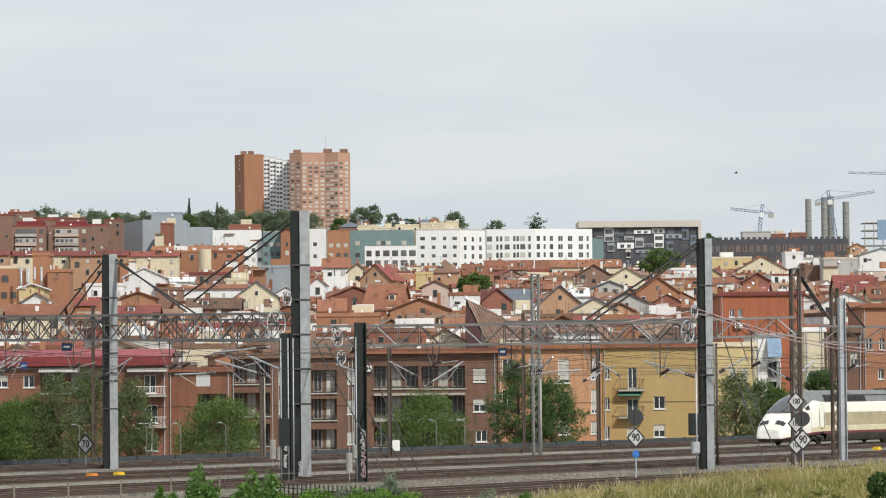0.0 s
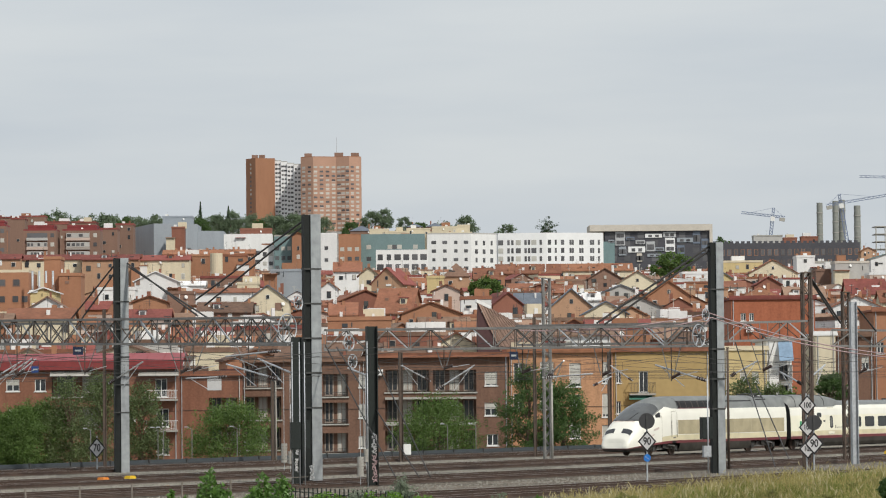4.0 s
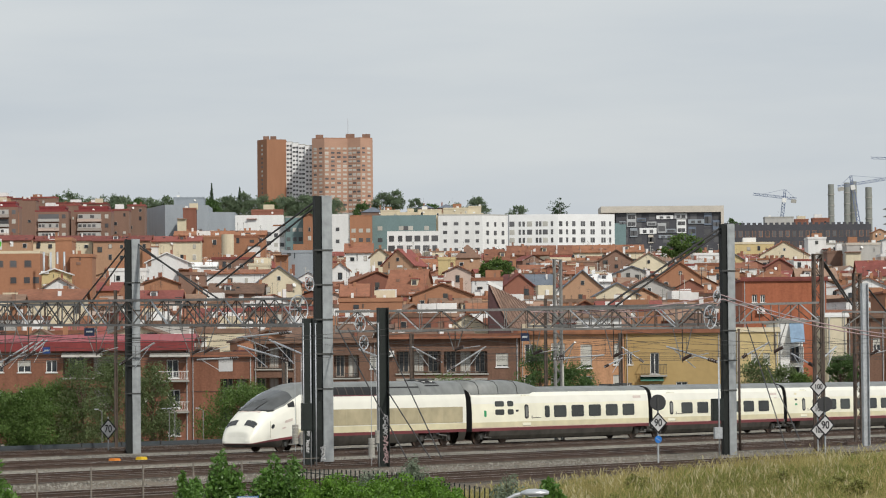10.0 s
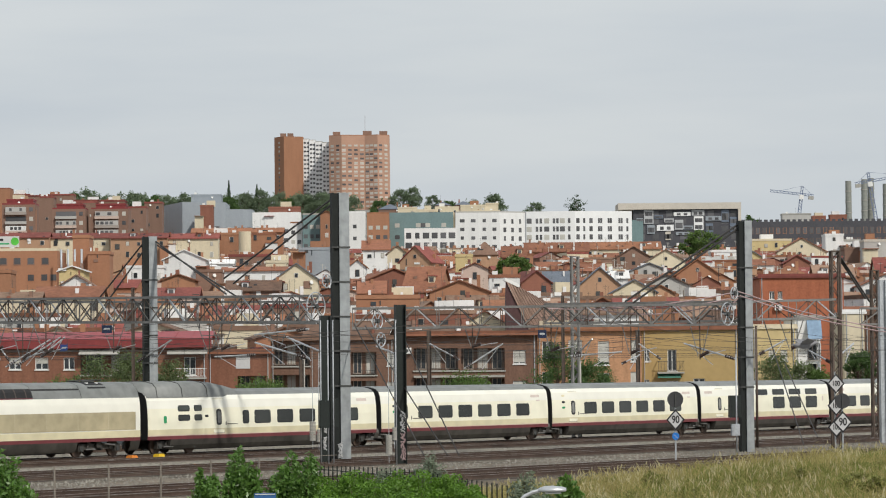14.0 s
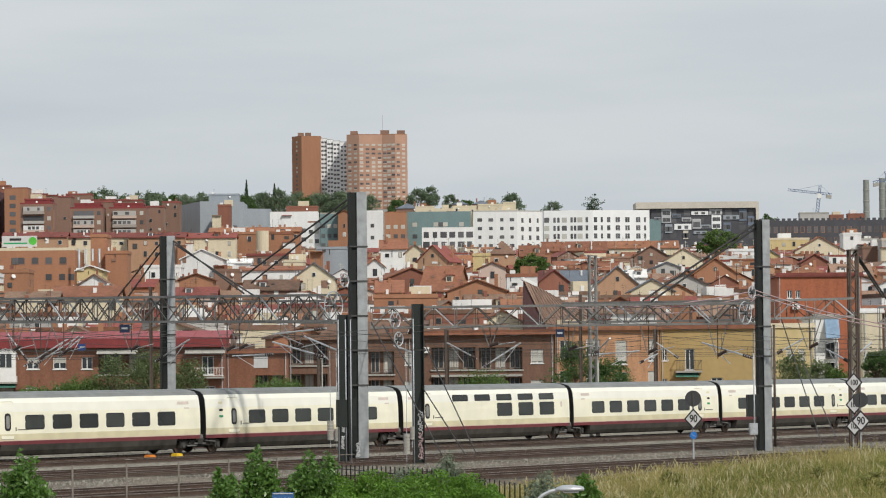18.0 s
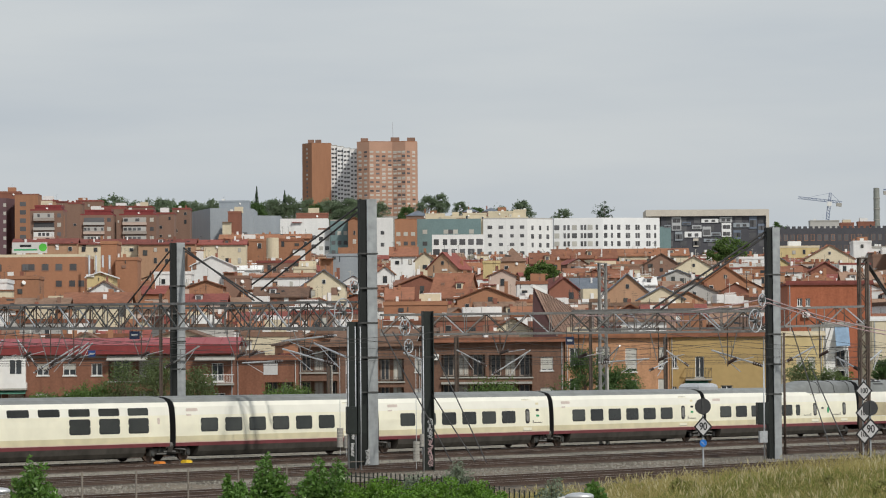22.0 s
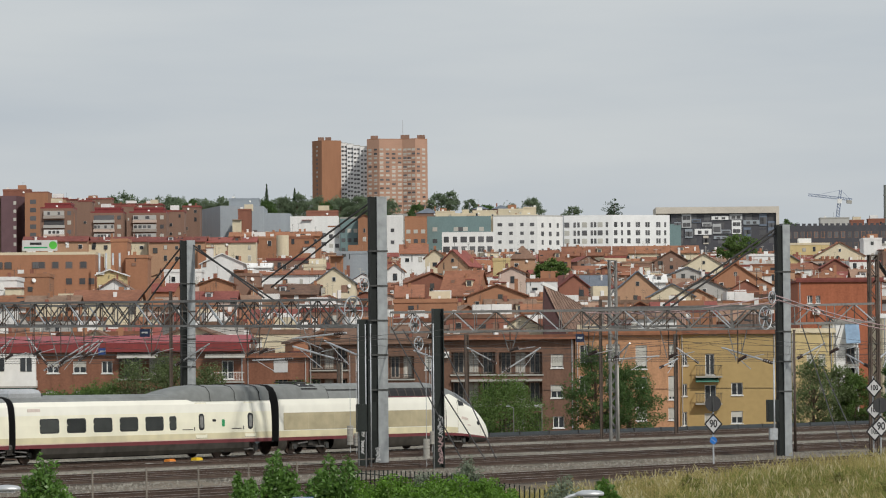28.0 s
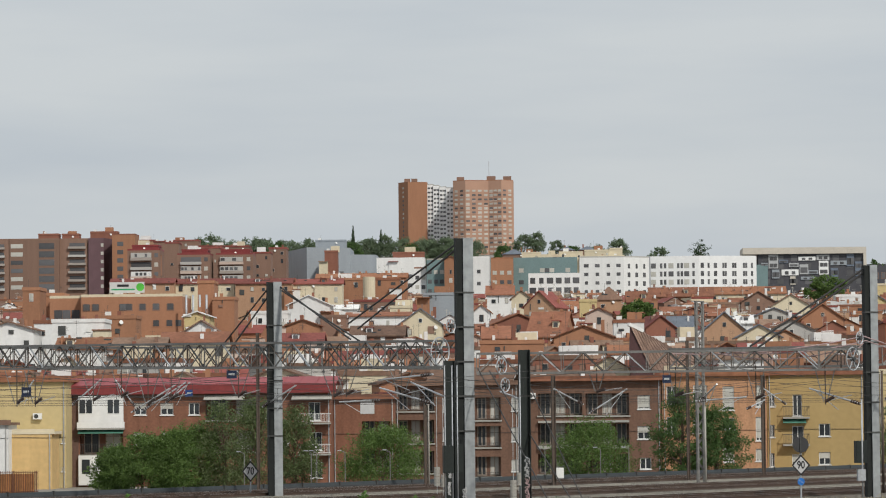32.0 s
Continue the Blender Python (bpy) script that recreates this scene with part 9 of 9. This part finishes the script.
def front_plants():
    # the broad light green hedge
    for k, (x, y, z, w) in enumerate(((-2.67, 104, 1.48, 2.16), (-1.57, 103, 1.73, 2.64), (-0.34, 102, 1.71, 2.45), (0.71, 100, 1.57, 1.92), (-3.14, 98, 1.41, 2.04), (-1.02, 97, 1.61, 2.48), (0.85, 98, 1.37, 1.57))):
        g = ground_z(x, y)
        shrub(x, y, w * 1.1, 2.2, z - g, M_HEDGE, "spreading light green hedge bush with feathery leaves", 300 + k, 15000, 0.05, "hedge_bush")
    for k, (x, y, z, w, mat, sp) in enumerate(((-5.11, 98, 1.96, 1.29) + (M_LEAFSHINY, 0.25), (-3.79, 104, 1.99, 1.75) + (M_LEAFSHINY, 0.2), (-10.88, 92, 2.17, 1.62) + (M_LEAFSHINY, 0.2), (-5.92, 96, 1.71, 0.92) + (M_LEAFSHINY, 0.2),
                                               (0.17, 108, 1.89, 1.14) + (M_LEAFGREY, 0.1), (-0.96, 108, 1.59, 1.38) + (M_LEAFGREY, 0.1), (2.47, 84, 2.01, 1.08) + (M_LEAFGREY, 0.1), (3.28, 84, 1.86, 0.81) + (M_LEAFSHINY, 0.1), (13.75, 96, 2.5, 1.38) + (M_LEAFDEEP, 0.0))):
        g = ground_z(x, y)
        shrub(x, y, w * (0.8 if sp > 0.15 else 1.0), w * 0.7, max(0.5, z - g), mat, {M_LEAFGREY.name: "grey-green shrub with pale leaf tips", M_LEAFSHINY.name: "glossy green fig-like bush with upright shoots", M_LEAFDEEP.name: "rounded dark green bush on the bank"}[mat.name], 330 + k, 6500, 0.07 if mat is not M_LEAFGREY else 0.045, spiky=sp)
    x, y, z, w = 17.5, 118, 4.66, 2.27
    tree(x + 1.0, y, ground_z(x, y), z - ground_z(x, y), 1.35, M_LEAFDEEP, "green tree at the bank's edge with drooping boughs", 390, 5200, 0.09, 0.3, clumps=34)


M_LEAFSHINY = material("glossy_leaves", (0.11, 0.215, 0.045), 0.4, 0, 0.5, 3, 0.5, 0.0, island=0.8, through=0.4, spec=0.5)


def grass_field():
    """Tall grass on the bank: many bent blades, drier towards the tips and in patches."""
    rng = np.random.default_rng(9)
    for label, mat, count, hmin, hmax, seed in (("tall dry straw-coloured grass on the bank", M_STRAW, 52000, 0.3, 0.7, 1), ("tall green grass on the bank", M_GRASS, 80000, 0.2, 0.5, 2), ("pale feathery plumes of ripe grass on the bank", M_PLUME, 7000, 0.45, 0.75, 3)):
        verts, faces = [], []
        for _ in range(count):
            y = rng.uniform(86, 134)
            x = rng.uniform(-2.0 + (130 - y) * 0.03, 27)
            u = across(x, y)
            if u < 45.5:
                continue
            patch = noise.noise(Vector((x * 0.28, y * 0.12, 0.5)))
            if seed == 3:
                if noise.noise(Vector((x * 0.9, y * 0.35, 11))) < 0.18:
                    continue
            elif (patch > 0.12) != (seed == 1) and rng.random() < 0.72:
                continue
            g = ground_z(x, y) - 0.03
            if noise.noise(Vector((x * 1.1, y * 0.5, 7))) < -0.32 and rng.random() < 0.7:
                continue
            h = rng.uniform(hmin, hmax) * (0.75 + 0.5 * noise.noise(Vector((x * 0.6, y * 0.4, 3))) + 0.25)
            a = rng.uniform(0, math.pi)
            wx, wy = math.cos(a) * 0.01, math.sin(a) * 0.01
            lx, ly = rng.normal(0.05, 0.2), rng.normal(0, 0.2)
            k = len(verts)
            verts.extend([(x - wx, y - wy, g), (x + wx, y + wy, g), (x + wx * 0.8 + lx * 0.3, y + wy * 0.8 + ly * 0.3, g + h * 0.62), (x - wx * 0.8 + lx * 0.3, y - wy * 0.8 + ly * 0.3, g + h * 0.62), (x + lx, y + ly, g + h)])
            faces.append((k, k + 1, k + 2, k + 3))
            faces.append((k + 3, k + 2, k + 4))
            if seed == 1 and rng.random() < 0.2 or seed == 3:
                # a drooping seed head
                k = len(verts)
                s, dz = rng.uniform(0.012, 0.024), rng.uniform(0.06, 0.13) * (2.2 if seed == 3 else 1)
                px, py, pz = x + lx, y + ly, g + h
                verts.extend([(px, py, pz + 0.02), (px + s + lx * 0.2, py, pz - dz * 0.4), (px + lx * 0.5, py + ly * 0.5, pz - dz), (px - s + lx * 0.2, py, pz - dz * 0.4)])
                faces.append((k, k + 1, k + 2, k + 3))
        ob = new("grass", leaf_mesh("grass", verts, faces, mat))
        tagged(ob, label, "grass", kind="stuff")


def weeds():
    """Low broad-leaved weeds scattered through the grass."""
    rng = random.Random(61)
    for k in range(26):
        y = rng.uniform(90, 124)
        x = rng.uniform(1.0, 0.13 * y)
        if across(x, y) < 47:
            continue
        w = rng.uniform(0.5, 1.3)
        shrub(x, y, w, w, rng.uniform(0.3, 0.62), M_WEED, "low leafy weed clump in the tall grass", 700 + k, 1300, 0.05, "weed_clump", 0.2)


M_WEED = material("olive_weed_leaves", (0.25, 0.255, 0.08), 0.7, 0, 0.5, 3, 0.5, 0.0, island=0.7, through=0.4)
M_BANK = material("bank_soil_and_grass", (0.24, 0.23, 0.1), 0.95, 0, 0.3, 4, 0.2, 0.5)


def bank_sheet():
    """The turf under the tall grass."""
    bm = bmesh.new()
    rows = []
    for i in range(40):
        y = 60 + i * 2.2
        rows.append([bm.verts.new((x, y, ground_z(x, y) + 0.012)) for x in [-26 + 2.0 * j for j in range(29)]])
    for a, b in zip(rows, rows[1:]):
        for j in range(len(a) - 1):
            c = (a[j].co + b[j + 1].co) / 2
            if across(c.x, c.y) > 46:
                bm.faces.new((a[j], a[j + 1], b[j + 1], b[j]))
    for v in [v for v in bm.verts if not v.link_faces]:
        bm.verts.remove(v)
    single("turf", bm, M_BANK, Matrix(), "patchy turf of the railway bank", "grass", kind="structure", smooth=True)


def rusty_gate():
    x0, y0 = -48.22, 292
    x1, y1 = -42.29, 292
    f = thing("iron_gate", pose(x0, y0, -1.6), "rusty upright-barred iron fence beside the ochre annex", "fence")
    h = 0.32 + 1.6
    n = 40
    for k in range(n + 1):
        x = (x1 - x0) * k / n
        part("bar", bars([((x, 0, 0), (x, 0, h), 0.03 if k % 13 else 0.07)]), M_RUST, f)
    part("gate_panel", boxes((0, 0.06, 0.1, x1 - x0 - 0.3, 0.1, h - 0.25)), M_ORANGEPANEL, f, "faded orange sheet panel")
    for z in (0.2, h - 0.15):
        part("rail", bars([((0, 0, z), (x1 - x0, 0, z), 0.035)]), M_RUST, f)


M_ORANGEPANEL = material("faded_orange_sheet", (0.42, 0.19, 0.07), 0.7, 0, 0.25, 3, 0.5, 0, streak=True)
M_RUST = material("rusty_iron", (0.13, 0.055, 0.035), 0.8, 0.2, 0.3, 8, 1)
rusty_gate()
front_plants()
bank_sheet()
weeds()
grass_field()


# ---- birds crossing the sky ----
M_FEATHER = material("white_feathers", (0.72, 0.72, 0.7), 0.7, 0, 0.12, 9, 2, 0)
M_GREYFEATHER = material("grey_feathers", (0.2, 0.2, 0.21), 0.7, 0, 0.2, 9, 2, 0)


def bird(mat, label, span):
    """A bird that flies towards its own +x, with two wings on shoulder joints."""
    b = thing("bird", Matrix(), label, "bird", "birds")
    bm = bmesh.new()
    rows = []
    k = span / 0.7
    for x, r, z in ((-0.2, 0.012, 0.01), (-0.13, 0.035, 0.0), (-0.04, 0.06, 0.0), (0.05, 0.058, 0.0), (0.11, 0.036, 0.02), (0.14, 0.033, 0.035), (0.17, 0.026, 0.035), (0.19, 0.006, 0.03)):
        rows.append([bm.verts.new((x * k, r * math.cos(a) * k, (z + r * 0.9 * math.sin(a)) * k)) for a in [2 * math.pi * i / 10 for i in range(10)]])
    for a, c in zip(rows, rows[1:]):
        for i in range(10):
            bm.faces.new((a[i], a[(i + 1) % 10], c[(i + 1) % 10], c[i]))
    bm.faces.new(rows[0][::-1])
    bm.faces.new(rows[-1])
    part("body", bm, mat, b, smooth=True)
    bm = bmesh.new()
    add_prism(bm, [(-0.17 * k, -0.02 * k, 0), (-0.31 * k, -0.06 * k, 0), (-0.33 * k, 0, 0), (-0.31 * k, 0.06 * k, 0), (-0.17 * k, 0.02 * k, 0)], (0, 0, 0.008 * k))
    part("tail", bm, mat, b)
    wings = []
    for s in (-1, 1):
        bm = bmesh.new()
        add_prism(bm, [(0.07 * k, 0, 0), (0.09 * k, s * 0.14 * k, 0), (0.03 * k, s * 0.27 * k, 0), (-0.07 * k, s * 0.36 * k, 0), (-0.06 * k, s * 0.26 * k, 0), (-0.09 * k, s * 0.15 * k, 0), (-0.08 * k, 0, 0)], (0, 0, 0.008 * k))
        wings.append((part("wing", bm, mat, b), s, k))
    return b, wings


BIRDS = []


def fly(made, heading, rows, beat):
    """rows: seconds and place; the wings beat by turns while it crosses."""
    b, wings = made
    BIRDS.append((b, [(t, pose(x, y, z, 0, 0, heading)) for t, x, y, z in rows]))
    for w, s, k in wings:
        keys = [(0.0, pose(0, s * 0.045 * k, 0.02 * k, s * 20))]
        for i, t in enumerate(beat):
            keys.append((t, pose(0, s * 0.045 * k, 0.02 * k, s * (62, -34, 12)[i % 3])))
        keys.append((32.0, pose(0, s * 0.045 * k, 0.02 * k, s * 20)))
        BIRDS.append((w, keys))


fly(bird(M_FEATHER, "white pigeon in flight with beating wings", 0.85), 0,
    [(0.0, -60, 42, 12), (12.6, -16, 43, 8), (13.1, -5.45, 44, 8.47), (13.2, -3.69, 44, 8.44), (13.3, -1.84, 44, 8.05), (13.4, -0.07, 44, 8.11), (13.5, 1.33, 44, 8.27), (13.6, 2.81, 44, 8.13), (13.7, 4.24, 44, 7.98), (13.8, 5.47, 44, 8.17), (14.0, 10, 44, 8.6), (16, 40, 46, 10), (32.0, 160, 60, 20)],
    [13.0, 13.1, 13.2, 13.3, 13.4, 13.5, 13.6, 13.7, 13.8, 13.9])
fly(bird(M_GREYFEATHER, "grey pigeon skimming low over the hedge", 0.65), 8,
    [(0.0, -50, 36, 3.4), (13.0, -9, 39, 2.6), (13.3, -4.45, 40, 3.27), (13.4, -2.92, 41, 3.22), (13.6, -0.32, 43, 3.59), (13.7, 1.05, 44, 3.66), (13.8, 2.15, 45, 3.88), (14.2, 9, 50, 5.4), (32.0, 140, 90, 14)],
    [13.1, 13.2, 13.3, 13.4, 13.5, 13.6, 13.7, 13.8, 13.9])
fly(bird(M_FEATHER, "white pigeon flying across above the roofs", 0.7), 180,
    [(0.0, 150, 60, 26), (21.5, 20, 54, 11), (22.3, 4.79, 54, 9.86), (22.4, 3.56, 54, 9.79), (22.5, 1.98, 54, 9.5), (22.6, 0.43, 54, 9.56), (22.7, -1.28, 54, 9.4), (22.8, -3.1, 54, 9.55), (22.9, -5.1, 54, 9.48), (23.0, -6.87, 54, 9.45), (23.3, -14, 54, 9), (32.0, -160, 60, 20)],
    [22.2, 22.3, 22.4, 22.5, 22.6, 22.7, 22.8, 22.9, 23.0])
fly(bird(M_FEATHER, "white pigeon darting past the pale blocks", 0.7), 0,
    [(0.0, -90, 40, 10), (6.0, -14, 42, 6.5), (6.5, 1.47, 45, 6.19), (6.6, 3.52, 45, 6.06), (6.7, 4.79, 45, 6.3), (6.9, 9, 46, 7), (32.0, 150, 60, 16)],
    [6.2, 6.3, 6.4, 6.5, 6.6, 6.7, 6.8])
fly(bird(M_GREYFEATHER, "dark pigeon gliding down over the town", 0.65), 205,
    [(0.0, 40, 85, 18), (1.2, 16, 86, 11.5), (1.5, 11.52, 86, 11.54), (1.6, 10.34, 87, 10.74), (1.8, 6.2, 90, 9.48), (2.2, -1, 95, 7.2), (3.0, -24, 105, 6.4), (32.0, -200, 160, 22)],
    [1.3, 1.4, 1.5, 1.6, 1.7, 1.8, 1.9])

fly(bird(M_GREYFEATHER, "small dark swift high in the cloudy sky", 0.42), 170,
    [(0.0, 300, 150, 60), (23.0, 60, 131, 24), (24.0, 14.6, 130, 16.85), (24.2, 12.19, 130, 17.39), (24.4, 9.92, 130, 17.67), (24.6, 8.13, 130, 17.96), (25.4, -8, 128, 26), (32.0, -180, 140, 40)],
    [23.8, 23.9, 24.0, 24.1, 24.2, 24.3, 24.4, 24.5, 24.6, 24.7])
fly(bird(M_GREYFEATHER, "small grey bird gliding past the chimneys", 0.26), 10,
    [(0.0, 12.06, 120, 11.66), (0.5, 14.88, 120, 11.2), (1.2, 26, 122, 10), (32.0, 400, 220, 30)],
    [0.2, 0.4, 0.6, 0.8])


def motions():
    for car, back, turned in TRAIN:
        rows = []
        for t, s in TRAIN_ROWS:
            p = on_track(s + back, 0)
            rows.append((t, pose(p.x, p.y, p.z, 0, 0, TRACK_TURN + (0 if turned else 180))))
        walk(car, rows)
    for ob, rows in BIRDS:
        walk(ob, rows)


motions()
